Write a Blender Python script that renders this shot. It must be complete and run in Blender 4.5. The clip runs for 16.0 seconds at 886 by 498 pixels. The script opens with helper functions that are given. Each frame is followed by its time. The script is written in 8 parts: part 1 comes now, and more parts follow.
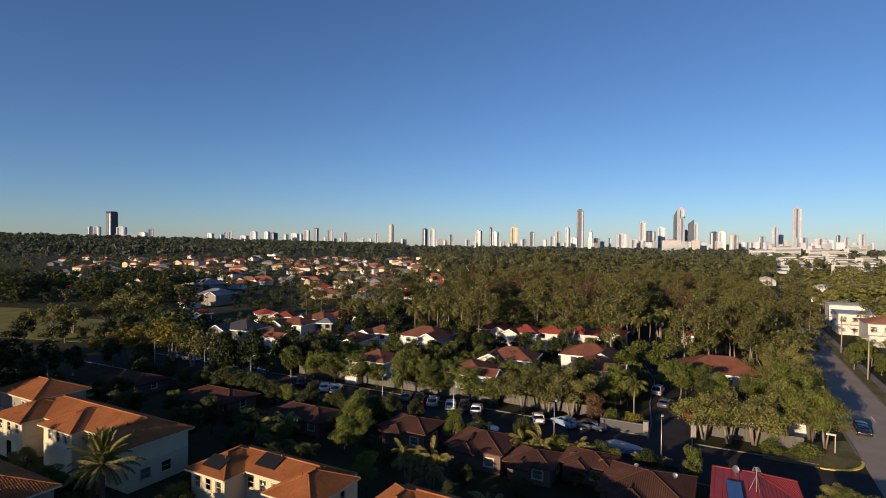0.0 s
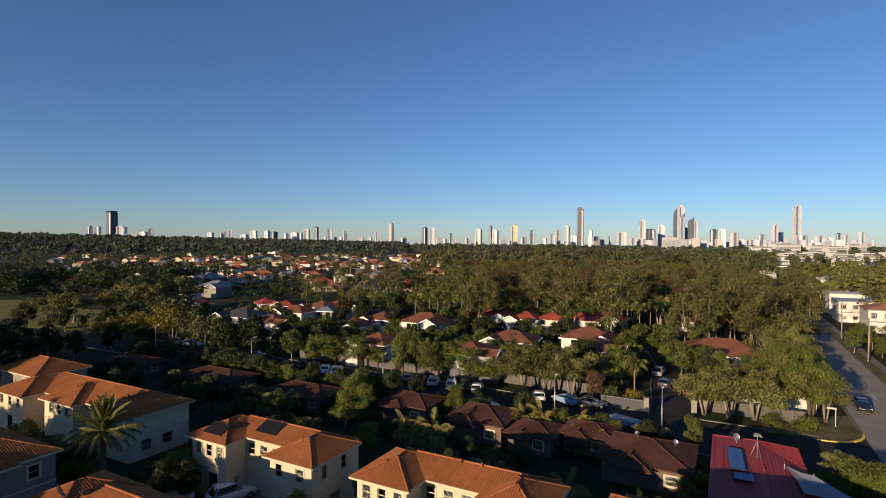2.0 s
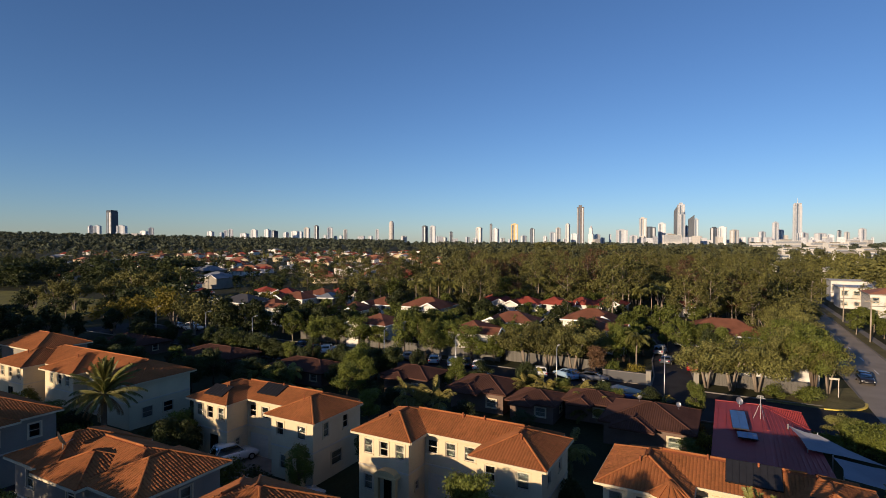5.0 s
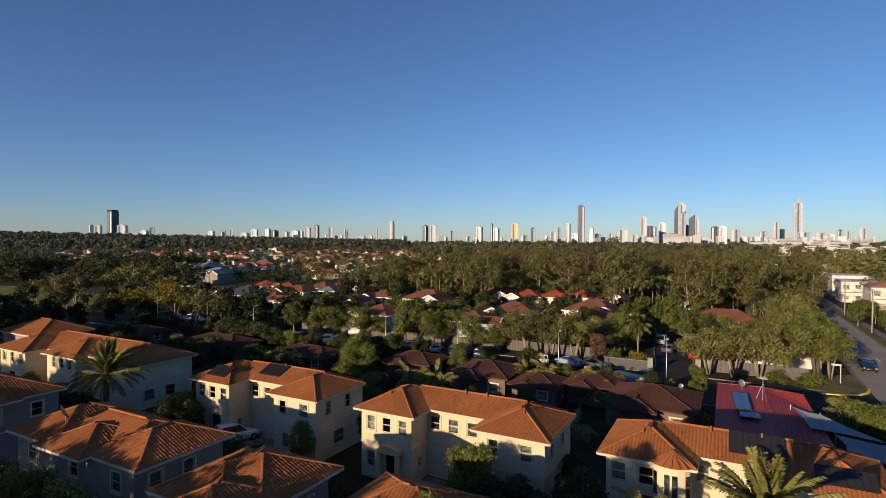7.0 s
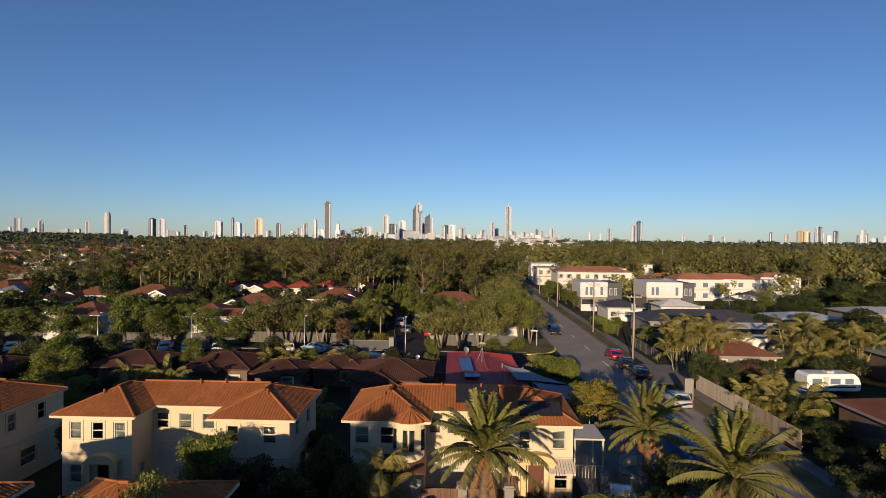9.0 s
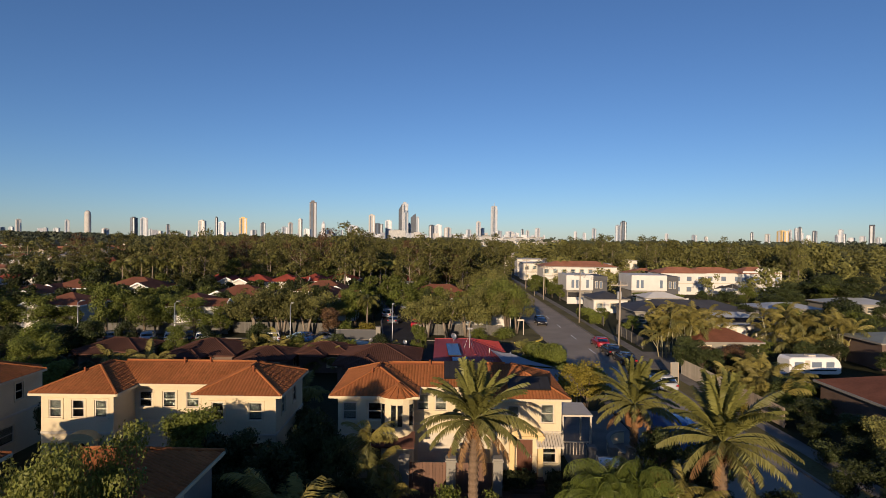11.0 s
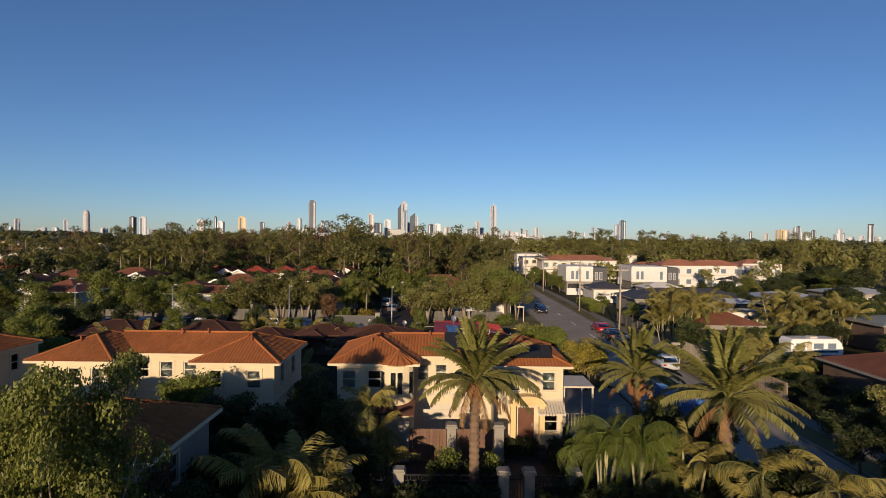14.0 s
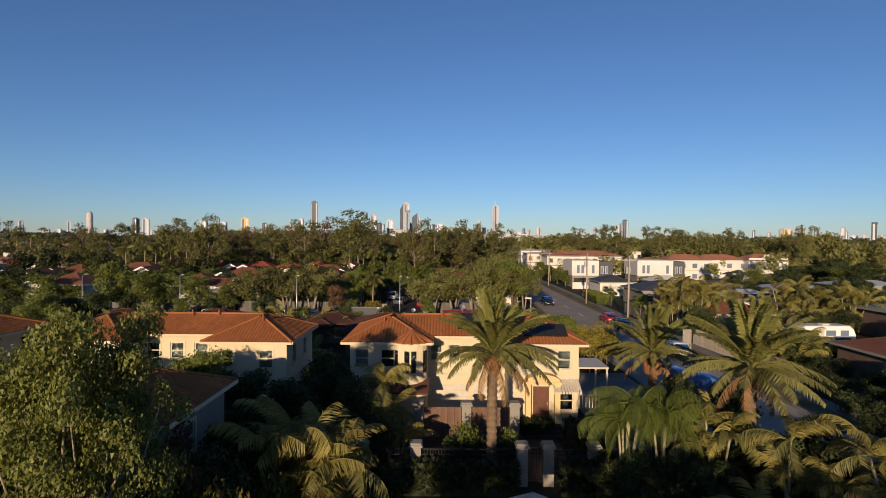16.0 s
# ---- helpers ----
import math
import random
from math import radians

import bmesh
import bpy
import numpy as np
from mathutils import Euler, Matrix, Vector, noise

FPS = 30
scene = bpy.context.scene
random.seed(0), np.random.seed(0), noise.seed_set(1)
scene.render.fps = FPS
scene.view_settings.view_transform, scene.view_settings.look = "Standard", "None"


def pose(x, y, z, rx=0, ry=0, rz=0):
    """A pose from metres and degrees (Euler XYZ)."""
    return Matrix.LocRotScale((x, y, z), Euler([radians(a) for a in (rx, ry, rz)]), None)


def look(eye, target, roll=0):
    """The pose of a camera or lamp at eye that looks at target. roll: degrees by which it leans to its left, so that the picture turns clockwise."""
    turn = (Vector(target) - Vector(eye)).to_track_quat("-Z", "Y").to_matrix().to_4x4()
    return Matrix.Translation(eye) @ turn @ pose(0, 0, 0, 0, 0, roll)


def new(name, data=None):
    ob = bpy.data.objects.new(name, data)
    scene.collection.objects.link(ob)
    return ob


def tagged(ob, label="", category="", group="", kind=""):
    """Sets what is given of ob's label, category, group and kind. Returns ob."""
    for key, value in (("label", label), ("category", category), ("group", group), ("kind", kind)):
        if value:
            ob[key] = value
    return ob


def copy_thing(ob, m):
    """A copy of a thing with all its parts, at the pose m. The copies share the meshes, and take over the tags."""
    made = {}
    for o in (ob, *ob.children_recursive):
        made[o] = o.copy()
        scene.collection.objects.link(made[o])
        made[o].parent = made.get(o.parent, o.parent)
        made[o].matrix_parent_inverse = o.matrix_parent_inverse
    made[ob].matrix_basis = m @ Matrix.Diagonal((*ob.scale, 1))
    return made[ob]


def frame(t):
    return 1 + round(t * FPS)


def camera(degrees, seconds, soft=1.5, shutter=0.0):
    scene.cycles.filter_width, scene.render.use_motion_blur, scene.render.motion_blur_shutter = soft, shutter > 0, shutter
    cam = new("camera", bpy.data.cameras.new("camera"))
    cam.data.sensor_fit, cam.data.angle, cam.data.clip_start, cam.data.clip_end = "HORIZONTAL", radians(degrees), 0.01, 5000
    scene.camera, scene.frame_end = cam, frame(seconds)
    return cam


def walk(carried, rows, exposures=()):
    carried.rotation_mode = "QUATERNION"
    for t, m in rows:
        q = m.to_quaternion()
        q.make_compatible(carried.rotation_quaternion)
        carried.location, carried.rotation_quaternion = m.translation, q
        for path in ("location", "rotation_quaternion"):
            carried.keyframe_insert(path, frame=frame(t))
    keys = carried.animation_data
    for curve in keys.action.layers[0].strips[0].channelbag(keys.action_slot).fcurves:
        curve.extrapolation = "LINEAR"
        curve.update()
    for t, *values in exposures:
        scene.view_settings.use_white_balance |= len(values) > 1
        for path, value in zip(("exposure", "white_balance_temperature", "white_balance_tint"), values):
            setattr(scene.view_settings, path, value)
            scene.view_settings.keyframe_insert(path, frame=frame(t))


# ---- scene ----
cam = camera(79.4, 16.0, 0.5)
PATH = [
    (0, (-0.165, -0.002, 27.129), (-0.465, 9.993, 27.019), 0.53),
    (0.5, (-0.179, 0.017, 26.350), (-0.479, 10.012, 26.235), 0.48),
    (1, (-0.158, 0.047, 25.480), (-0.458, 10.042, 25.362), 0.44),
    (1.5, (-0.192, 0.000, 24.704), (-0.492, 9.995, 24.580), 0.40),
    (2, (-0.167, -0.035, 23.974), (-0.467, 9.960, 23.845), 0.36),
    (2.5, (-0.234, 0.083, 23.256), (-0.529, 10.078, 23.120), 0.30),
    (3, (-0.210, 0.082, 22.581), (-0.510, 10.077, 22.442), 0.28),
    (3.5, (-0.195, 0.060, 21.986), (-0.495, 10.054, 21.843), 0.26),
    (4, (-0.192, 0.100, 21.421), (-0.487, 10.095, 21.274), 0.22),
    (6.5, (-0.426, 0.156, 18.920), (-0.746, 10.150, 18.770), 0.20),
    (7, (-0.422, 0.130, 18.518), (-0.737, 10.124, 18.365), 0.20),
    (7.5, (-0.414, 0.104, 18.143), (-0.744, 10.097, 17.986), 0.21),
    (8, (-0.393, 0.145, 17.762), (-0.723, 10.138, 17.602), 0.22),
    (8.1, (-0.382, 0.156, 17.684), (-0.668, 10.150, 17.521), 0.25),
    (8.2, (-0.371, 0.167, 17.606), (-0.433, 10.165, 17.440), 0.28),
    (8.3, (-0.359, 0.178, 17.527), (-0.089, 10.173, 17.358), 0.32),
    (8.4, (-0.348, 0.189, 17.449), (0.609, 10.141, 17.277), 0.36),
    (8.5, (-0.337, 0.200, 17.371), (1.415, 10.043, 17.196), 0.40),
    (8.6, (-0.326, 0.210, 17.293), (2.338, 9.847, 17.115), 0.44),
    (8.7, (-0.315, 0.221, 17.215), (3.374, 9.514, 17.034), 0.48),
    (8.8, (-0.303, 0.232, 17.136), (3.633, 9.423, 16.952), 0.52),
    (8.9, (-0.292, 0.243, 17.058), (3.796, 9.367, 16.872), 0.55),
    (9, (-0.281, 0.254, 16.980), (3.928, 9.323, 16.793), 0.60),
    (9.2, (-0.286, 0.273, 16.820), (4.020, 9.297, 16.633), 0.63),
    (11.5, (-0.349, 0.497, 14.978), (4.100, 9.451, 14.790), 0.64),
    (12, (-0.317, 0.533, 14.643), (4.138, 9.484, 14.455), 0.64),
    (12.5, (-0.323, 0.551, 14.276), (4.138, 9.499, 14.086), 0.66),
    (13, (-0.301, 0.565, 13.909), (4.158, 9.514, 13.717), 0.66),
    (13.5, (-0.257, 0.704, 13.575), (4.204, 9.652, 13.382), 0.64),
    (14, (-0.238, 0.777, 13.219), (4.221, 9.726, 13.026), 0.62),
    (14.5, (-0.375, 0.994, 12.847), (4.078, 9.946, 12.655), 0.58),
    (15, (-0.756, 1.343, 12.485), (3.687, 10.300, 12.296), 0.50),
    (15.5, (-0.798, 1.494, 12.080), (3.643, 10.452, 11.893), 0.45),
    (16, (-0.703, 1.384, 11.786), (3.718, 10.352, 11.599), 0.40),
]
walk(cam, [(t, look(eye, target, roll)) for t, eye, target, roll in PATH], [(0.0, 0.42, 5900, 18), (8.2, 0.42, 5900, 18), (9.2, 0.30, 5900, 18), (16.0, 0.24, 5900, 18)])

# ---- world and sun: a low winter sun behind the camera, to its left ----
SUN_AZ, SUN_EL = 220.0, 11.0
world = bpy.data.worlds.new("sky")
scene.world = world
world.use_nodes = True
wn = world.node_tree.nodes
sky = wn.new("ShaderNodeTexSky")
sky.sky_type, sky.sun_disc = "NISHITA", False
sky.sun_elevation, sky.sun_rotation = radians(SUN_EL), radians(SUN_AZ)
sky.air_density, sky.dust_density, sky.ozone_density = 0.85, 0.15, 3.6
world.node_tree.links.new(sky.outputs[0], wn["Background"].inputs[0])
wn["Background"].inputs[1].default_value = 0.081
sun = new("sun", bpy.data.lights.new("sun", "SUN"))
sun.data.energy, sun.data.angle, sun.data.color = 5.0, radians(0.5), (1.0, 0.74, 0.42)
sx, sy = math.sin(radians(SUN_AZ)), math.cos(radians(SUN_AZ))
sun.matrix_world = look((100 * sx, 100 * sy, 100 * math.tan(radians(SUN_EL))), (0, 0, 0))

# ---- the street grid: u along the cross street, v along the main road ----
GRID = -26.5
CU, SU = math.cos(radians(GRID)), math.sin(radians(GRID))


def at(u, v, z=0.0, turn=0.0, s=1.0):
    """A pose at a place of the street grid, turned against the grid."""
    return pose(u * CU - v * SU, u * SU + v * CU, z, 0, 0, GRID + turn) @ Matrix.Scale(s, 4)


def uv_of(x, y):
    return x * CU + y * SU, -x * SU + y * CU


# ---- materials ----
def material(name, color, rough=0.7, vary=0.25, scale=1.5, fine=12.0, bump=0.15, metal=0.0, island=0.0, thing=0.0, tint=None, leafy=0.0, stretch=(1, 1, 1)):
    """A surface with broad stains and fine grain; island and thing shift the tone piece by piece and thing by thing."""
    m = bpy.data.materials.new(name)
    m.use_nodes = True
    n, l = m.node_tree.nodes, m.node_tree.links
    p = n["Principled BSDF"]
    co = n.new("ShaderNodeTexCoord")
    mp = n.new("ShaderNodeMapping")
    mp.inputs["Scale"].default_value = stretch
    l.new(co.outputs["Object"], mp.inputs[0])
    n1, n2 = n.new("ShaderNodeTexNoise"), n.new("ShaderNodeTexNoise")
    n1.inputs["Scale"].default_value, n2.inputs["Scale"].default_value = scale, fine
    n1.inputs["Detail"].default_value, n2.inputs["Detail"].default_value = 3, 2
    l.new(mp.outputs[0], n1.inputs["Vector"]), l.new(mp.outputs[0], n2.inputs["Vector"])
    add = n.new("ShaderNodeMath")
    add.operation = "MULTIPLY_ADD"
    add.inputs[1].default_value = 0.5
    l.new(n2.outputs[0], add.inputs[0]), l.new(n1.outputs[0], add.inputs[2])
    ramp = n.new("ShaderNodeMapRange")
    ramp.inputs[1].default_value, ramp.inputs[2].default_value = 0.45, 1.05
    ramp.inputs[3].default_value, ramp.inputs[4].default_value = 1 - vary, 1 + vary
    l.new(add.outputs[0], ramp.inputs[0])
    value = ramp.outputs[0]
    for amount, node, out in ((island, "ShaderNodeNewGeometry", "Random Per Island"), (thing, "ShaderNodeObjectInfo", "Random")):
        if amount:
            src = n.new(node)
            r = n.new("ShaderNodeMapRange")
            r.inputs[3].default_value, r.inputs[4].default_value = 1 - amount, 1 + amount
            l.new(src.outputs[out], r.inputs[0])
            mul = n.new("ShaderNodeMath")
            mul.operation = "MULTIPLY"
            l.new(value, mul.inputs[0]), l.new(r.outputs[0], mul.inputs[1])
            value = mul.outputs[0]
    mix = n.new("ShaderNodeMix")
    mix.data_type = "RGBA"
    mix.inputs["A"].default_value = (*color, 1)
    mix.inputs["B"].default_value = (*(tint or color), 1)
    l.new(n1.outputs[0], mix.inputs["Factor"])
    if tint:
        src = n.new("ShaderNodeNewGeometry" if island else "ShaderNodeObjectInfo")
        l.new(src.outputs["Random Per Island" if island else "Random"], mix.inputs["Factor"])
    sc = n.new("ShaderNodeVectorMath")
    sc.operation = "SCALE"
    l.new(mix.outputs["Result"], sc.inputs[0]), l.new(value, sc.inputs["Scale"])
    l.new(sc.outputs[0], p.inputs["Base Color"])
    p.inputs["Roughness"].default_value, p.inputs["Metallic"].default_value = rough, metal
    if bump:
        b = n.new("ShaderNodeBump")
        b.inputs["Strength"].default_value, b.inputs["Distance"].default_value = bump, 0.03
        l.new(n2.outputs[0], b.inputs["Height"]), l.new(b.outputs[0], p.inputs["Normal"])
    if rough > 0.84:
        p.inputs["Specular IOR Level"].default_value = 0.15
    if leafy:
        p.inputs["Specular IOR Level"].default_value = 0.25
        tr = n.new("ShaderNodeBsdfTranslucent")
        l.new(sc.outputs[0], tr.inputs["Color"])
        mx = n.new("ShaderNodeMixShader")
        mx.inputs[0].default_value = leafy
        l.new(p.outputs[0], mx.inputs[1]), l.new(tr.outputs[0], mx.inputs[2])
        l.new(mx.outputs[0], n["Material Output"].inputs[0])
    return m


def glass_material(name, color=(0.6, 0.7, 0.75)):
    m = bpy.data.materials.new(name)
    m.use_nodes = True
    p = m.node_tree.nodes["Principled BSDF"]
    p.inputs["Base Color"].default_value = (*color, 1)
    p.inputs["Roughness"].default_value = 0.03
    p.inputs["Transmission Weight"].default_value = 1.0
    p.inputs["IOR"].default_value = 1.33
    return m


# grass tone lowered to deepen the shade on the ground between houses
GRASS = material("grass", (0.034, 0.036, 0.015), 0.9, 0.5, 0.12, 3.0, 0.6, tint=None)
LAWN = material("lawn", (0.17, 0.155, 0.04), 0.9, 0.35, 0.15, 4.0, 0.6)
VERGE = material("dry_verge", (0.13, 0.115, 0.05), 0.9, 0.45, 0.3, 5.0, 0.6)
# asphalt of the side streets, with their shade put into its colour
ASPHALT_DIMMED = material("asphalt", (0.036, 0.034, 0.034), 0.85, 0.25, 0.35, 30.0, 0.3)
# main road asphalt, raised and warmed in tone to stand for low sun
ROAD_SUNLIT = material("sunlit_asphalt", (0.29, 0.255, 0.212), 0.9, 0.18, 0.25, 25.0, 0.3)
CONCRETE = material("concrete", (0.19, 0.175, 0.155), 0.85, 0.25, 0.6, 12.0, 0.3)
# brick paving, darkened for the shade that lies over the front yard
PAVER_DIMMED = material("paver_dimmed", (0.065, 0.045, 0.035), 0.85, 0.3, 0.8, 9.0, 0.3)
LINE_WHITE = material("line_white", (0.7, 0.7, 0.68), 0.7, 0.25, 4.0, 20.0, 0.1)
LINE_YELLOW = material("line_yellow", (0.65, 0.5, 0.08), 0.7, 0.2, 4.0, 20.0, 0.1)
RENDER_CREAM = material("render_cream", (0.58, 0.5, 0.34), 0.85, 0.14, 0.5, 14.0, 0.2)
# pale render with a lowered tone, so walls in shade come out darker
RENDER_DIMMED = material("render_dimmed", (0.25, 0.235, 0.205), 0.85, 0.14, 0.5, 14.0, 0.2)
RENDER_GOLD = material("render_gold", (0.64, 0.48, 0.24), 0.85, 0.14, 0.5, 14.0, 0.2)
RENDER_WHITE = material("render_white", (0.6, 0.585, 0.55), 0.8, 0.1, 0.4, 10.0, 0.15)
RENDER_GREY = material("render_grey", (0.07, 0.072, 0.078), 0.8, 0.12, 0.4, 10.0, 0.15)
TRIM_WHITE = material("trim_white", (0.5, 0.455, 0.375), 0.55, 0.1, 2.0, 12.0, 0.05)
TILE = material("terracotta_tile", (0.355, 0.135, 0.045), 0.86, 0.3, 0.35, 8.0, 0.25, island=0.22, tint=(0.28, 0.1, 0.035))
TILE_PIECE = material("terracotta_tile_piece", (0.35, 0.132, 0.045), 0.86, 0.3, 0.35, 8.0, 0.25, thing=0.22, tint=(0.275, 0.098, 0.035))
TILE_BASE = material("tile_base", (0.26, 0.085, 0.035), 0.85, 0.3, 0.4, 8.0, 0.3)
# brown tile, darkened further for the shade over the low roofs
TILE_BROWN = material("brown_tile", (0.1, 0.047, 0.032), 0.86, 0.3, 0.35, 8.0, 0.25, island=0.2, tint=(0.07, 0.034, 0.026))
DARK_METAL = material("dark_metal", (0.03, 0.03, 0.032), 0.5, 0.2, 3.0, 20.0, 0.1, metal=0.6)
GALV = material("galvanised_steel", (0.4, 0.41, 0.42), 0.45, 0.15, 2.0, 20.0, 0.1, metal=0.8)
DOOR_WOOD = material("door_wood", (0.11, 0.04, 0.02), 0.5, 0.3, 2.0, 18.0, 0.2, stretch=(1, 1, 0.2))
FENCE_WOOD = material("fence_wood", (0.34, 0.27, 0.19), 0.85, 0.3, 1.0, 14.0, 0.3, thing=0.2, stretch=(1, 1, 0.25))
POLE_WOOD = material("pole_wood", (0.36, 0.31, 0.25), 0.9, 0.3, 1.5, 15.0, 0.4, stretch=(1, 1, 0.15))
BARK_PALE = material("bark_pale", (0.24, 0.2, 0.16), 0.9, 0.35, 1.2, 9.0, 0.5, stretch=(1, 1, 0.4))
BARK_DARK = material("bark_dark", (0.13, 0.1, 0.075), 0.95, 0.35, 2.0, 12.0, 0.7, stretch=(1, 1, 0.4))
GLASS = glass_material("window_glass")
INTERIOR = material("interior_dark", (0.12, 0.11, 0.1), 0.9, 0.2, 1.0, 5.0, 0.0)
BLIND = material("blind", (0.46, 0.39, 0.29), 0.8, 0.1, 2.0, 20.0, 0.0)
POOL_MAT = material("pool_heater_mat", (0.018, 0.018, 0.02), 0.6, 0.25, 2.0, 30.0, 0.1)
SOLAR = material("solar_cell", (0.012, 0.013, 0.018), 0.85, 0.2, 2.0, 30.0, 0.0)
RED_STEEL = material("red_steel_roof", (0.3, 0.04, 0.035), 0.62, 0.15, 0.5, 8.0, 0.05)
LEAF_GREEN = material("leaf_green", (0.122, 0.144, 0.027), 0.55, 0.3, 0.5, 3.0, 0, island=0.3, thing=0.25, leafy=0.3)
LEAF_NEAR = material("leaf_near", (0.15, 0.165, 0.034), 0.5, 0.3, 0.8, 4.0, 0, island=0.35, thing=0.1, leafy=0.3)
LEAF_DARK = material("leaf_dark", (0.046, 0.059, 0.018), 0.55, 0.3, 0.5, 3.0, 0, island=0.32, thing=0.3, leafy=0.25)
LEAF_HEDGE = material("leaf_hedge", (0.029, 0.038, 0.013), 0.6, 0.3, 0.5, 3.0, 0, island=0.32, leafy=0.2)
LEAF_OLIVE = material("leaf_olive", (0.155, 0.152, 0.043), 0.6, 0.3, 0.3, 2.0, 0, island=0.32, thing=0.3, leafy=0.25)
LEAF_YELLOW = material("leaf_yellow", (0.193, 0.160, 0.022), 0.55, 0.3, 0.5, 3.0, 0, island=0.4, thing=0.2, leafy=0.3)
LEAF_RUST = material("leaf_rust", (0.118, 0.069, 0.035), 0.6, 0.3, 0.5, 3.0, 0, island=0.32, thing=0.2, leafy=0.25)
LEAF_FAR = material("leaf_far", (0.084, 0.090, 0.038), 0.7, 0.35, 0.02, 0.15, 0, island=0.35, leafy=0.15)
# far foliage, its blue tint painted in as distance haze
LEAF_HAZE = material("leaf_haze_tinted", (0.070, 0.084, 0.055), 0.7, 0.4, 0.012, 0.15, 0, island=0.3, leafy=0.1)
FROND_OLD = material("frond_olive", (0.15, 0.145, 0.045), 0.5, 0.3, 0.8, 6.0, 0, thing=0.3, leafy=0.3)
CANE_LEAF = material("cane_frond_gold", (0.25, 0.218, 0.058), 0.5, 0.3, 0.8, 6.0, 0, thing=0.3, leafy=0.35)
FROND = material("frond_green", (0.17, 0.17, 0.045), 0.45, 0.3, 0.8, 6.0, 0, thing=0.3, leafy=0.3)
PLUME_GREEN = material("plume_green", (0.112, 0.142, 0.026), 0.5, 0.3, 0.8, 5.0, 0, thing=0.3, leafy=0.35)
FROND_DRY = material("frond_dry", (0.24, 0.14, 0.06), 0.8, 0.3, 0.8, 6.0, 0, thing=0.3, leafy=0.2)


# ---- mesh tools ----
def fast_mesh(name, verts, faces, mats):
    """A mesh from arrays of corners and of equal-sided faces."""
    verts, faces = np.asarray(verts, np.float32), np.asarray(faces, np.int32)
    me = bpy.data.meshes.new(name)
    me.vertices.add(len(verts)), me.vertices.foreach_set("co", verts.ravel())
    me.loops.add(faces.size), me.loops.foreach_set("vertex_index", faces.ravel())
    me.polygons.add(len(faces)), me.polygons.foreach_set("loop_start", np.arange(len(faces), dtype=np.int32) * faces.shape[1])
    me.update(calc_edges=True)
    for m in mats if isinstance(mats, (list, tuple)) else [mats]:
        me.materials.append(m)
    return me


class Build:
    """Gathers corners and faces for one mesh."""

    def __init__(self):
        self.v, self.f, self.m = [], [], []

    def face(self, *pts, mat=0):
        k = len(self.v)
        self.v += [tuple(p) for p in pts]
        self.f.append(tuple(range(k, k + len(pts))))
        self.m.append(mat)

    def box(self, x0, x1, y0, y1, z0, z1, mat=0, m=None):
        c = [Vector((x, y, z)) for z in (z0, z1) for y in (y0, y1) for x in (x0, x1)]
        if m is not None:
            c = [m @ p for p in c]
        k = len(self.v)
        self.v += [tuple(p) for p in c]
        for f in ((0, 2, 3, 1), (4, 5, 7, 6), (0, 1, 5, 4), (1, 3, 7, 5), (3, 2, 6, 7), (2, 0, 4, 6)):
            self.f.append(tuple(k + i for i in f))
            self.m.append(mat)
        return self

    def bar(self, a, b, w, h=None, mat=0):
        """A square bar from a to b."""
        a, b = Vector(a), Vector(b)
        h = h or w
        m = Matrix.Translation(a) @ (b - a).to_track_quat("Y", "Z").to_matrix().to_4x4()
        return self.box(-w / 2, w / 2, 0, (b - a).length, -h / 2, h / 2, mat, m)

    def tube(self, pts, radii, sides=7, mat=0, cap=True):
        pts = [Vector(p) for p in pts]
        rings = []
        for i, p in enumerate(pts):
            d = (pts[min(i + 1, len(pts) - 1)] - pts[max(i - 1, 0)]).normalized()
            q = d.to_track_quat("Z", "Y")
            k = len(self.v)
            for j in range(sides):
                a = 2 * math.pi * j / sides
                self.v.append(tuple(p + q @ Vector((radii[i] * math.cos(a), radii[i] * math.sin(a), 0))))
            rings.append(k)
        for a, b in zip(rings, rings[1:]):
            for j in range(sides):
                self.f.append((a + j, a + (j + 1) % sides, b + (j + 1) % sides, b + j))
                self.m.append(mat)
        if cap:
            self.f.append(tuple(rings[-1] + j for j in range(sides)))
            self.f.append(tuple(rings[0] + j for j in reversed(range(sides))))
            self.m += [mat, mat]
        return self

    def prism(self, outline, z0, z1, mat=0):
        """An upright slab over an outline that runs counterclockwise."""
        k, n = len(self.v), len(outline)
        self.v += [(x, y, z0) for x, y in outline] + [(x, y, z1) for x, y in outline]
        self.f += [tuple(k + i for i in reversed(range(n))), tuple(k + n + i for i in range(n))]
        self.f += [(k + i, k + (i + 1) % n, k + n + (i + 1) % n, k + n + i) for i in range(n)]
        self.m += [mat] * (n + 2)
        return self

    def mesh(self, name, mats, smooth=False):
        me = bpy.data.meshes.new(name)
        me.from_pydata(self.v, [], self.f)
        mats = mats if isinstance(mats, (list, tuple)) else [mats]
        for m in mats:
            me.materials.append(m)
        if len(mats) > 1:
            me.polygons.foreach_set("material_index", self.m)
        if smooth:
            me.polygons.foreach_set("use_smooth", [True] * len(me.polygons))
        me.update()
        return me


def empty(name, m, label, category, group=""):
    ob = new(name)
    ob.empty_display_size = 0.2
    ob.matrix_world = m
    return tagged(ob, label, category, group)


def part(name, me, parent, m=None, label=""):
    """Links a mesh as one part of a thing, at a pose within it."""
    ob = new(name, me)
    ob.parent = parent
    if m is not None:
        ob.matrix_basis = m
    return tagged(ob, label)


def structure(name, me, m=None, label=""):
    ob = new(name, me)
    if m is not None:
        ob.matrix_world = m
    return tagged(ob, label, "", "", "structure")


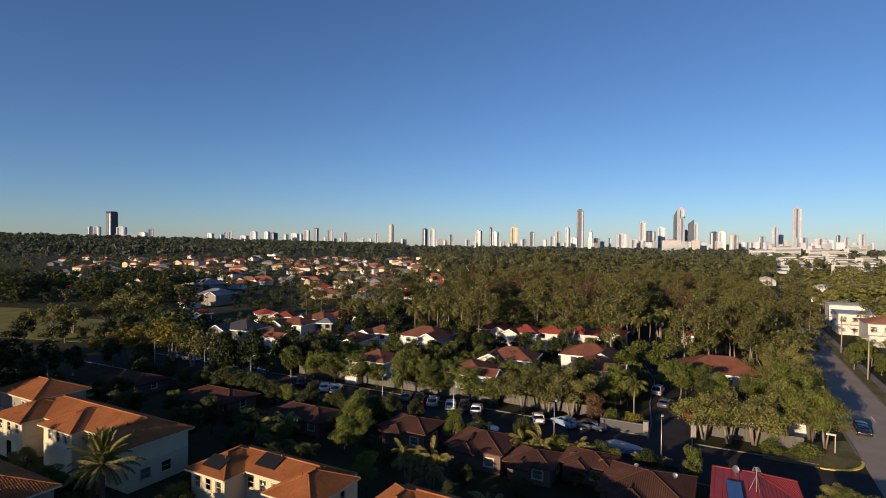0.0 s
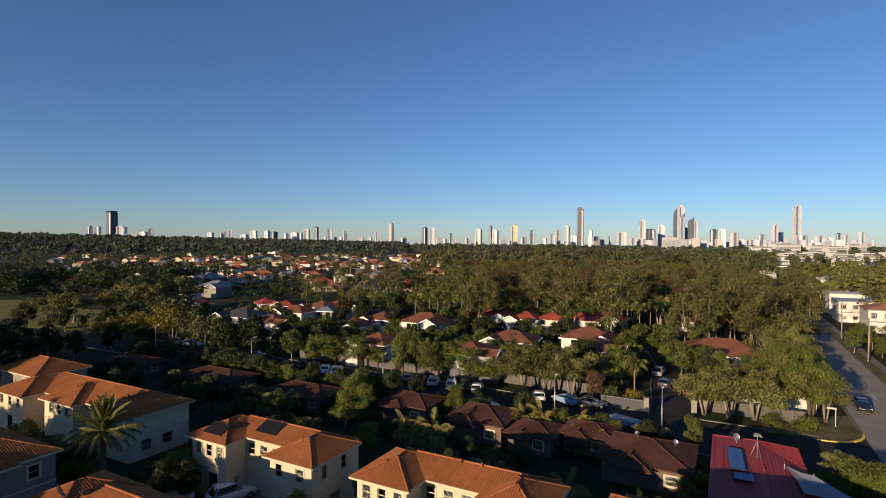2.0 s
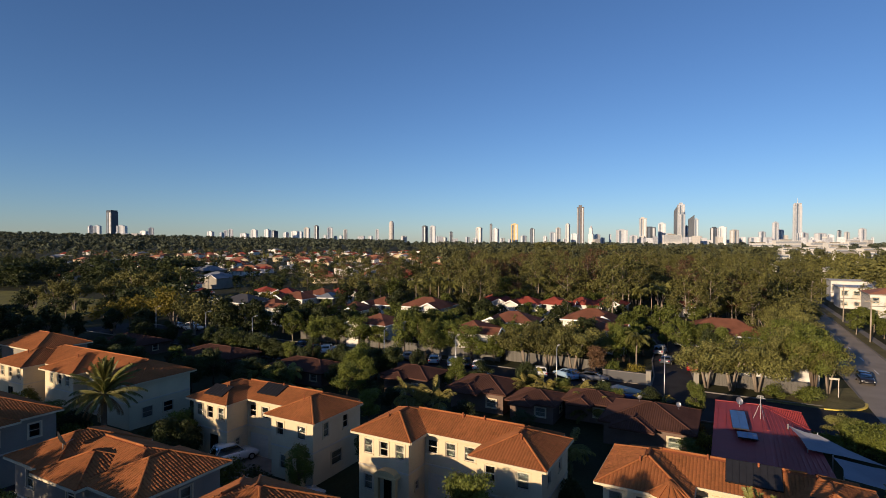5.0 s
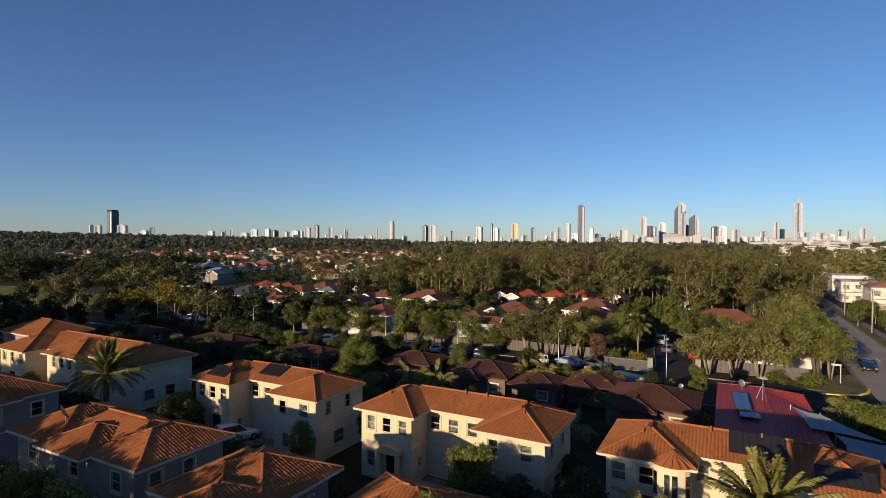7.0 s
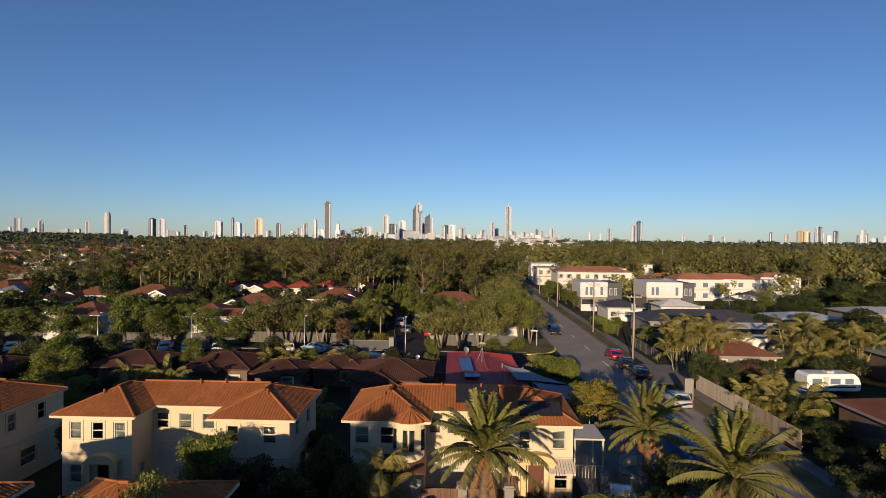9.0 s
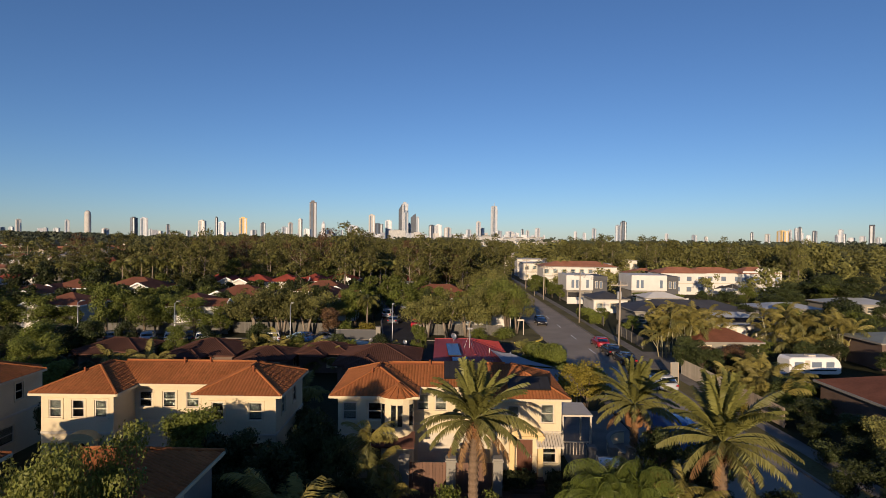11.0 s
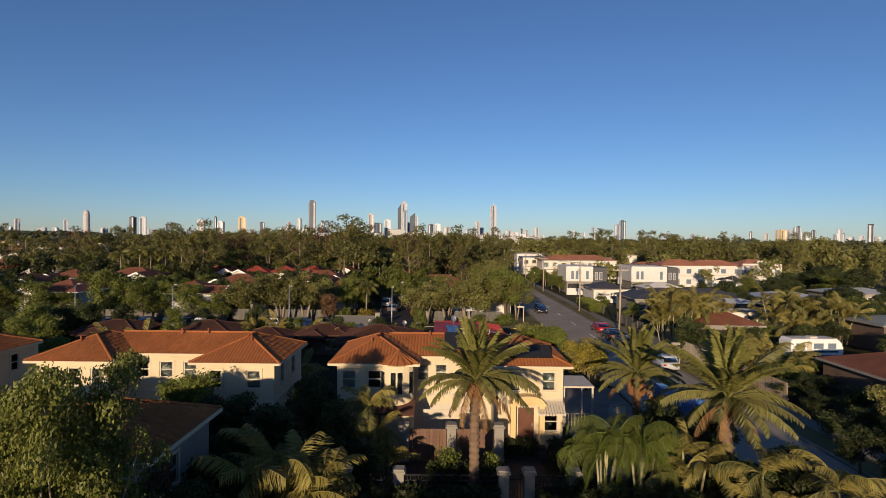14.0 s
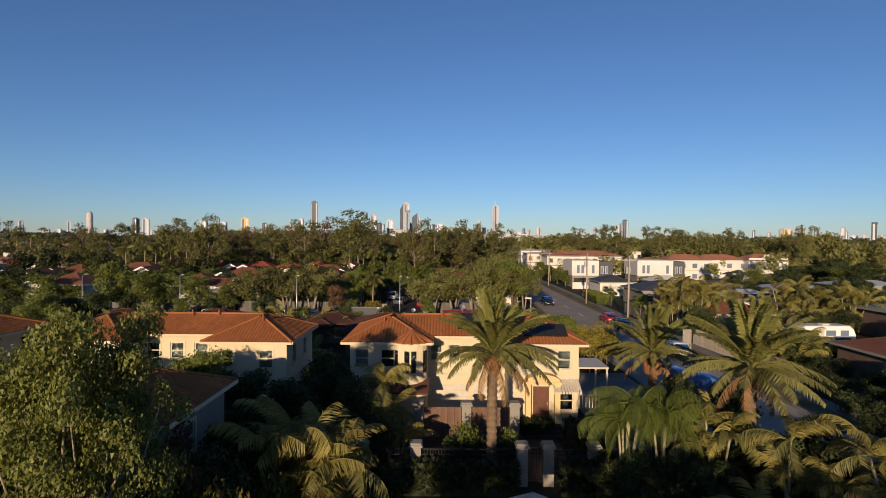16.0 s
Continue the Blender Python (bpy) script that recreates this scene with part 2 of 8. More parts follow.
def here(x, y, z=0.0, rz=0.0, s=1.0):
    return Matrix.Translation((x, y, z)) @ Matrix.Rotation(radians(rz), 4, "Z") @ Matrix.Scale(s, 4)


# ---- ground, roads, kerbs ----
R = 4800
ground_outline = [(R * math.cos(math.tau * i / 48), R * math.sin(math.tau * i / 48)) for i in range(48)]
b = Build()
b.face(*[(x, y, 0) for x, y in ground_outline])
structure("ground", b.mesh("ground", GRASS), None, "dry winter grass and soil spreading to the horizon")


def strip(name, mat, u0, u1, v0, v1, z0, z1, label=""):
    b = Build()
    b.box(u0, u1, v0, v1, z0, z1)
    return structure(name, b.mesh(name, mat), at(0, 0), label)


ROAD_L, ROAD_R, CROSS_N, CROSS_S = 15.0, 23.5, 80.0, 67.0
strip("road", ROAD_SUNLIT, ROAD_L, ROAD_R, -60, 420, -0.2, 0.03, "asphalt main road paled for sunlight, with a dashed centre line")
strip("road", ASPHALT_DIMMED, -130, ROAD_L - 0.01, CROSS_S, CROSS_N, -0.2, 0.028, "asphalt cross street with parked cars, darkened for shade")
strip("road", ASPHALT_DIMMED, -95, ROAD_L - 0.01, 26.9 - 6.6, 26.0 - 0.3, -0.2, 0.026, "narrow asphalt lane between the townhouses")
way = [(-7.0, 79.0), (-7.4, 86.0), (-9.0, 97.0), (-10.0, 113.0), (-14.0, 128.0), (-22.0, 138.0)]
b = Build().prism([(u + 2.7, v) for u, v in way] + [(u - 2.7, v) for u, v in reversed(way)], -0.2, 0.029)
structure("road", b.mesh("road", ASPHALT_DIMMED), at(0, 0), "side street that climbs between the trees")
b = Build()
for p, q in zip(way, way[1:]):
    for k in (2.8, -2.8):
        b.bar((p[0] + k, p[1], 0.07), (q[0] + k, q[1], 0.07), 0.2, 0.16)
structure("kerb", b.mesh("kerb", CONCRETE), at(0, 0), "pale kerb along the side street")
for u0, u1, v0, v1 in ((ROAD_R, ROAD_R + 0.25, -60, 62), (ROAD_R, ROAD_R + 0.25, 76, 420), (ROAD_L - 0.25, ROAD_L, 86, 420),
                       (ROAD_L - 0.25, ROAD_L, 27, 62), (-130, -10, CROSS_N, CROSS_N + 0.25), (-4, 10, CROSS_N, CROSS_N + 0.25), (-130, 10.5, CROSS_S - 0.25, CROSS_S)):
    strip("kerb", CONCRETE, u0, u1, v0, v1, -0.2, 0.15)
# footpath and verge beyond the main road
strip("pavement", CONCRETE, ROAD_R + 2.2, ROAD_R + 3.6, -60, 300, -0.1, 0.07, "pale concrete footpath in a grass verge")
strip("ground", VERGE, ROAD_R + 0.26, ROAD_R + 2.19, -60, 62, -0.1, 0.06, "mown grass verge beside the kerb")
strip("ground", VERGE, ROAD_R + 0.26, ROAD_R + 2.19, 78, 300, -0.1, 0.06, "mown grass verge beside the kerb")
strip("road", CONCRETE, ROAD_R, ROAD_R + 14, 64, 74, -0.1, 0.035, "concrete side road mouth")
# kerb return at the corner, painted yellow
b = Build()
arc = [(ROAD_L - 5.0 + 5.0 * math.sin(a), 84.0 - 5.0 * math.cos(a)) for a in [math.pi / 2 * i / 14 for i in range(15)]]
for p, q in zip(arc, arc[1:]):
    b.bar((*p, 0.07), (*q, 0.07), 0.3, 0.16)
structure("kerb", b.mesh("kerb", LINE_YELLOW), at(0, 0), "yellow-painted kerb round the corner")
b = Build().prism([(x, y) for x, y in arc] + [(ROAD_L - 0.2, 92), (9.0, 88), (4.0, 84.5), (4.0, 79.2), (9, 79.1)], -0.1, 0.12)
structure("ground", b.mesh("corner", VERGE), at(0, 0), "grassed corner verge with low plants")
for i in range(34):
    strip("road_marking", LINE_WHITE, 20.1, 20.25, 30 + i * 10.6, 33.2 + i * 10.6, 0.0, 0.036)
# park on the far left
b = Build()
park = [(-178, 150), (-130, 144), (-100, 138), (-104, 172), (-128, 180), (-172, 205), (-260, 215), (-280, 170)]
b.prism(park, -0.1, 0.05)
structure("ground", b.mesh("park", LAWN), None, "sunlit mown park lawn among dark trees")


# ---- houses ----
# dark wall colour that holds the shade lying on the low houses
WALL_DIMMED = material("dimmed_wall", (0.14, 0.1, 0.08), 0.9, 0.25, 0.6, 12.0, 0.3)
WINDOW_MESH = {}


def window(parent, m, w, h, blind=False, frame_mat=None):
    """A window in a wall: frame with a mullion, and its pane; m: middle of the sill line on the wall's face, looking out along -y."""
    key = (round(w, 2), round(h, 2), frame_mat.name if frame_mat else "")
    if key not in WINDOW_MESH:
        b, t = Build(), 0.07
        b.box(-w / 2, -w / 2 + t, 0.02, 0.1, 0, h).box(w / 2 - t, w / 2, 0.02, 0.1, 0, h)
        b.box(-w / 2 + t, w / 2 - t, 0.02, 0.1, 0, t).box(-w / 2 + t, w / 2 - t, 0.02, 0.1, h - t, h)
        b.box(-w / 2 + t, w / 2 - t, 0.03, 0.08, h * 0.5 - 0.03, h * 0.5 + 0.03)
        s = Build().box(-w / 2 - 0.12, w / 2 + 0.12, -0.07, 0.02, -0.1, 0.0)
        s.box(-w / 2 - 0.12, -w / 2, -0.035, 0.02, 0, h).box(w / 2, w / 2 + 0.12, -0.035, 0.02, 0, h).box(-w / 2 - 0.12, w / 2 + 0.12, -0.04, 0.02, h, h + 0.1)
        g = Build().box(-w / 2 + t, w / 2 - t, 0.05, 0.06, t, h - t)
        d = Build().box(-w / 2, w / 2, 0.11, 0.13, h * 0.1, h)
        WINDOW_MESH[key] = (b.mesh("window", frame_mat or TRIM_WHITE), g.mesh("pane", GLASS), d.mesh("blind", BLIND), s.mesh("surround", RENDER_CREAM))
    fr, pane, bl, sur = WINDOW_MESH[key]
    ob = part("window", fr, parent, m)
    part("pane", pane, ob)
    part("surround", sur, ob)
    if blind:
        part("blind", bl, ob)
    return ob


def wall_run(b, p, q, z0, z1, holes=(), depth=0.12):
    """One stretch of wall from p to q with the outside on its right hand, pierced by holes (a0, a1, z0, z1)."""
    p, q = Vector((*p, 0)), Vector((*q, 0))
    d = (q - p).normalized()
    n = Vector((-d.y, d.x, 0))
    size = (q - p).length
    us = sorted({0, size, *[h[0] for h in holes], *[h[1] for h in holes]})
    zs = sorted({z0, z1, *[h[2] for h in holes], *[h[3] for h in holes]})
    put = lambda a, z, k=0.0: p + d * a + n * k + Vector((0, 0, z))
    for a, c in zip(us, us[1:]):
        for z, y in zip(zs, zs[1:]):
            if not any(h[0] <= (a + c) / 2 <= h[1] and h[2] <= (z + y) / 2 <= h[3] for h in holes):
                b.face(put(a, z), put(c, z), put(c, y), put(a, y))
    for a, c, z, y in holes:
        k = depth
        b.face(put(a, z), put(a, z, k), put(c, z, k), put(c, z))
        b.face(put(a, y), put(c, y), put(c, y, k), put(a, y, k))
        b.face(put(a, z), put(a, y), put(a, y, k), put(a, z, k))
        b.face(put(c, z), put(c, z, k), put(c, y, k), put(c, y))


def hip_planes(x0, x1, y0, y1, z, pitch):
    """The four slopes of a hip roof over a rectangle: lists of corners, eave first."""
    w, d = x1 - x0, y1 - y0
    k = math.tan(radians(pitch))
    if w >= d:
        h = d / 2
        a, c = Vector((x0 + h, y0 + h, z + h * k)), Vector((x1 - h, y0 + h, z + h * k))
    else:
        h = w / 2
        a, c = Vector((x0 + h, y0 + h, z + h * k)), Vector((x0 + h, y1 - h, z + h * k))
    p = [Vector((x0, y0, z)), Vector((x1, y0, z)), Vector((x1, y1, z)), Vector((x0, y1, z))]
    if w >= d:
        return [[p[0], p[1], c, a], [p[1], p[2], c], [p[2], p[3], a, c], [p[3], p[0], a]], (a, c), p
    return [[p[0], p[1], a], [p[1], p[2], c, a], [p[2], p[3], c], [p[3], p[0], a, c]], (a, c), p


def tile_field(plane, tw=0.21, tl=0.34):
    """Places of the tiles on one slope: origin, along, up the slope, normal."""
    e = (plane[1] - plane[0])
    size = e.length
    s = e.normalized()
    n = s.cross((plane[2] - plane[1]) if len(plane) > 3 else (plane[2] - plane[0])).normalized()
    if n.z < 0:
        n = -n
    up = n.cross(s)
    pts = [((p - plane[0]).dot(s), (p - plane[0]).dot(up)) for p in plane]
    top = max(p[1] for p in pts)
    left = [p for p in pts[2:]]
    out = []
    l0, r0 = pts[0], pts[1]
    lt = min(left, key=lambda p: p[0])
    rt = max(left, key=lambda p: p[0])
    for i in range(int(top / tl)):
        r = (i + 0.5) * tl
        a = l0[0] + (lt[0] - l0[0]) * r / max(lt[1], 1e-6)
        c = r0[0] + (rt[0] - r0[0]) * r / max(rt[1], 1e-6)
        off = 0.0
        j0, j1 = math.ceil((a - off) / tw), math.floor((c - off) / tw)
        for j in range(j0, j1):
            out.append(plane[0] + s * (j * tw + off) + up * (i * tl))
    return out, s, up, n


TW, TL = 0.21, 0.34
TILE_SHAPE = np.array([(a, r, h + (0.03 if r == 0 else 0.004)) for r in (0, 1) for a, h in ((0.0, 0.0), (0.2, 0.026), (0.45, 0.037), (0.7, 0.026), (0.95, 0.0))])
TILE_FACES = np.array([(i, i + 1, i + 6, i + 5) for i in range(4)])


def tile_mesh(planes, mat, skip=None):
    """All tiles of some slopes in one mesh."""
    vs, fs, k = [], [], 0
    for pl in planes:
        places, s, up, n = tile_field(pl)
        if not places:
            continue
        t = TILE_SHAPE[:, 0:1] * TW * np.array(s) + TILE_SHAPE[:, 1:2] * (TL + 0.05) * np.array(up) + TILE_SHAPE[:, 2:3] * np.array(n)
        o = np.array([tuple(p) for p in places])
        jig = np.random.normal(0, 0.006, (len(o), 1, 1)) * np.array(n)
        vs.append((o[:, None, :] + t[None] + jig).reshape(-1, 3))
        fs.append((np.arange(len(o))[:, None, None] * 10 + TILE_FACES[None]).reshape(-1, 4) + k)
        k += len(o) * 10
    return fast_mesh("roof_tiles", np.concatenate(vs), np.concatenate(fs), mat)


def ridge_caps(b, lines):
    for a, c in lines:
        size = (c - a).length
        if size < 0.5:
            continue
        d = (c - a).normalized()
        for i in range(int(size / 0.4)):
            p = a + d * i * 0.4 + Vector((0, 0, 0.03))
            b.tube([p, p + d * 0.42], [0.085, 0.07], 6, 0, False)


def tiled_roof(house, rects, z, pitch, tile=None, single=None):
    """Hip roofs over rectangles (x0, x1, y0, y1[, lift]) with their tiles, ridge caps and gutters. single: the slope whose tiles are pieces of their own."""
    base, caps, gut, planes = Build(), Build(), [], []
    for i, rect in enumerate(rects):
        x0, x1, y0, y1 = rect[:4]
        zz = z + (rect[4] if len(rect) > 4 else 0.0)
        pls, (a, c), p = hip_planes(x0, x1, y0, y1, zz, pitch)
        for pl in pls:
            base.face(*pl)
        base.face(p[3], p[2], p[1], p[0])
        planes += [(i, j, pl) for j, pl in enumerate(pls)]
        lines = [(a, c)]
        if x1 - x0 >= y1 - y0:
            lines += [(p[0], a), (p[3], a), (p[1], c), (p[2], c)]
        else:
            lines += [(p[0], a), (p[1], a), (p[2], c), (p[3], c)]
        ridge_caps(caps, lines)
        for q, r in zip(p, p[1:] + p[:1]):
            gut.append((q - Vector((0, 0, 0.07)), r - Vector((0, 0, 0.07))))
    roof = part("roof", base.mesh("roof", TILE_BASE if tile in (None, TILE) else tile), house, None, "hipped roof deck under clay tiles")
    rest = [pl for i, j, pl in planes if single is None or (i, j) != single]
    tagged(part("roof_tiles", tile_mesh(rest, tile or TILE), roof), "", "", "", "stuff")
    tagged(part("ridge_capping", caps.mesh("ridge_capping", tile or TILE), roof), "", "", "", "stuff")
    for q, r in gut:
        part("gutter", Build().bar(q, r, 0.13, 0.15).mesh("gutter", tile if tile is TILE_BROWN else RENDER_CREAM), house)
    if single is not None:
        pl = [pl for i, j, pl in planes if (i, j) == single][0]
        places, s, up, n = tile_field(pl)
        me = fast_mesh("roof_tile", TILE_SHAPE * np.array((TW, TL + 0.05, 1.0)), TILE_FACES, TILE_PIECE)
        turn = Matrix((s, up, n)).transposed().to_4x4()
        for q in places[:300]:
            part("roof_tile", me, roof, Matrix.Translation(q) @ turn)
        if len(places) > 300:
            turned = [q for q in places[300:]]
            t = TILE_SHAPE[:, 0:1] * TW * np.array(s) + TILE_SHAPE[:, 1:2] * (TL + 0.05) * np.array(up) + TILE_SHAPE[:, 2:3] * np.array(n)
            o = np.array([tuple(q) for q in turned])
            me = fast_mesh("roof_tiles", (o[:, None, :] + t[None]).reshape(-1, 3), (np.arange(len(o))[:, None, None] * 10 + TILE_FACES[None]).reshape(-1, 4), TILE)
            tagged(part("roof_tiles", me, roof), "", "", "", "stuff")
    return roof


def townhouse(u, v, label, wings, walls, openings, eave=5.4, pitch=23, wall_mat=None, tile=None, single=None, turn=0.0):
    """A rendered house. walls: outline (counterclockwise from above, so that the outside lies on the right hand); openings: (wall index, along, sill, width, height, kind)."""
    house = empty("townhouse", at(u, v, 0, turn), label, "house", "tiled townhouses")
    b = Build()
    n = len(walls)
    for i in range(n):
        p, q = walls[i], walls[(i + 1) % n]
        holes = [(o[1] - o[3] / 2, o[1] + o[3] / 2, o[2], o[2] + o[4]) for o in openings if o[0] == i]
        wall_run(b, p, q, 0.0, eave, holes)
    part("wall", b.mesh("wall", wall_mat or RENDER_CREAM), house)
    # dark rooms behind the openings
    b = Build()
    b.prism([(x, y) for x, y in inset(walls, 0.5)], 0.05, eave - 0.1)
    part("interior", b.mesh("interior", INTERIOR), house)
    # string course between the storeys
    b = Build()
    for i in range(n):
        p, q = Vector((*walls[i], min(2.78, eave - 0.3))), Vector((*walls[(i + 1) % n], min(2.78, eave - 0.3)))
        b.bar(p, q, 0.1, 0.14)
    part("string_course", b.mesh("string_course", TRIM_WHITE if eave > 4 else WALL_DIMMED), house)
    for k, (i, a, sill, w, h, kind) in enumerate(openings):
        p, q = Vector((*walls[i], 0)), Vector((*walls[(i + 1) % n], 0))
        d = (q - p).normalized()
        m = Matrix.Translation(p + d * a + Vector((0, 0, sill))) @ Matrix.Rotation(math.atan2(d.y, d.x), 4, "Z")
        if kind == "w":
            window(house, m, w, h, k % 5 != 1)
        elif kind == "d":
            b = Build().box(-w / 2, w / 2, 0.05, 0.1, 0, h).box(-w / 2 + 0.12, w / 2 - 0.12, 0.03, 0.05, 0.2, h * 0.45).box(-w / 2 + 0.12, w / 2 - 0.12, 0.03, 0.05, h * 0.52, h - 0.15)
            door = part("door", b.mesh("door", DOOR_WOOD), house, m, "brown panelled timber front door")
            part("handle", Build().box(w / 2 - 0.14, w / 2 - 0.09, -0.03, 0.03, 0.95, 1.12).mesh("handle", GALV), door)
        elif kind == "g":
            door = part("garage_door", Build().box(-w / 2, w / 2, 0.09, 0.11, 0, h).mesh("garage_door", TRIM_WHITE), house, m, "cream sectional garage door")
            for r in range(5):
                part("panel", Build().box(-w / 2, w / 2, 0.06, 0.09, r * h / 5 + 0.015, (r + 1) * h / 5 - 0.01).mesh("panel", TRIM_WHITE), door)
        elif kind == "s":
            b = Build().box(-w / 2, -w / 2 + 0.07, 0, 0.1, 0, h).box(w / 2 - 0.07, w / 2, 0, 0.1, 0, h).box(-0.035, 0.035, 0.02, 0.09, 0, h).box(-w / 2, w / 2, 0, 0.1, h - 0.07, h)
            door = part("glass_door", b.mesh("glass_door", DARK_METAL), house, m)
            part("pane", Build().box(-w / 2, w / 2, 0.05, 0.06, 0.02, h - 0.08).mesh("pane", GLASS), door)
    tiled_roof(house, wings, eave, pitch, tile, single)
    return house


def inset(walls, k):
    """The outline drawn in by k."""
    n, out = len(walls), []
    for i in range(n):
        a, p, q = Vector(walls[i - 1]), Vector(walls[i]), Vector(walls[(i + 1) % n])
        d, e = (p - a).normalized(), (q - p).normalized()
        out.append(tuple(p + Vector((-d.y, d.x)) * k + Vector((-e.y, e.x)) * k))
    return out


def hood(house, m, w, mat=None):
    """An arched hood over a front door, on two pilasters."""
    b = Build()
    for i in range(10):
        a0, a1 = math.pi * i / 10, math.pi * (i + 1) / 10
        p = [(-w / 2 * math.cos(a), 0.45 * math.sin(a)) for a in (a0, a1)]
        b.face((p[0][0], -0.7, 2.55 + p[0][1]), (p[1][0], -0.7, 2.55 + p[1][1]), (p[1][0], 0, 2.55 + p[1][1]), (p[0][0], 0, 2.55 + p[0][1]))
        b.face((p[0][0], -0.7, 2.55), (p[1][0], -0.7, 2.55), (p[1][0], -0.7, 2.55 + p[1][1]), (p[0][0], -0.7, 2.55 + p[0][1]))
    b.box(-w / 2 - 0.08, w / 2 + 0.08, -0.75, 0, 2.4, 2.55)
    for s in (-1, 1):
        b.box(s * (w / 2 - 0.16) - 0.16, s * (w / 2 - 0.16) + 0.16, -0.68, -0.36, 0.0, 2.4)
    return part("porch", b.mesh("porch", mat or RENDER_GOLD), house, m, "arched ochre door hood on square pilasters")


def solar_panel(house, m, cols, rows, w=1.0, h=1.6, name="solar_panel", face=None):
    """A field of panels lying on a slope, each in its own frame."""
    for i in range(cols):
        for j in range(rows):
            b = Build().box(0.02, w - 0.02, 0.02, h - 0.02, 0.06, 0.1)
            ob = part(name, b.mesh(name, face or SOLAR), house, m @ Matrix.Translation((i * w, j * h, 0)))
            f = Build().box(0, w, 0, 0.02, 0.0, 0.11).box(0, w, h - 0.02, h, 0.0, 0.11).box(0, 0.02, 0.02, h - 0.02, 0.0, 0.11).box(w - 0.02, w, 0.02, h - 0.02, 0.0, 0.11).box(w / 2 - 0.01, w / 2 + 0.01, 0.02, h - 0.02, 0.1, 0.105)
            part("panel_frame", f.mesh("panel_frame", DARK_METAL), ob)


def slope(x, y, z, pitch, rz=0.0):
    return Matrix.Translation((x, y, z)) @ Matrix.Rotation(radians(rz), 4, "Z") @ Matrix.Rotation(radians(pitch), 4, "X")


# the row of two-storey townhouses: two front wings and a body set back
WINGS = [(0, 5.5, 0, 6.8), (10.2, 15.8, 0, 6.6), (1.0, 15.0, 2.4, 7.2, 0.02)]
OUTLINE = [(0.45, 0.45), (5.05, 0.45), (5.05, 2.85), (10.65, 2.85), (10.65, 0.45), (15.35, 0.45), (15.35, 6.8), (0.45, 6.8)]
FRONT = [(0, 0.9, 3.75, 0.8, 1.15, "w"), (0, 2.35, 3.75, 0.8, 1.15, "w"), (0, 3.8, 3.75, 0.8, 1.15, "w"), (0, 0.9, 0.9, 0.8, 1.2, "w"), (0, 2.9, 0.1, 1.1, 2.2, "s"),
         (1, 1.2, 1.2, 0.5, 0.7, "w"),
         (2, 0.7, 3.7, 0.9, 1.1, "w"), (2, 2.3, 3.7, 0.9, 1.1, "w"), (2, 3.9, 3.7, 0.9, 1.1, "w"), (2, 1.5, 0.05, 2.4, 2.1, "g"), (2, 4.2, 0.05, 2.2, 2.1, "g"),
         (4, 1.0, 3.7, 0.8, 1.15, "w"), (4, 3.4, 3.7, 0.9, 1.15, "w"), (4, 1.4, 0.9, 0.8, 1.2, "w"), (4, 3.4, 0.1, 1.0, 2.1, "d"),
         (5, 1.6, 3.7, 0.7, 1.2, "w"), (5, 4.2, 3.7, 0.7, 1.2, "w"), (5, 3.0, 0.9, 1.4, 1.2, "w")]
house_c = townhouse(-26.4, 33.4, "cream rendered two-storey townhouse with orange hipped tile roof", WINGS, OUTLINE, FRONT, single=(1, 0))
hood(house_c, here(3.35, 0.45), 1.9)
house_b = townhouse(-45.7, 33.0, "cream two-storey townhouse with solar panels on its tile roof", WINGS, OUTLINE, FRONT)
hood(house_b, here(13.9, 0.45), 1.9)
K23 = math.tan(radians(23))
solar_panel(house_b, slope(1.6, 0.75, 5.4 + 0.75 * K23 + 0.06, 23), 3, 1, 0.8, 1.5)
solar_panel(house_b, slope(5.9, 3.2, 5.4 + 0.8 * K23 + 0.08, 23), 3, 1, 0.85, 1.6)
house_a = townhouse(-82.0, 32.2, "long cream townhouse with bay window and orange tile roof",
                    [(0, 7.0, 0, 7.5), (9.0, 16.0, 1.0, 8.5), (1.0, 26.0, 2.6, 9.6, 0.02), (19.2, 26.0, 1.4, 9.4)],
                    [(0.45, 0.45), (6.55, 0.45), (6.55, 3.05), (9.45, 3.05), (9.45, 1.45), (15.55, 1.45), (15.55, 3.05), (19.65, 3.05), (19.65, 1.85), (25.55, 1.85), (25.55, 9.1), (0.45, 9.1)],
                    [(0, 1.0, 3.4, 0.8, 1.2, "w"), (0, 3.0, 3.4, 0.8, 1.2, "w"), (0, 5.0, 3.4, 0.8, 1.2, "w"), (0, 3.0, 0.1, 1.2, 2.1, "s"), (2, 1.5, 3.4, 0.8, 1.1, "w"), (4, 1.5, 3.4, 0.8, 1.2, "w"), (4, 3.2, 3.4, 0.8, 1.2, "w"), (4, 4.9, 3.4, 0.8, 1.2, "w"),
                     (6, 1.0, 3.4, 0.8, 1.1, "w"), (6, 2.8, 3.4, 0.8, 1.1, "w"), (6, 2.0, 0.05, 2.4, 2.1, "g"), (9, 4.5, 0.9, 1.2, 1.2, "w"), (9, 2.0, 0.9, 1.2, 1.2, "w")], eave=4.95)
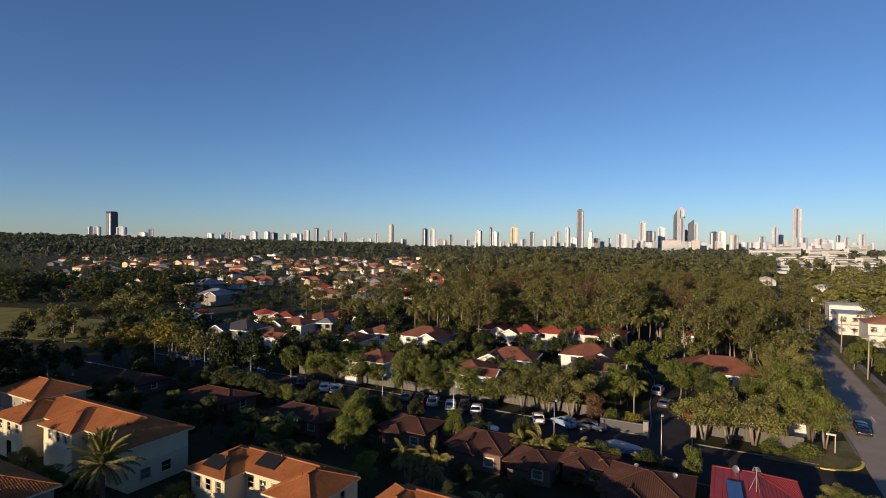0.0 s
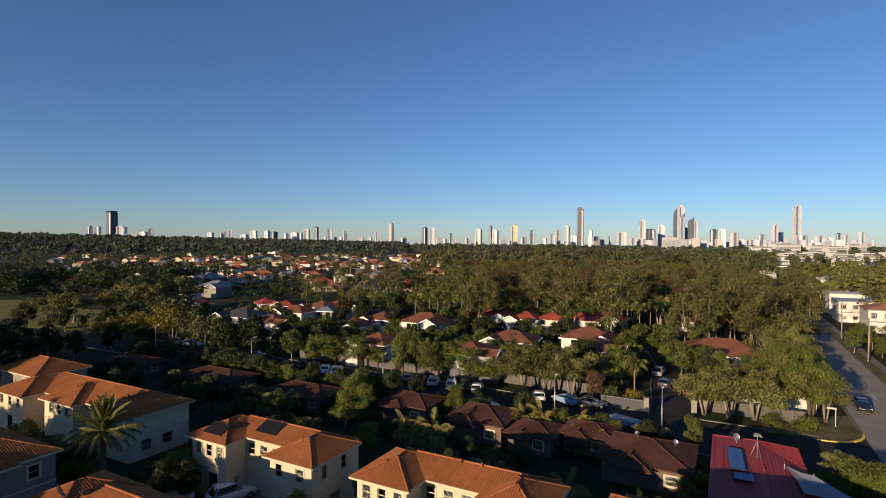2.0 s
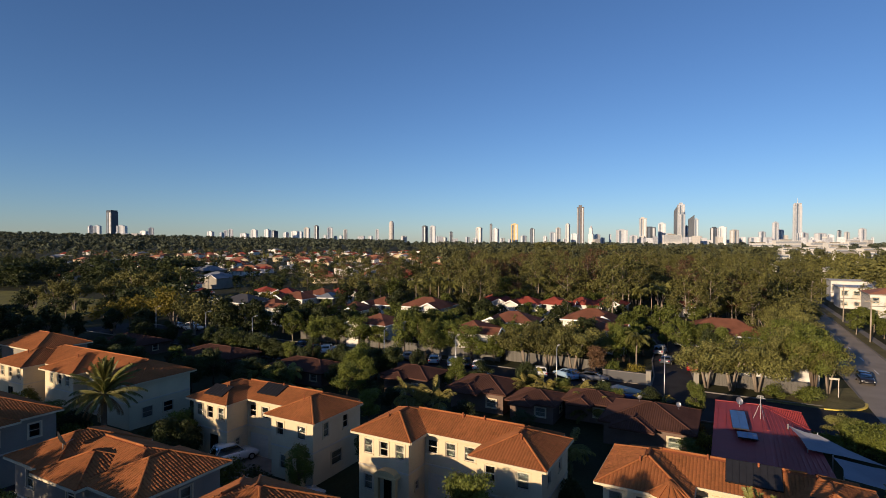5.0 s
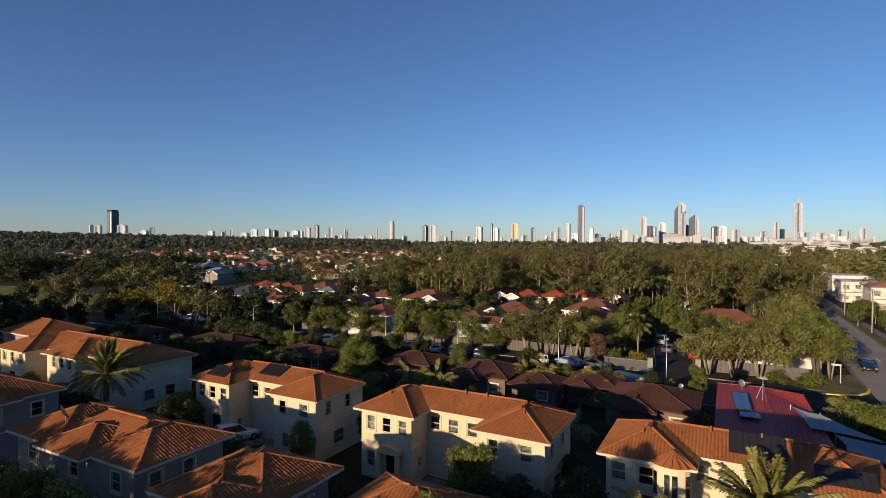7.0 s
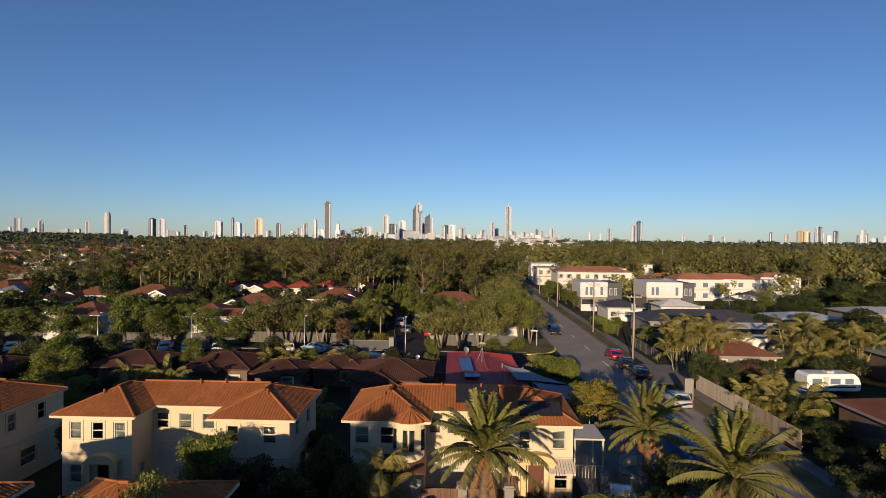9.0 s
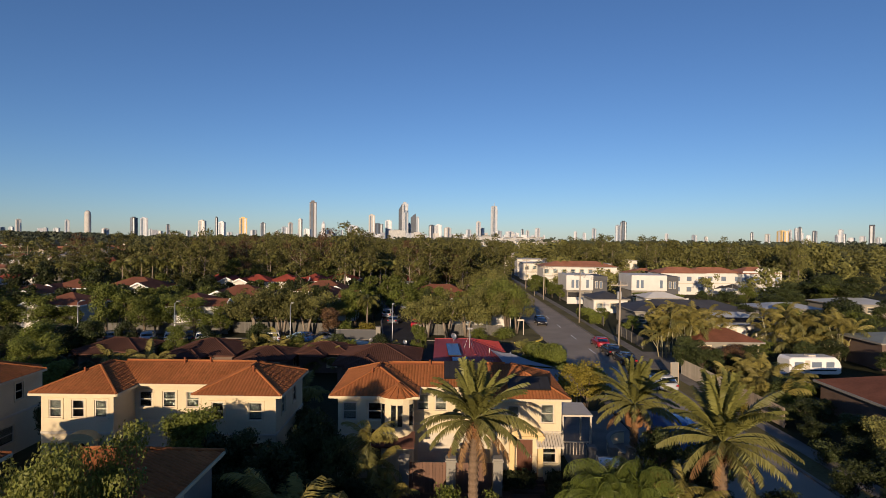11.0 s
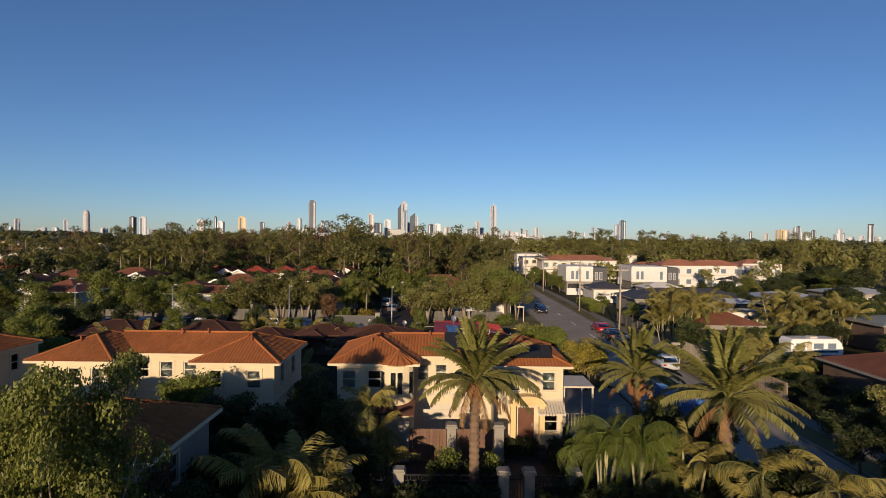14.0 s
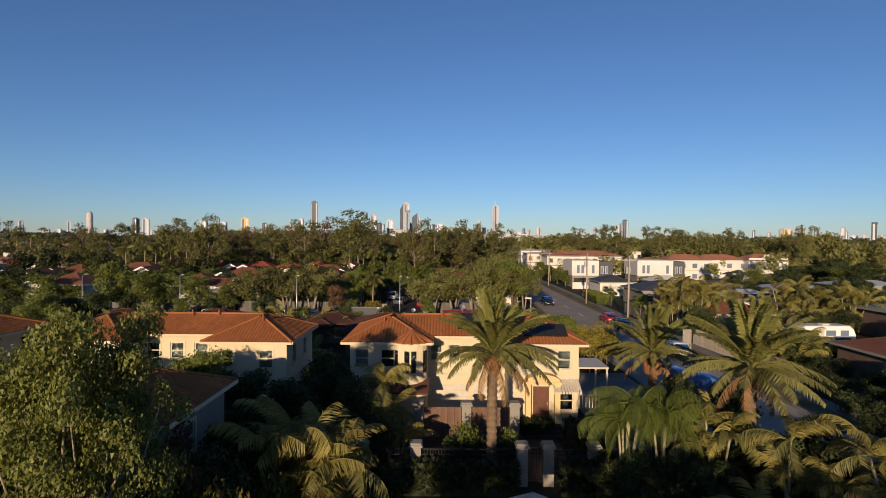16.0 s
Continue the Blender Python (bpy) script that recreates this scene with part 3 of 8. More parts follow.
# the fourth, with the rounded bay, ochre door and pool-heating mats
house_d = townhouse(-7.6, 33.6, "sunlit cream townhouse with ochre arched porch and brown door",
                    [(0, 5.6, 0, 6.8), (9.9, 15.1, -0.2, 6.6), (1.0, 14.4, 2.2, 7.2, 0.02)],
                    [(0.45, 0.45), (5.1, 0.45), (5.1, 2.65), (10.35, 2.65), (10.35, 0.25), (14.65, 0.25), (14.65, 6.8), (0.45, 6.8)],
                    [(0, 0.75, 3.75, 0.9, 1.15, "w"), (0, 2.35, 3.75, 0.9, 1.15, "w"), (0, 2.4, 0.1, 1.0, 2.1, "s"), (2, 0.7, 3.7, 0.8, 1.1, "w"), (2, 1.9, 3.7, 0.8, 1.1, "w"), (2, 3.8, 3.7, 0.8, 1.1, "w"), (2, 1.6, 0.05, 2.5, 2.1, "g"), (2, 4.1, 0.05, 1.9, 2.1, "g"),
                     (4, 1.25, 3.7, 0.75, 1.15, "w"), (4, 3.4, 3.75, 0.85, 1.2, "w"), (4, 2.0, 0.6, 1.0, 2.25, "d"), (4, 3.55, 1.2, 0.9, 1.25, "w"), (5, 2.5, 3.7, 0.8, 1.1, "w")], single=(0, 0))
hood(house_d, here(12.35, 0.25, 0.6), 2.1)
b = Build().box(11.3, 13.4, -0.9, 0.2, 0.0, 0.6).box(11.3, 13.4, -1.2, -0.9, 0.0, 0.4).box(11.3, 13.4, -1.5, -1.2, 0.0, 0.2)
part("step", b.mesh("step", PAVER_DIMMED), house_d)
solar_panel(house_d, slope(7.2, 2.9, 5.4 + 0.7 * K23 + 0.08, 23), 4, 1, 0.75, 1.9, "pool_heater_mat", POOL_MAT)
solar_panel(house_d, slope(11.3, 0.5, 5.4 + 0.7 * K23 + 0.06, 23), 4, 1, 0.68, 1.3, "pool_heater_mat", POOL_MAT)
# rounded bay beside the front wing
b = Build()
bay = [(3.2 + 1.05 + 1.05 * math.cos(a), 0.5 - 0.75 * math.sin(a)) for a in [math.pi * i / 8 for i in range(9)]]
b.prism(bay[::-1], 0.0, 5.3)
bay_ob = part("bay_window", b.mesh("bay_window", RENDER_CREAM), house_d, None, "rounded cream bay with narrow windows")
for i in (1, 3, 4, 6):
    p, q = Vector((*bay[i + 1], 0)), Vector((*bay[i], 0))
    d = (q - p).normalized()
    m = Matrix.Translation((p + q) / 2 + Vector((0, 0, 3.6))) @ Matrix.Rotation(math.atan2(d.y, d.x), 4, "Z") @ Matrix.Translation((0, -0.09, 0))
    g = Build().box(-0.14, 0.14, 0.03, 0.07, 0, 1.3)
    part("pane", g.mesh("pane", INTERIOR), bay_ob, m @ Matrix.Translation((0, 0.01, 0)))
    part("glass", Build().box(-0.16, 0.16, 0.015, 0.025, -0.02, 1.32).mesh("glass", GLASS), bay_ob, m)
b = Build()
tip = Vector((4.25, 0.75, 6.05))
rim = [Vector((4.25 + 1.25 * math.cos(a), 0.5 - 1.0 * math.sin(a), 5.4)) for a in [math.pi * i / 8 for i in range(9)]]
for p, q in zip(rim, rim[1:]):
    b.face(q, p, tip)
bay_roof = part("bay_roof", b.mesh("bay_roof", TILE_PIECE), house_d)
for p in rim[:-1]:
    part("ridge_cap", Build().bar(p + Vector((0, 0, 0.03)), tip, 0.12, 0.1).mesh("ridge_cap", TILE_PIECE), bay_roof)
# lean-to tile roof over the side entry, and its dark doorway
b = Build()
b.face((2.6, 0.45, 3.15), (2.6, -0.75, 2.55), (5.4, -0.95, 2.55), (5.4, 0.2, 3.15))
b.face((2.6, 0.45, 3.05), (2.6, 0.45, 3.15), (2.6, -0.75, 2.55), (2.6, -0.75, 2.45))
b.face((2.6, -0.75, 2.45), (2.6, -0.75, 2.55), (5.4, -0.95, 2.55), (5.4, -0.95, 2.45))
part("entry_roof", b.mesh("entry_roof", TILE_BROWN), house_d, None, "brown lean-to tile roof over the side entry")
# striped awning over the ground-floor window
awning = part("awning", Build().box(12.93, 14.66, 0.2, 0.25, 3.16, 3.24).mesh("awning", TRIM_WHITE), house_d, None, "slatted pale window awning")
for i in range(10):
    x = 12.95 + i * 0.17
    b = Build()
    b.face((x, 0.25, 3.2), (x + 0.14, 0.25, 3.2), (x + 0.14, -0.8, 2.65), (x, -0.8, 2.65))
    b.box(x, x + 0.14, -0.82, -0.79, 2.53, 2.66)
    part("slat", b.mesh("slat", TRIM_WHITE), awning)

# nearer row, seen from above and behind; its dimmed render carries the shade
REAR = [(0.45, 0.45), (13.9, 0.45), (13.9, 6.4), (0.45, 6.4)]
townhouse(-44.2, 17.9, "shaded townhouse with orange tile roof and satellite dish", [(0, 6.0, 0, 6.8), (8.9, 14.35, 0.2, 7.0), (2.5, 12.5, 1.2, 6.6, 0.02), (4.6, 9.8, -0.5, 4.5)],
          REAR, [(0, 2, 3.6, 0.9, 1.2, "w"), (0, 7, 3.6, 0.9, 1.2, "w"), (1, 1.2, 3.5, 0.8, 1.3, "w"), (1, 3.4, 3.5, 0.8, 1.3, "w"), (1, 1.6, 0.6, 0.8, 1.4, "w"), (0, 11.5, 3.6, 0.9, 1.2, "w")], wall_mat=RENDER_DIMMED)
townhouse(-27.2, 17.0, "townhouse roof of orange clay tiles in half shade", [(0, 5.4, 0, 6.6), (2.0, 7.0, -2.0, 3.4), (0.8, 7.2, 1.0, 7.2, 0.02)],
          [(0.45, 0.45), (6.6, 0.45), (6.6, 6.6), (0.45, 6.6)], [(2, 2, 3.6, 0.9, 1.2, "w")], wall_mat=RENDER_DIMMED)
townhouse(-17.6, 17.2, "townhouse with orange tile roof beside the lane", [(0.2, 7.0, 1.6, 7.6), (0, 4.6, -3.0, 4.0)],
          [(0.65, 0.45), (6.6, 0.45), (6.6, 7.2), (0.65, 7.2)], [(1, 3.5, 3.5, 0.9, 1.2, "w"), (2, 2, 3.5, 0.9, 1.2, "w"), (2, 5, 3.5, 0.9, 1.2, "w")], wall_mat=RENDER_DIMMED)
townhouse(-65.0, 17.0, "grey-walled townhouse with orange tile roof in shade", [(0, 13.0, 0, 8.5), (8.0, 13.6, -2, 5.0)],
          [(0.45, 0.45), (12.6, 0.45), (12.6, 8.1), (0.45, 8.1)], [(1, 3.0, 3.5, 0.9, 1.2, "w"), (1, 6.0, 3.5, 0.9, 1.2, "w")], wall_mat=RENDER_DIMMED)
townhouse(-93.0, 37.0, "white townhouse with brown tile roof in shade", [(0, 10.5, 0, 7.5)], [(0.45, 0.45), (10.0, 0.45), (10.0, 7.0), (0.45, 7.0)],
          [(0, 6.5, 3.5, 0.9, 1.2, "w"), (0, 8.5, 3.5, 0.9, 1.2, "w"), (1, 3.0, 3.5, 0.9, 1.2, "w")], wall_mat=RENDER_DIMMED)

# single-storey brown-roofed houses between the townhouses and the cross street
for u, v, w, d, eave in ((-41.6, 59.0, 7.4, 6.0, 2.5), (-60.5, 56.5, 11.0, 6.6, 2.0), (-80.0, 56.5, 12.0, 6.6, 2.0), (-30.8, 57.6, 7.8, 7.2, 2.5), (-22.9, 57.2, 6.0, 5.6, 2.2),
                         (-17.2, 60.0, 6.2, 5.2, 2.3), (-11.8, 54.5, 9.0, 8.4, 2.4), (-102.0, 56.0, 12.0, 6.6, 2.0)):
    townhouse(u, v, "single-storey house with brown tile roof, mostly in shade", [(0, w, 0, d), (w * 0.15, w * 0.6, -1.4, d * 0.5)], [(0.45, 0.45), (w - 0.45, 0.45), (w - 0.45, d - 0.45), (0.45, d - 0.45)],
              [(0, w - 2.4, 0.7, 1.2, 1.0, "w"), (1, 3.0, 0.7, 1.0, 1.0, "w")], eave=eave, pitch=18, wall_mat=WALL_DIMMED, tile=TILE_BROWN)


# ---- roof vents, dishes and aerials ----
def vent(house, x, y, z):
    part("vent_pipe", Build().tube([(x, y, z - 0.3), (x, y, z + 0.35)], [0.07, 0.06], 7).mesh("vent_pipe", TILE_BASE), house)


for ob, spots in ((house_b, ((3.3, 2.0, 6.25), (12.6, 2.4, 6.5), (8.0, 4.6, 6.4))), (house_c, ((2.2, 2.0, 6.25), (7.6, 4.5, 6.4), (9.4, 4.6, 6.4), (13.3, 2.2, 6.45))), (house_d, ((2.4, 2.2, 6.35), (6.2, 4.4, 6.4), (9.0, 4.4, 6.4))), (house_a, ((3.4, 2.4, 6.1), (12.4, 3.6, 6.2), (22.0, 4.0, 6.2)))):
    for x, y, z in spots:
        vent(ob, x, y, z)


def dish(u, v, z, turn, s, mat):
    ob = empty("satellite_dish", at(u, v, z, turn, s), "round satellite dish on a bracket on the roof", "satellite dish", "satellite dishes")
    b, rings = Build(), 4
    for i in range(rings):
        for k in range(14):
            q = []
            for r, a in ((i, k), (i, k + 1), (i + 1, k + 1), (i + 1, k)):
                rr, an = 0.5 * r / rings, math.tau * a / 14
                q.append((rr * math.cos(an), -0.35 * rr * rr * 2, 0.55 + rr * math.sin(an)))
            b.face(*q) if i else b.face(q[0], q[2], q[3])
    part("reflector", b.mesh("reflector", mat), ob, Matrix.Rotation(radians(-25), 4, "X"))
    part("bracket", Build().tube([(0, 0.05, -0.4), (0, 0.05, 0.5)], [0.03, 0.03], 6).mesh("bracket", GALV), ob)
    part("feed_arm", Build().tube([(0, 0.05, 0.2), (0, -0.45, 0.4)], [0.02, 0.02], 5).mesh("feed_arm", GALV), ob)


dish(-40.0, 19.6, 6.2, 160, 1.2, DARK_METAL)
dish(-4.6, 57.6, 3.9, 30, 0.5, GALV)
dish(-8.4, 58.4, 3.9, 200, 0.5, GALV)


# ---- plain houses farther off ----
ROOFS = {"br": material("red_brown_roof", (0.17, 0.07, 0.042), 0.86, 0.3, 0.5, 6.0, 0.4), "rd": material("red_roof", (0.27, 0.058, 0.038), 0.86, 0.25, 0.5, 6.0, 0.4),
         "gy": material("slate_grey_roof", (0.17, 0.19, 0.22), 0.7, 0.25, 0.5, 6.0, 0.4), "gk": material("charcoal_roof", (0.05, 0.05, 0.055), 0.7, 0.25, 0.5, 6.0, 0.4),
         "gp": material("green_grey_roof", (0.2, 0.22, 0.2), 0.6, 0.2, 0.5, 6.0, 0.3), "or": material("orange_roof", (0.34, 0.14, 0.07), 0.75, 0.25, 0.5, 6.0, 0.4), "wh": material("pale_roof", (0.5, 0.48, 0.45), 0.6, 0.2, 0.5, 6.0, 0.2)}
ROOF_WORDS = {"br": "red-brown tile", "rd": "red tile", "gy": "slate grey", "gk": "charcoal tile", "gp": "steep green-grey", "or": "orange tile", "wh": "pale metal"}
WALL_SET = {"br": RENDER_WHITE, "rd": RENDER_WHITE, "gy": RENDER_DIMMED, "gk": RENDER_DIMMED, "gp": RENDER_DIMMED, "or": RENDER_CREAM, "wh": RENDER_WHITE}
BARGE = material("white_barge_board", (0.8, 0.79, 0.76), 0.6, 0.05, 2.0, 9.0, 0.0)
FAR_WINDOW = Build().box(-0.6, 0.6, -0.03, 0.05, 0, 1.2).mesh("window", glass_material("dark_glass", (0.1, 0.12, 0.14)))


def plain_house(x, y, turn, w, d, storeys, kind, wing=True):
    """A hip-roofed house seen from a distance, with a side wing, eaves, windows and white fascia."""
    eave, pitch = (4.3 if storeys == 2 else 2.7), (38 if kind == "gp" else 23)
    house = empty("house", pose(x, y, 0, 0, 0, turn), "%s white-walled house with %s roof among trees" % ("two-storey" if storeys == 2 else "single-storey", ROOF_WORDS[kind]), "house", "suburban houses")
    roof, fascia, wall = Build(), [], Build()
    rects = [(-w / 2, w / 2, -d / 2, d / 2)]
    if wing and w > 6:
        s = -1 if (int(abs(x) * 10) % 2) else 1
        rects.append((s * w * 0.28 - w * 0.24, s * w * 0.28 + w * 0.24, -d / 2 - 2.2, d * 0.1))
    for k, (x0, x1, y0, y1) in enumerate(rects):
        if k:
            rise, xm = (x1 - x0) / 2 * math.tan(radians(pitch + 3)), (x0 + x1) / 2
            roof.face((x0, y0, eave), (xm, y0, eave + rise), (xm, y1, eave + rise), (x0, y1, eave))
            roof.face((x1, y1, eave), (xm, y1, eave + rise), (xm, y0, eave + rise), (x1, y0, eave))
            wall.face((x0 + 0.4, y0 + 0.5, eave), (x1 - 0.4, y0 + 0.5, eave), (xm, y0 + 0.5, eave + rise - 0.15))
            wall.box(x0 + 0.5, x1 - 0.5, y0 + 0.5, y1 - 0.5, 0, eave)
            for xe in (x0, x1) if y < 320 else ():
                part("barge_board", Build().bar((xe, y0, eave - 0.08), (xm, y0, eave + rise - 0.08), 0.12, 0.26).mesh("barge_board", BARGE), house)
            continue
        pls, ridge, p = hip_planes(x0, x1, y0, y1, eave, pitch)
        for pl in pls:
            roof.face(*pl)
        for q, r in zip(p, p[1:] + p[:1]):
            fascia.append((q - Vector((0, 0, 0.1)), r - Vector((0, 0, 0.1))))
        wall.box(x0 + 0.5, x1 - 0.5, y0 + 0.5, y1 - 0.5, 0, eave)
    part("wall", wall.mesh("wall", WALL_SET[kind]), house)
    part("roof", roof.mesh("roof", ROOFS[kind]), house)
    for q, r in fascia[:2] if y < 220 else ():
        part("fascia", Build().bar(q, r, 0.14, 0.22).mesh("fascia", BARGE), house)
    x0, x1, y0, y1 = -w / 2 + 0.5, w / 2 - 0.5, -d / 2 + 0.5, d / 2 - 0.5
    for z in ([2.9] if storeys == 2 else [0.9]):
        for k in range(2 if y < 320 else 0):
            a = x0 + (k + 0.5) * (x1 - x0) / 2
            part("window", FAR_WINDOW, house, here(a, y0, z))
        for k in range(2 if y < 200 else 0):
            a = y0 + (k + 0.5) * (y1 - y0) / 2
            part("window", FAR_WINDOW, house, here(x0, a, z, -90))
    return house


plain_house(-45.9, 130.9, 66, 8.3, 8.0, 2, 'br')
plain_house(-45.7, 149.3, -24, 9.8, 8.0, 2, 'br')
plain_house(-41.5, 160.4, -28, 8.9, 8.0, 2, 'br')
plain_house(-36.3, 139.6, 66, 4.8, 8.0, 1, 'br')
plain_house(-24.8, 126.4, -24, 7.7, 8.0, 2, 'br')
plain_house(-19.5, 137.3, -24, 8.2, 8.0, 2, 'br')
plain_house(-15.9, 105.4, -28, 8.3, 8.0, 2, 'br')
plain_house(-8.0, 133.4, -24, 12.2, 9.9, 2, 'br')
plain_house(2.5, 97.5, 66, 8.9, 8.0, 2, 'br')
plain_house(10.9, 109.4, -20, 10.7, 8.7, 2, 'br')
plain_house(10.0, 145.5, -24, 10.1, 8.3, 2, 'rd')
plain_house(17.5, 140.8, -24, 8.9, 8.0, 2, 'rd')
plain_house(24.7, 140.4, 66, 8.5, 8.0, 2, 'rd')
plain_house(31.7, 140.1, 66, 8.2, 8.0, 2, 'rd')
plain_house(39.0, 140.8, -28, 9.3, 8.0, 2, 'rd')
plain_house(27.8, 113.4, -24, 11.5, 9.4, 2, 'br')
plain_house(25.9, 102.4, 66, 9.6, 8.0, 2, 'br')
plain_house(52.3, 107.8, -24, 16.4, 12.0, 1, 'br', False)
plain_house(61.9, 150.4, -20, 7.6, 8.0, 1, 'rd')
plain_house(-57.3, 140.0, -20, 11.0, 9.0, 2, 'gk')
plain_house(-206.4, 286.5, 38, 10.3, 8.4, 2, 'gy')
plain_house(-188.8, 275.2, 3, 9.4, 8.0, 2, 'gy')
plain_house(-230.2, 355.4, 25, 13.8, 11.3, 1, 'rd')
plain_house(-208.9, 346.8, -35, 14.5, 11.8, 2, 'gy')
plain_house(-177.9, 302.2, -22, 9.4, 8.0, 2, 'rd')
plain_house(-193.0, 362.7, -30, 8.8, 8.0, 1, 'rd')
plain_house(-179.9, 321.4, 31, 11.0, 8.9, 1, 'gy')
plain_house(-135.1, 284.5, -30, 16.6, 12.0, 2, 'gy')
plain_house(-105.2, 228.9, -21, 14.3, 11.6, 2, 'gy')
plain_house(-107.7, 210.9, -18, 5.1, 8.0, 1, 'rd')
plain_house(-88.3, 180.0, 31, 7.0, 8.0, 1, 'rd')
plain_house(-122.1, 331.7, -30, 8.7, 8.0, 1, 'rd')
plain_house(-61.8, 168.7, 34, 6.6, 8.0, 2, 'rd')
plain_house(-53.3, 163.4, -1, 7.2, 8.0, 2, 'rd')
plain_house(-35.8, 163.9, 6, 10.4, 8.5, 2, 'rd')
plain_house(-37.7, 152.7, -8, 5.7, 8.0, 2, 'gy')
plain_house(-35.2, 221.6, 21, 11.7, 9.5, 2, 'gp')
plain_house(-44.4, 295.3, -20, 8.6, 8.0, 1, 'rd')
plain_house(-46.5, 320.9, 9, 16.3, 12.0, 2, 'gy')
plain_house(-10.8, 319.1, 2, 9.6, 8.0, 1, 'rd')
plain_house(-19.1, 516.1, -36, 22.6, 12.0, 1, 'or')
plain_house(-183.4, 543.9, -14, 15.9, 12.0, 1, 'or')
plain_house(-154.1, 508.2, 26, 16.3, 12.0, 1, 'or')
plain_house(-129.7, 514.6, 29, 16.0, 12.0, 1, 'or')
plain_house(-104.0, 507.8, 22, 19.8, 12.0, 1, 'or')
plain_house(-398.6, 654.7, -36, 22.3, 12.0, 1, 'or')
plain_house(-354.9, 622.2, -36, 21.2, 12.0, 1, 'or')
plain_house(-308.5, 595.0, -1, 23.9, 12.0, 1, 'or')
plain_house(-67.5, 268.2, -37, 7.1, 8.0, 1, 'rd')
plain_house(-69.1, 314.3, 17, 9.8, 8.0, 1, 'gy')
plain_house(-277.5, 672.8, 1, 16.4, 12.0, 1, 'rd')
plain_house(-323.6, 845.9, -1, 23.9, 12.0, 1, 'gy')
plain_house(-342.4, 977.9, -27, 23.9, 12.0, 1, 'wh')
plain_house(37.1, 379.2, -34, 14.8, 12.0, 1, 'gy')
plain_house(57.6, 404.6, -9, 17.7, 12.0, 1, 'rd')
plain_house(279.1, 758.3, -9, 20.7, 12.0, 1, 'wh')
plain_house(296.6, 718.2, -16, 23.9, 12.0, 1, 'wh')
plain_house(-92.3, 569.3, -19, 22.2, 12.0, 1, 'or')
plain_house(-53.8, 472.1, 39, 13.8, 11.2, 1, 'or')
plain_house(-63.9, 651.7, -6, 23.9, 12.0, 1, 'or')
plain_house(-194.4, 729.2, -30, 23.9, 12.0, 1, 'or')
plain_house(-172.2, 798.9, -40, 23.9, 12.0, 1, 'wh')
plain_house(-201.8, 483.0, 18, 16.5, 12.0, 1, 'or')
plain_house(-163.2, 426.6, 24, 12.5, 10.2, 1, 'gy')
plain_house(-208.8, 457.5, 5, 13.4, 10.9, 1, 'rd')
plain_house(-108.1, 346.0, -37, 13.5, 11.0, 1, 'gy')
plain_house(-91.7, 337.1, -3, 11.5, 9.4, 1, 'or')
plain_house(-73.6, 379.0, 12, 14.8, 12.0, 1, 'gy')
plain_house(-332.2, 474.8, 3, 13.9, 11.3, 1, 'or')
plain_house(-299.1, 396.2, 11, 11.6, 9.4, 1, 'gy')
plain_house(631.2, 1171.3, -37, 23.9, 12.0, 2, 'wh')
plain_house(585.7, 1010.2, 31, 23.9, 12.0, 2, 'wh')
plain_house(607.5, 978.9, -36, 23.9, 12.0, 2, 'wh')
plain_house(211.5, 374.6, 10, 10.9, 8.9, 2, 'wh')
plain_house(206.1, 304.5, 21, 14.8, 12.0, 2, 'wh')
plain_house(234.5, 317.9, -15, 21.7, 12.0, 2, 'wh')
plain_house(2495.8, 4089.6, 36, 23.9, 12.0, 2, 'wh')
plain_house(576.1, 783.9, -7, 23.9, 12.0, 2, 'wh')
plain_house(181.8, 266.5, -39, 15.6, 12.0, 1, 'wh')

# more roofs of the suburb on the left, in loose rows
for i in range(150):
    d, a = 235 + 4.6 * i + random.uniform(-8, 8), radians(-37 + (i * 13.7) % 37 + random.uniform(-2, 2))
    if d < 300 and a < radians(-20):
        continue
    plain_house(d * math.sin(a), d * math.cos(a), random.uniform(-40, 40), random.uniform(10, 15), random.uniform(9, 12), 1 + (i % 6 == 0), ("or", "rd", "gy", "or", "br", "rd", "br")[i % 7], i % 2 == 0)


# ---- city skyline ----
def striped(name, wall, glass, period, share, rough=0.5):
    """A tower's face: window bands between floors."""
    m = bpy.data.materials.new(name)
    m.use_nodes = True
    n, l = m.node_tree.nodes, m.node_tree.links
    p = n["Principled BSDF"]
    co, sep = n.new("ShaderNodeTexCoord"), n.new("ShaderNodeSeparateXYZ")
    l.new(co.outputs["Object"], sep.inputs[0])
    a, c = n.new("ShaderNodeMath"), n.new("ShaderNodeMath")
    a.operation, c.operation = "FRACT", "LESS_THAN"
    d = n.new("ShaderNodeMath")
    d.operation = "DIVIDE"
    d.inputs[1].default_value = period
    l.new(sep.outputs[2], d.inputs[0]), l.new(d.outputs[0], a.inputs[0]), l.new(a.outputs[0], c.inputs[0])
    c.inputs[1].default_value = share
    mix = n.new("ShaderNodeMix")
    mix.data_type = "RGBA"
    mix.inputs["A"].default_value, mix.inputs["B"].default_value = (*wall, 1), (*glass, 1)
    l.new(c.outputs[0], mix.inputs["Factor"]), l.new(mix.outputs["Result"], p.inputs["Base Color"])
    p.inputs["Roughness"].default_value = rough
    return m


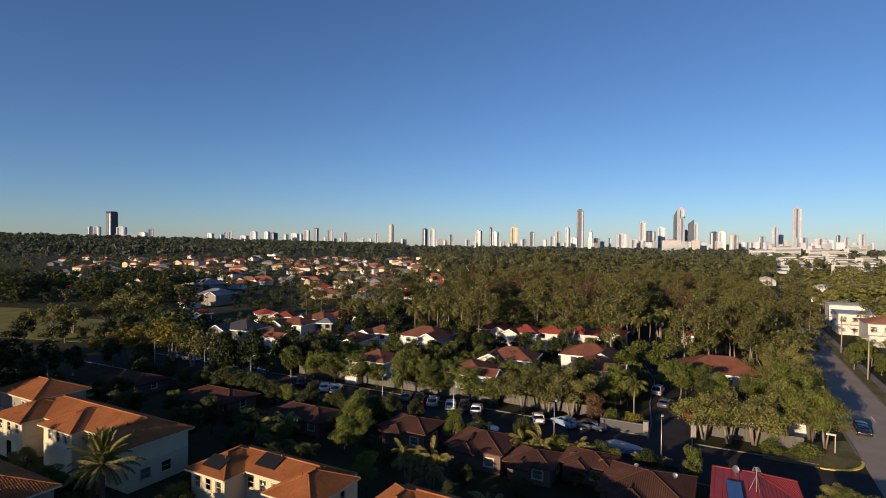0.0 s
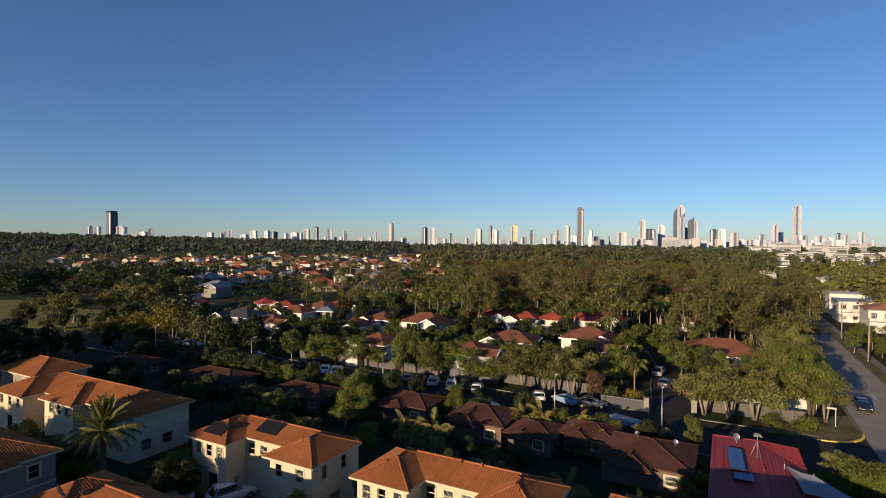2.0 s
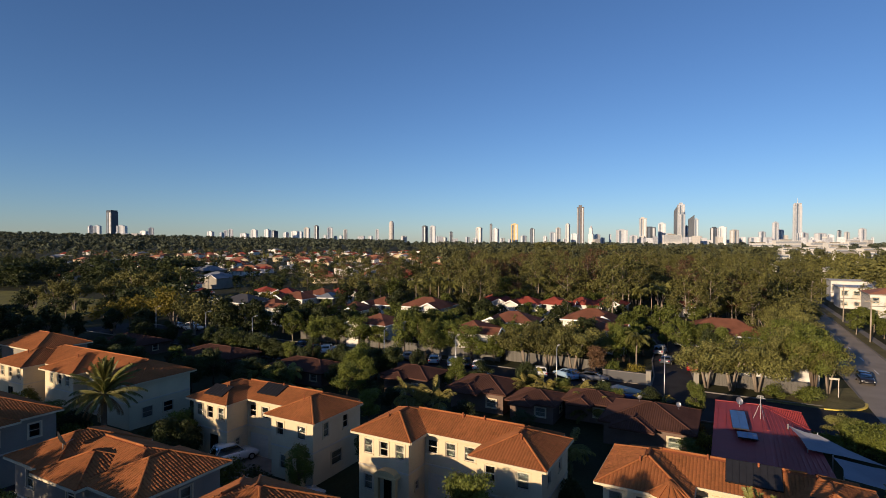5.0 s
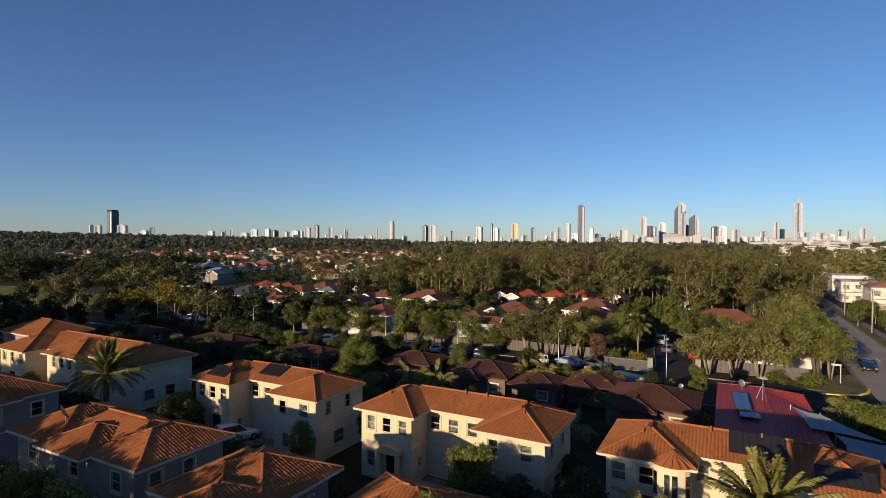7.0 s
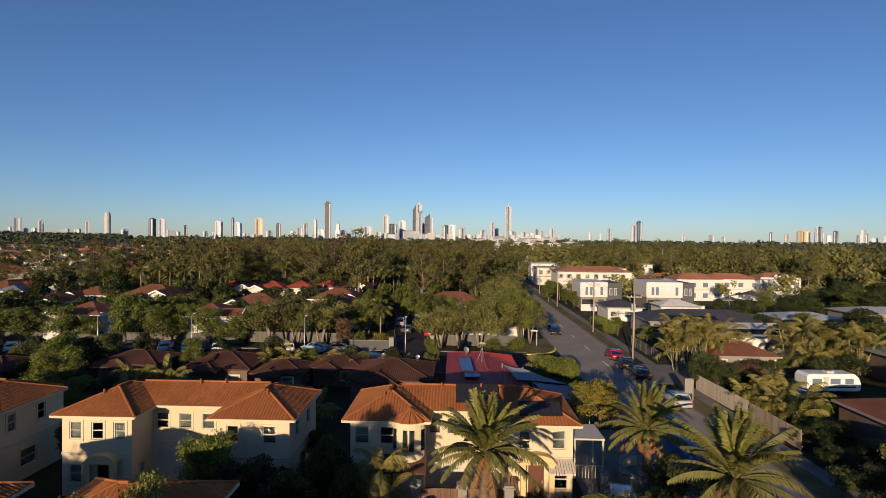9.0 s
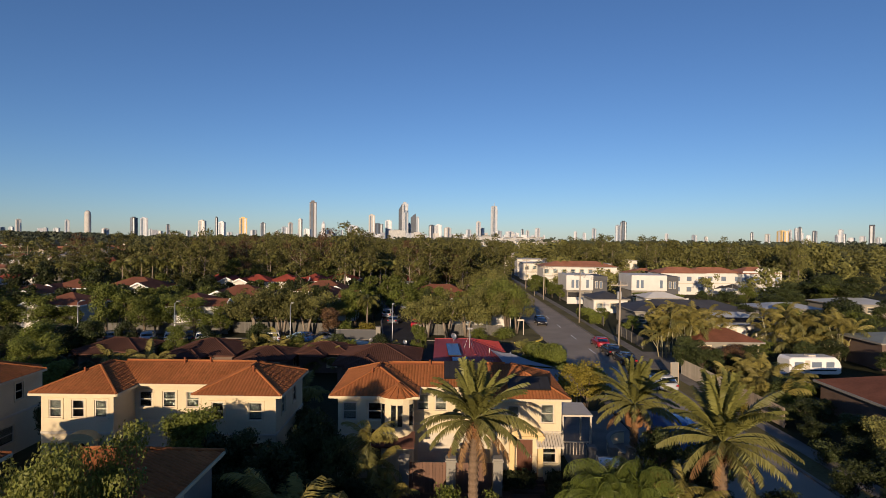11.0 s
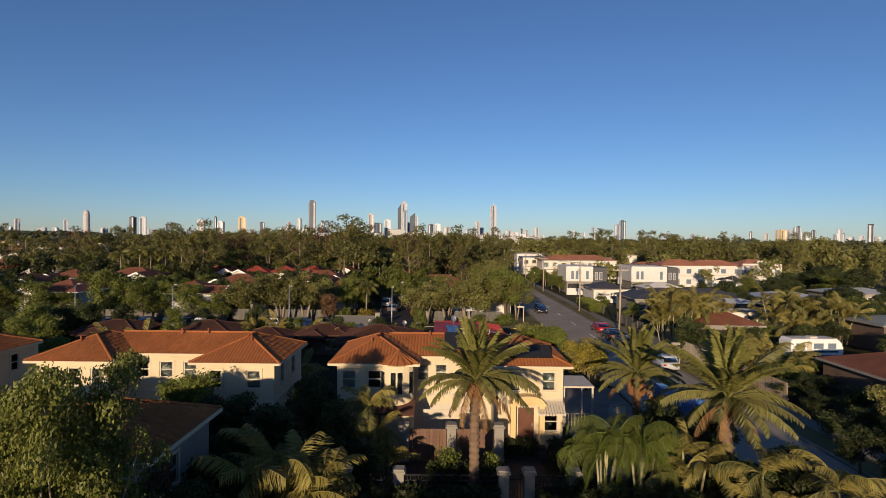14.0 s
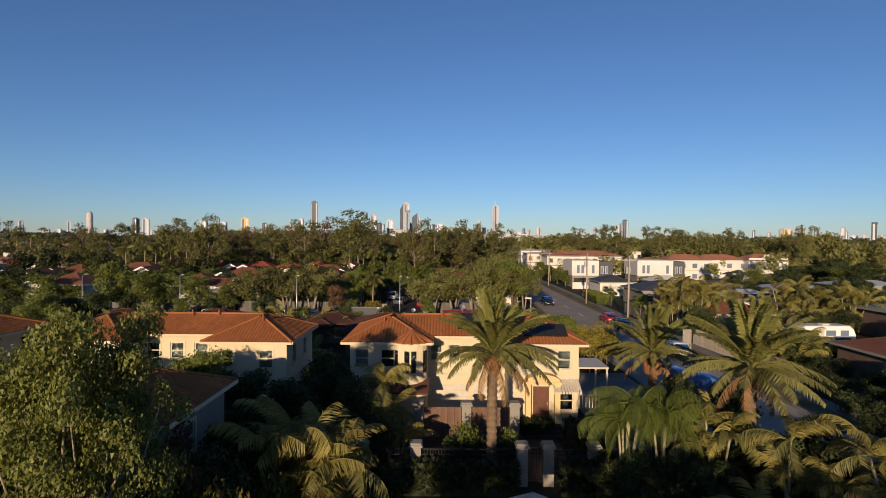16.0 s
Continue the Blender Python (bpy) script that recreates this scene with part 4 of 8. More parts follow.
TOWER = {"w": striped("white_tower", (0.58, 0.6, 0.64), (0.26, 0.29, 0.34), 3.4, 0.35), "t": striped("sand_tower", (0.5, 0.48, 0.45), (0.24, 0.25, 0.27), 3.4, 0.35),
         "g": striped("grey_tower", (0.42, 0.47, 0.54), (0.2, 0.24, 0.3), 3.4, 0.5), "k": striped("dark_tower", (0.1, 0.12, 0.15), (0.05, 0.06, 0.08), 3.4, 0.5, 0.6),
         "y": striped("yellow_tower", (0.7, 0.5, 0.2), (0.45, 0.33, 0.15), 3.4, 0.35), "b": striped("brown_tower", (0.22, 0.2, 0.2), (0.12, 0.12, 0.13), 3.4, 0.5)}
RIB_GLASS = material("tower_glass", (0.14, 0.18, 0.24), 0.35, 0.2, 0.05, 0.3, 0.0)
RIB_PALE = material("tower_rib", (0.58, 0.6, 0.63), 0.6, 0.15, 0.05, 0.3, 0.0)
TOWER_WORDS = {"w": "white", "t": "sand-coloured", "g": "grey", "k": "dark glass", "y": "yellow ochre", "b": "brown"}


def tower(x, y, w, d, h, style, plain=False):
    kind = {"crown": "k", "dome": "t", "spire": "w", "grid": "k", "slant": "k", "needle": "w"}.get(style, style)
    turn = random.uniform(-35, 35)
    k = 1.0 / (abs(math.cos(radians(turn))) + abs(math.sin(radians(turn))) * d / w)
    w, d = w * k, d * k
    ob = empty("tower", pose(x, y, 0, 0, 0, turn), "distant %s high-rise apartment tower on the skyline" % TOWER_WORDS[kind], "tower", "city skyline")
    a, c = w / 2, d / 2
    body = Build()
    top = h
    if style == "dome":
        prof = [(1, 0), (1, 0.72), (0.97, 0.84), (0.85, 0.93), (0.6, 0.98), (0.25, 1.0)]
        for (r0, t0), (r1, t1) in zip(prof, prof[1:]):
            for i in range(14):
                e0, e1 = math.tau * i / 14, math.tau * (i + 1) / 14
                body.face(*[(a * r * math.cos(e), a * r * math.sin(e), h * t) for r, t, e in ((r0, t0, e0), (r0, t0, e1), (r1, t1, e1), (r1, t1, e0))])
    elif style == "slant":
        body.box(-a, a, -c, c, 0, h * 0.86)
        for y0 in (-c, c):
            body.face((-a, y0, h * 0.86), (a, y0, h * 0.86), (a, y0, h)) if y0 < 0 else body.face((a, y0, h * 0.86), (-a, y0, h * 0.86), (a, y0, h))
        body.face((-a, -c, h * 0.86), (a, -c, h), (a, c, h), (-a, c, h * 0.86)), body.face((a, -c, h * 0.86), (a, c, h * 0.86), (a, c, h), (a, -c, h))
    elif style == "needle":
        body.box(-a * 0.85, a * 0.85, -c, c, 0, h * 0.86)
        body.box(-a * 0.6, a * 0.75, -c * 0.8, c * 0.8, h * 0.86, h * 0.95)
        body.tube([(0, 0, h * 0.95), (0, 0, h * 1.06)], [a * 0.12, a * 0.05], 5)
    elif style == "spire":
        body.box(-a, a, -c, c, 0, h * 0.55).box(-a * 0.7, a * 0.7, -c * 0.7, c * 0.7, h * 0.55, h * 0.85).tube([(0, 0, h * 0.85), (0, 0, h)], [a * 0.7, a * 0.15], 4)
    else:
        body.box(-a, a, -c, c, 0, top * 0.955)
    part("wall", body.mesh("wall", TOWER[kind]), ob)
    if plain or style in ("dome", "slant", "spire"):
        return ob
    # balcony stacks and service core
    n = 2
    for i in range(n):
        e = -a + (i + 0.5) * w / n
        part("balcony", Build().box(e - w / n * 0.22, e + w / n * 0.22, -c - 0.6, -c, 4, h * 0.93).mesh("balcony", RIB_GLASS if i % 2 == 0 else RIB_PALE), ob)
    n = 1 if w < 60 else 2
    for i in range(n):
        e = -c + (i + 0.5) * d / n
        part("balcony", Build().box(-a - 0.6, -a, e - d / n * 0.22, e + d / n * 0.22, 4, h * 0.93).mesh("balcony", RIB_GLASS if i % 2 else RIB_PALE), ob)
    if style != "needle":
        cap = Build().box(-a * 0.55, a * 0.4, -c * 0.6, c * 0.6, h * 0.955, h)
        if style == "crown":
            cap = Build()
            for i in range(5):
                cap.box(-a + i * w / 5, -a + i * w / 5 + w / 12, -c, c, h * 0.955, h)
            cap.box(-a, a, -c, c, h * 0.99, h)
        part("plant_room", cap.mesh("plant_room", TOWER[kind]), ob)
    return ob


def office(x, y, w, d, h):
    """A low slab with rows of windows, nearer than the towers."""
    ob = empty("office_building", pose(x, y, 0, 0, 0, random.uniform(-8, 8)), "low white office block with ribbon windows above trees", "building", "office blocks")
    part("wall", Build().box(-w / 2, w / 2, 0, d, 0, h).mesh("wall", RENDER_WHITE), ob)
    for i in range(int(h / 3.4)):
        z = h - 2.6 - i * 3.4
        if z > 1:
            part("window", Build().box(-w / 2 + 1, w / 2 - 1, -0.15, 0.05, z, z + 1.5).mesh("window", RIB_GLASS), ob)
    part("plant_room", Build().box(-w * 0.2, w * 0.15, 2, d - 2, h, h + 2.5).mesh("plant_room", RENDER_DIMMED), ob)


tower(-2418, 3430, 41, 36, 116, 'g')
tower(-2373, 3432, 41, 32, 117, 'g')
tower(-2603, 3927, 78, 65, 241, 'crown')
tower(-2562, 3926, 35, 24, 80, 'w')
tower(-2086, 3240, 55, 55, 112, 'w')
tower(-2449, 3779, 79, 59, 70, 'k')
tower(-2067, 3441, 44, 32, 81, 'w')
tower(-2223, 3786, 45, 39, 112, 'g')
tower(-3080, 3910, 78, 65, 68, 'k')
tower(-1630, 3454, 38, 28, 80, 'w')
tower(-1558, 3456, 27, 27, 73, 'g')
tower(-1751, 3950, 31, 25, 98, 'w')
tower(-1413, 3260, 32, 29, 92, 'w')
tower(-1328, 3262, 48, 34, 65, 'g')
tower(-1537, 3957, 43, 29, 103, 'w')
tower(-1186, 3267, 32, 31, 90, 'w')
tower(-1283, 3664, 50, 42, 90, 'k')
tower(-1249, 3815, 38, 35, 81, 'w')
tower(-1184, 3817, 53, 42, 90, 'w')
tower(-1186, 3967, 27, 22, 89, 'g')
tower(-999, 3473, 34, 34, 107, 't')
tower(-884, 3276, 29, 19, 116, 'k')
tower(-968, 3823, 23, 17, 63, 'g')
tower(-932, 3825, 45, 43, 120, 'g')
tower(-858, 3677, 25, 20, 54, 't')
tower(-854, 3827, 23, 20, 59, 'g')
tower(-854, 3978, 31, 27, 108, 't')
tower(-724, 3981, 27, 20, 58, 'g')
tower(-617, 3684, 29, 26, 55, 'g')
tower(-507, 3287, 23, 22, 94, 'w')
tower(-509, 3989, 51, 46, 169, 'dome')
tower(-363, 3491, 38, 34, 55, 't')
tower(-239, 3696, 40, 40, 128, 'k')
tower(-200, 3998, 43, 37, 137, 'w')
tower(-143, 3498, 14, 12, 56, 'w')
tower(-110, 3999, 35, 26, 49, 't')
tower(-51, 3301, 19, 13, 80, 'k')
tower(59, 3854, 30, 21, 53, 'g')
tower(96, 3305, 19, 16, 42, 'w')
tower(129, 3507, 44, 29, 114, 't')
tower(228, 3860, 19, 18, 148, 'k')
tower(225, 3309, 39, 26, 102, 'w')
tower(322, 4012, 35, 33, 47, 'w')
tower(397, 3866, 53, 49, 149, 'y')
tower(444, 3716, 43, 37, 62, 'g')
tower(505, 3718, 32, 27, 113, 'k')
tower(531, 3318, 23, 17, 55, 'w')
tower(578, 3320, 39, 27, 80, 'g')
tower(740, 4026, 35, 23, 126, 't')
tower(689, 3523, 17, 17, 39, 'w')
tower(751, 3726, 32, 29, 146, 't')
tower(756, 3525, 51, 47, 73, 'w')
tower(839, 3730, 43, 33, 272, 'b')
tower(863, 3529, 38, 37, 126, 'spire')
tower(994, 3883, 41, 33, 75, 'w')
tower(1069, 4035, 39, 31, 52, 'w')
tower(1130, 4037, 19, 18, 78, 'g')
tower(1004, 3333, 64, 57, 97, 'w')
tower(1306, 4042, 55, 41, 70, 'w')
tower(1203, 3540, 51, 52, 183, 't')
tower(1371, 3895, 68, 69, 130, 'grid')
tower(1517, 4049, 62, 48, 165, 'w')
tower(1498, 3750, 25, 17, 272, 'slant')
tower(1598, 3904, 45, 46, 303, 'w')
tower(1546, 3751, 32, 21, 226, 'g')
tower(1701, 4055, 19, 17, 145, 'k')
tower(1520, 3550, 41, 28, 197, 'slant')
tower(1642, 3753, 29, 24, 187, 'g')
tower(1639, 3751, 43, 38, 50, 'w')
tower(1766, 3756, 47, 44, 125, 'k')
tower(1627, 3352, 55, 48, 118, 'w')
tower(1699, 3354, 45, 46, 98, 't')
tower(1956, 3761, 58, 51, 56, 'w')
tower(2042, 3764, 79, 70, 56, 'w')
tower(2097, 3766, 43, 31, 96, 'g')
tower(2072, 3566, 34, 26, 156, 'w')
tower(2212, 3769, 54, 53, 112, 'w')
tower(2564, 4133, 55, 42, 336, 'needle')
tower(2475, 3927, 75, 52, 93, 'w')
tower(2178, 3367, 26, 26, 52, 'w')
tower(2365, 3574, 61, 47, 83, 'w')
tower(2428, 3575, 55, 49, 73, 'w')
tower(2631, 3782, 25, 19, 107, 'k')
tower(2519, 3578, 38, 34, 55, 'w')
tower(2394, 3374, 26, 18, 88, 't')
tower(2751, 3785, 36, 37, 57, 'w')
tower(2641, 3582, 38, 31, 115, 'w')
tower(2708, 3584, 17, 12, 56, 'w')
tower(2335, 2754, 20, 20, 75, 'w')
tower(2627, 3001, 23, 17, 73, 'w')
tower(2306, 2546, 23, 15, 93, 'g')
tower(2587, 2631, 34, 26, 121, 'g')
tower(2993, 2989, 43, 31, 167, 'k')
tower(3038, 2631, 22, 17, 71, 'w')
tower(2863, 2271, 26, 25, 59, 'g')
tower(3283, 2509, 22, 19, 53, 't')
tower(3715, 2465, 26, 20, 90, 'k')
tower(3667, 2321, 29, 24, 76, 't')
tower(3914, 2367, 68, 51, 104, 'y')
tower(4114, 2435, 27, 22, 116, 'w')
tower(4002, 2324, 23, 16, 125, 'w')
tower(3450, 1982, 23, 19, 116, 'k')
tower(4181, 2402, 39, 40, 96, 'w')
tower(4080, 2284, 41, 36, 72, 'w')
tower(3748, 2058, 27, 18, 97, 'k')
tower(4269, 2191, 30, 29, 78, 'w')
tower(4458, 2266, 39, 40, 123, 'g')
tower(4484, 2252, 23, 18, 89, 'k')
tower(3965, 1950, 44, 43, 54, 'w')
tower(4606, 2192, 31, 32, 73, 'w')
tower(3853, 1784, 32, 31, 133, 'crown')
tower(3891, 1764, 32, 21, 56, 'w')
# lower blocks that fill the skyline between the towers
state, low = random.getstate(), random.Random(12)
for i in range(44):
    d, a = low.uniform(3250, 4150), radians(low.uniform(17, 37) if i % 4 else low.uniform(-34, 17))
    tower(d * math.sin(a), d * math.cos(a), low.uniform(20, 52), low.uniform(18, 40), low.uniform(30, 62) * (1.3 if i % 7 == 0 else 1), low.choice("wwwwtgt"), True)
random.setstate(state)
for i in range(12):
    d, a = 620 + 42 * i, radians(30.5 + (i * 5.3) % 9)
    office(d * math.sin(a), d * math.cos(a), 20 + 4 * (i % 4), 12, 8.5 + 0.45 * i)
office(678, 1721, 56, 14, 43)
office(710, 1272, 48, 14, 18)
office(832, 1376, 66, 14, 25)
office(883, 1327, 59, 14, 20)
office(709, 1022, 38, 14, 19)
office(1045, 1432, 52, 14, 23)



# ---- trees ----
def leaf_cloud(rng, lobes, count, size, side=4, up=0.25, fill=0.45):
    """Small leaf blades over the shells of some lobes (x, y, z, rx, rz): arrays of corners and faces."""
    lobes = np.array(lobes, float)
    area = lobes[:, 3] ** 2
    pick = rng.choice(len(lobes), count, p=area / area.sum())
    d = rng.normal(size=(count, 3))
    d[:, 2] += up
    d /= np.linalg.norm(d, axis=1)[:, None]
    r = fill + (1 - fill) * rng.random(count) ** 0.35
    r *= 1 + 0.18 * rng.normal(size=count)
    c = lobes[pick, :3] + d * r[:, None] * np.stack([lobes[pick, 3], lobes[pick, 3], lobes[pick, 4]], 1)
    n = d + 0.55 * rng.normal(size=(count, 3))
    n /= np.linalg.norm(n, axis=1)[:, None]
    a = np.cross(n, rng.normal(size=(count, 3)))
    a /= np.linalg.norm(a, axis=1)[:, None]
    e = np.cross(n, a)
    s = size * (0.6 + 0.8 * rng.random(count))[:, None]
    if side == 3:
        v = np.stack([c - a * s, c + a * s * 0.5 + e * s * 0.8, c + a * s * 0.5 - e * s * 0.8], 1)
    else:
        v = np.stack([c - a * s, c - e * s * 0.5 + n * s * 0.15, c + a * s, c + e * s * 0.5 + n * s * 0.15], 1)
    return v.reshape(-1, 3), np.arange(count * side).reshape(-1, side)


def grow(kind, seed):
    """Trunk and crown of one tree, as builders' data: (trunk Build, lobes)."""
    rng = np.random.default_rng(seed)
    b, lobes = Build(), []
    if kind == "gum":  # tall, bare-stemmed, with clumps at the ends of its limbs
        h = 17.0
        lean = rng.normal(0, 0.5, 2)
        stem = [Vector((lean[0] * t + 0.25 * math.sin(5 * t + seed), lean[1] * t, h * 0.84 * t)) for t in (0, 0.3, 0.55, 0.8, 1.0)]
        b.tube(stem, [0.24, 0.19, 0.14, 0.09, 0.04], 7)
        for i in range(13):
            t = 0.36 + 0.64 * (i + rng.uniform(0, 0.8)) / 13
            root = stem[0].lerp(stem[4], t)
            ang, out = i * 2.4 + rng.normal(0, 0.4), rng.uniform(1.3, 3.3) * (1.15 - 0.55 * abs(t - 0.6))
            tip = root + Vector((out * math.cos(ang), out * math.sin(ang), out * rng.uniform(0.6, 1.1)))
            b.tube([root, root.lerp(tip, 0.5) + Vector((0, 0, -0.2)), tip], [0.06, 0.04, 0.015], 5)
            lobes.append((*tip, rng.uniform(1.1, 1.8), rng.uniform(0.85, 1.3)))
            for k in range(3):
                o, f = rng.normal(0, 0.9, 3), rng.uniform(0.4, 1.1)
                q = root.lerp(tip, f)
                lobes.append((q.x + o[0], q.y + o[1], q.z + o[2] * 0.6, rng.uniform(0.65, 1.2), rng.uniform(0.5, 0.95)))
    elif kind == "broad":  # spreading crown over several stems
        h = 8.0
        for i in range(4):
            ang = i * 1.6 + rng.normal(0, 0.3)
            tip = Vector((1.9 * math.cos(ang), 1.9 * math.sin(ang), 5.0))
            b.tube([(0.15 * math.cos(ang), 0.15 * math.sin(ang), 0), (0.6 * math.cos(ang), 0.6 * math.sin(ang), 2.4), tip], [0.17, 0.13, 0.06], 6)
        for i in range(30):
            ang, out = rng.uniform(0, math.tau), 3.5 * math.sqrt(rng.random())
            lobes.append((out * math.cos(ang), out * math.sin(ang), rng.uniform(3.0, 7.0 - 0.16 * out ** 2), rng.uniform(0.7, 1.35), rng.uniform(0.55, 0.95)))
    elif kind == "bush":
        b.tube([(0, 0, 0), (0, 0, 0.8)], [0.08, 0.05], 5)
        for i in range(9):
            ang, out = rng.uniform(0, math.tau), 0.8 * math.sqrt(rng.random())
            lobes.append((out * math.cos(ang), out * math.sin(ang), rng.uniform(0.5, 1.3), rng.uniform(0.45, 0.75), rng.uniform(0.4, 0.7)))
    elif kind == "open":  # forked, with many small leaf clusters and gaps between
        b.tube([(0, 0, 0), (0.1, 0, 1.6), (0, 0.1, 3.0)], [0.19, 0.15, 0.12], 7)
        for i in range(16):
            ang, z = i * 2.4, 1.9 + 0.27 * i
            out = 2.6 * math.sqrt(max(0.25, 1 - ((z - 3.7) / 3.0) ** 2)) * rng.uniform(0.75, 1.1)
            tip = Vector((out * math.cos(ang), out * math.sin(ang), z + rng.uniform(-0.2, 0.4)))
            b.tube([(0, 0.1, 1.3 + 0.12 * i), tip * 0.5 + Vector((0, 0, 0.7)), tip], [0.07, 0.045, 0.015], 5)
            for k in range(8):
                o, f = rng.normal(0, 0.4, 3), 0.3 + 0.1 * k
                lobes.append((tip.x * f + o[0], tip.y * f + o[1], tip.z + o[2] * 0.8 - 0.1, rng.uniform(0.25, 0.55), rng.uniform(0.2, 0.4)))
    else:  # "street": dense round-headed tree
        h = 7.0
        b.tube([(0, 0, 0), (0.05, 0, 1.4), (0, 0.1, 3.2)], [0.2, 0.16, 0.13], 7)
        for i in range(6):
            ang = i * 1.1 + rng.normal(0, 0.2)
            b.tube([(0, 0.1, 2.0 + 0.15 * i), (1.3 * math.cos(ang), 1.3 * math.sin(ang), 3.9 + rng.normal(0, 0.5))], [0.09, 0.03], 5)
        for i in range(26):
            ang, z = rng.uniform(0, math.tau), rng.uniform(1.9, 6.1)
            out = 2.1 * math.sqrt(max(0.05, 1 - ((z - 3.9) / 2.6) ** 2)) * rng.uniform(0.35, 1.0)
            lobes.append((out * math.cos(ang), out * math.sin(ang), z, rng.uniform(0.5, 1.1), rng.uniform(0.45, 0.85)))
    return b, lobes


TREES = {}


def tree_stock(kind, leaf, bark, count, size, variants, word, category="tree"):
    """Keeps some variants of a tree, each built once, far below any view until copied."""
    TREES[(kind, leaf.name)] = []
    for k in range(variants):
        rng = np.random.default_rng(100 * k + len(TREES))
        b, lobes = grow(kind, 10 * k + len(TREES))
        crown = leaf_cloud(rng, lobes, count, size, 3)
        TREES[(kind, leaf.name)].append((b.mesh("trunk", bark, True), fast_mesh("crown", *crown, leaf), word, category))


tree_stock("gum", LEAF_OLIVE, BARK_PALE, 4600, 0.17, 5, "tall olive-green gum tree with pale bare trunk")
tree_stock("gum", LEAF_RUST, BARK_PALE, 3000, 0.17, 2, "tall gum tree with thin reddish-brown crown")
tree_stock("broad", LEAF_OLIVE, BARK_PALE, 8000, 0.125, 3, "spreading multi-stemmed tree with olive crown")
tree_stock("broad", LEAF_GREEN, BARK_DARK, 8000, 0.125, 2, "broad bright green roadside tree")
tree_stock("broad", LEAF_YELLOW, BARK_DARK, 7000, 0.125, 2, "broad tree tipped with yellow blossom")
tree_stock("street", LEAF_GREEN, BARK_DARK, 5500, 0.118, 4, "dense round-headed green street tree")
tree_stock("street", LEAF_DARK, BARK_DARK, 6500, 0.12, 3, "dense dark green garden tree")
tree_stock("street", LEAF_RUST, BARK_DARK, 6000, 0.11, 1, "round tree with rust-brown leaves")
tree_stock("open", LEAF_NEAR, BARK_PALE, 36000, 0.048, 2, "fine-leaved green tree with pale forked trunk")
tree_stock("bush", LEAF_GREEN, BARK_DARK, 1600, 0.075, 2, "leafy green garden shrub", "shrub")
tree_stock("bush", LEAF_DARK, BARK_DARK, 1600, 0.075, 2, "dark green garden shrub", "shrub")
tree_stock("bush", LEAF_YELLOW, BARK_DARK, 1600, 0.075, 1, "yellow-green sunlit garden shrub", "shrub")
PLANTED, far_trees = {}, []


def tree(kind, leaf, x, y, height, width=None, k=None):
    """Plants a tree of that height (and crown width) at a place of the world."""
    stock = TREES[(kind, leaf.name)]
    k = random.randrange(len(stock)) if k is None else k
    trunk, crown, word, category = stock[k]
    if y > 104 or x < -62:
        far_trees.append((kind, leaf, x, y, height))
        return None
    base = {"gum": (17.6, 8.5), "broad": (7.8, 9.0), "street": (6.9, 5.6), "open": (6.9, 5.6), "bush": (1.8, 2.6)}[kind]
    s = height / base[0]
    w = (width or base[1] * s) / base[1]
    m = pose(x, y, 0, 0, 0, random.uniform(0, 360)) @ Matrix.Diagonal((w, w, s, 1))
    if (kind, leaf.name, k) in PLANTED:
        return copy_thing_scaled(PLANTED[(kind, leaf.name, k)], m)
    ob = empty("shrub" if kind == "bush" else "tree", m, word, category, {"gum": "gum trees", "bush": "garden shrubs"}.get(kind, "broadleaf trees"))
    part("trunk", trunk, ob)
    part("crown", crown, ob)
    PLANTED[(kind, leaf.name, k)] = ob
    return ob


def copy_thing_scaled(ob, m):
    made = copy_thing(ob, m)
    made.matrix_basis = m
    return made


def tree_uv(kind, leaf, u, v, height, width=None, k=None):
    p = at(u, v).translation
    return tree(kind, leaf, p.x, p.y, height, width, k)


tree('street', LEAF_GREEN, -39.2, 107.0, 6.0, 6.9)
tree('street', LEAF_GREEN, -33.5, 105.6, 6.6, 6.8)
tree('street', LEAF_GREEN, -28.3, 103.3, 6.2, 5.5)
tree('street', LEAF_GREEN, -23.7, 101.1, 6.3, 5.9)
tree('street', LEAF_GREEN, -19.1, 99.7, 6.4, 6.4)
tree('street', LEAF_GREEN, -15.2, 99.2, 4.9, 4.8)
tree('street', LEAF_GREEN, -10.0, 94.3, 8.3, 5.5)
tree('street', LEAF_GREEN, -4.9, 93.3, 6.4, 6.4)
tree('street', LEAF_GREEN, -1.7, 94.8, 6.6, 5.0)
tree('street', LEAF_GREEN, 2.0, 91.0, 6.0, 6.8)
tree('street', LEAF_GREEN, 5.6, 89.9, 4.6, 3.8)
tree('broad', LEAF_OLIVE, 10.2, 84.6, 8.3, 10.7)
tree('broad', LEAF_OLIVE, 13.9, 84.0, 8.7, 10.7)
tree('broad', LEAF_OLIVE, 17.5, 83.6, 8.3, 9.7)
tree('street', LEAF_RUST, 20.1, 80.7, 5.1, 3.8)
tree('broad', LEAF_OLIVE, 34.3, 75.4, 6.8, 9.5)
tree('broad', LEAF_OLIVE, 37.0, 73.9, 7.8, 10.4)
tree('broad', LEAF_OLIVE, 40.3, 73.7, 7.6, 9.6)
tree('broad', LEAF_OLIVE, 44.5, 74.3, 9.2, 9.3)
tree('broad', LEAF_GREEN, 47.9, 73.7, 9.9, 9.2)
tree('broad', LEAF_OLIVE, 49.0, 72.6, 8.0, 6.8)
tree('broad', LEAF_GREEN, 52.6, 85.7, 9.0, 9.8)
tree('broad', LEAF_OLIVE, 58.2, 91.9, 8.6, 7.7)
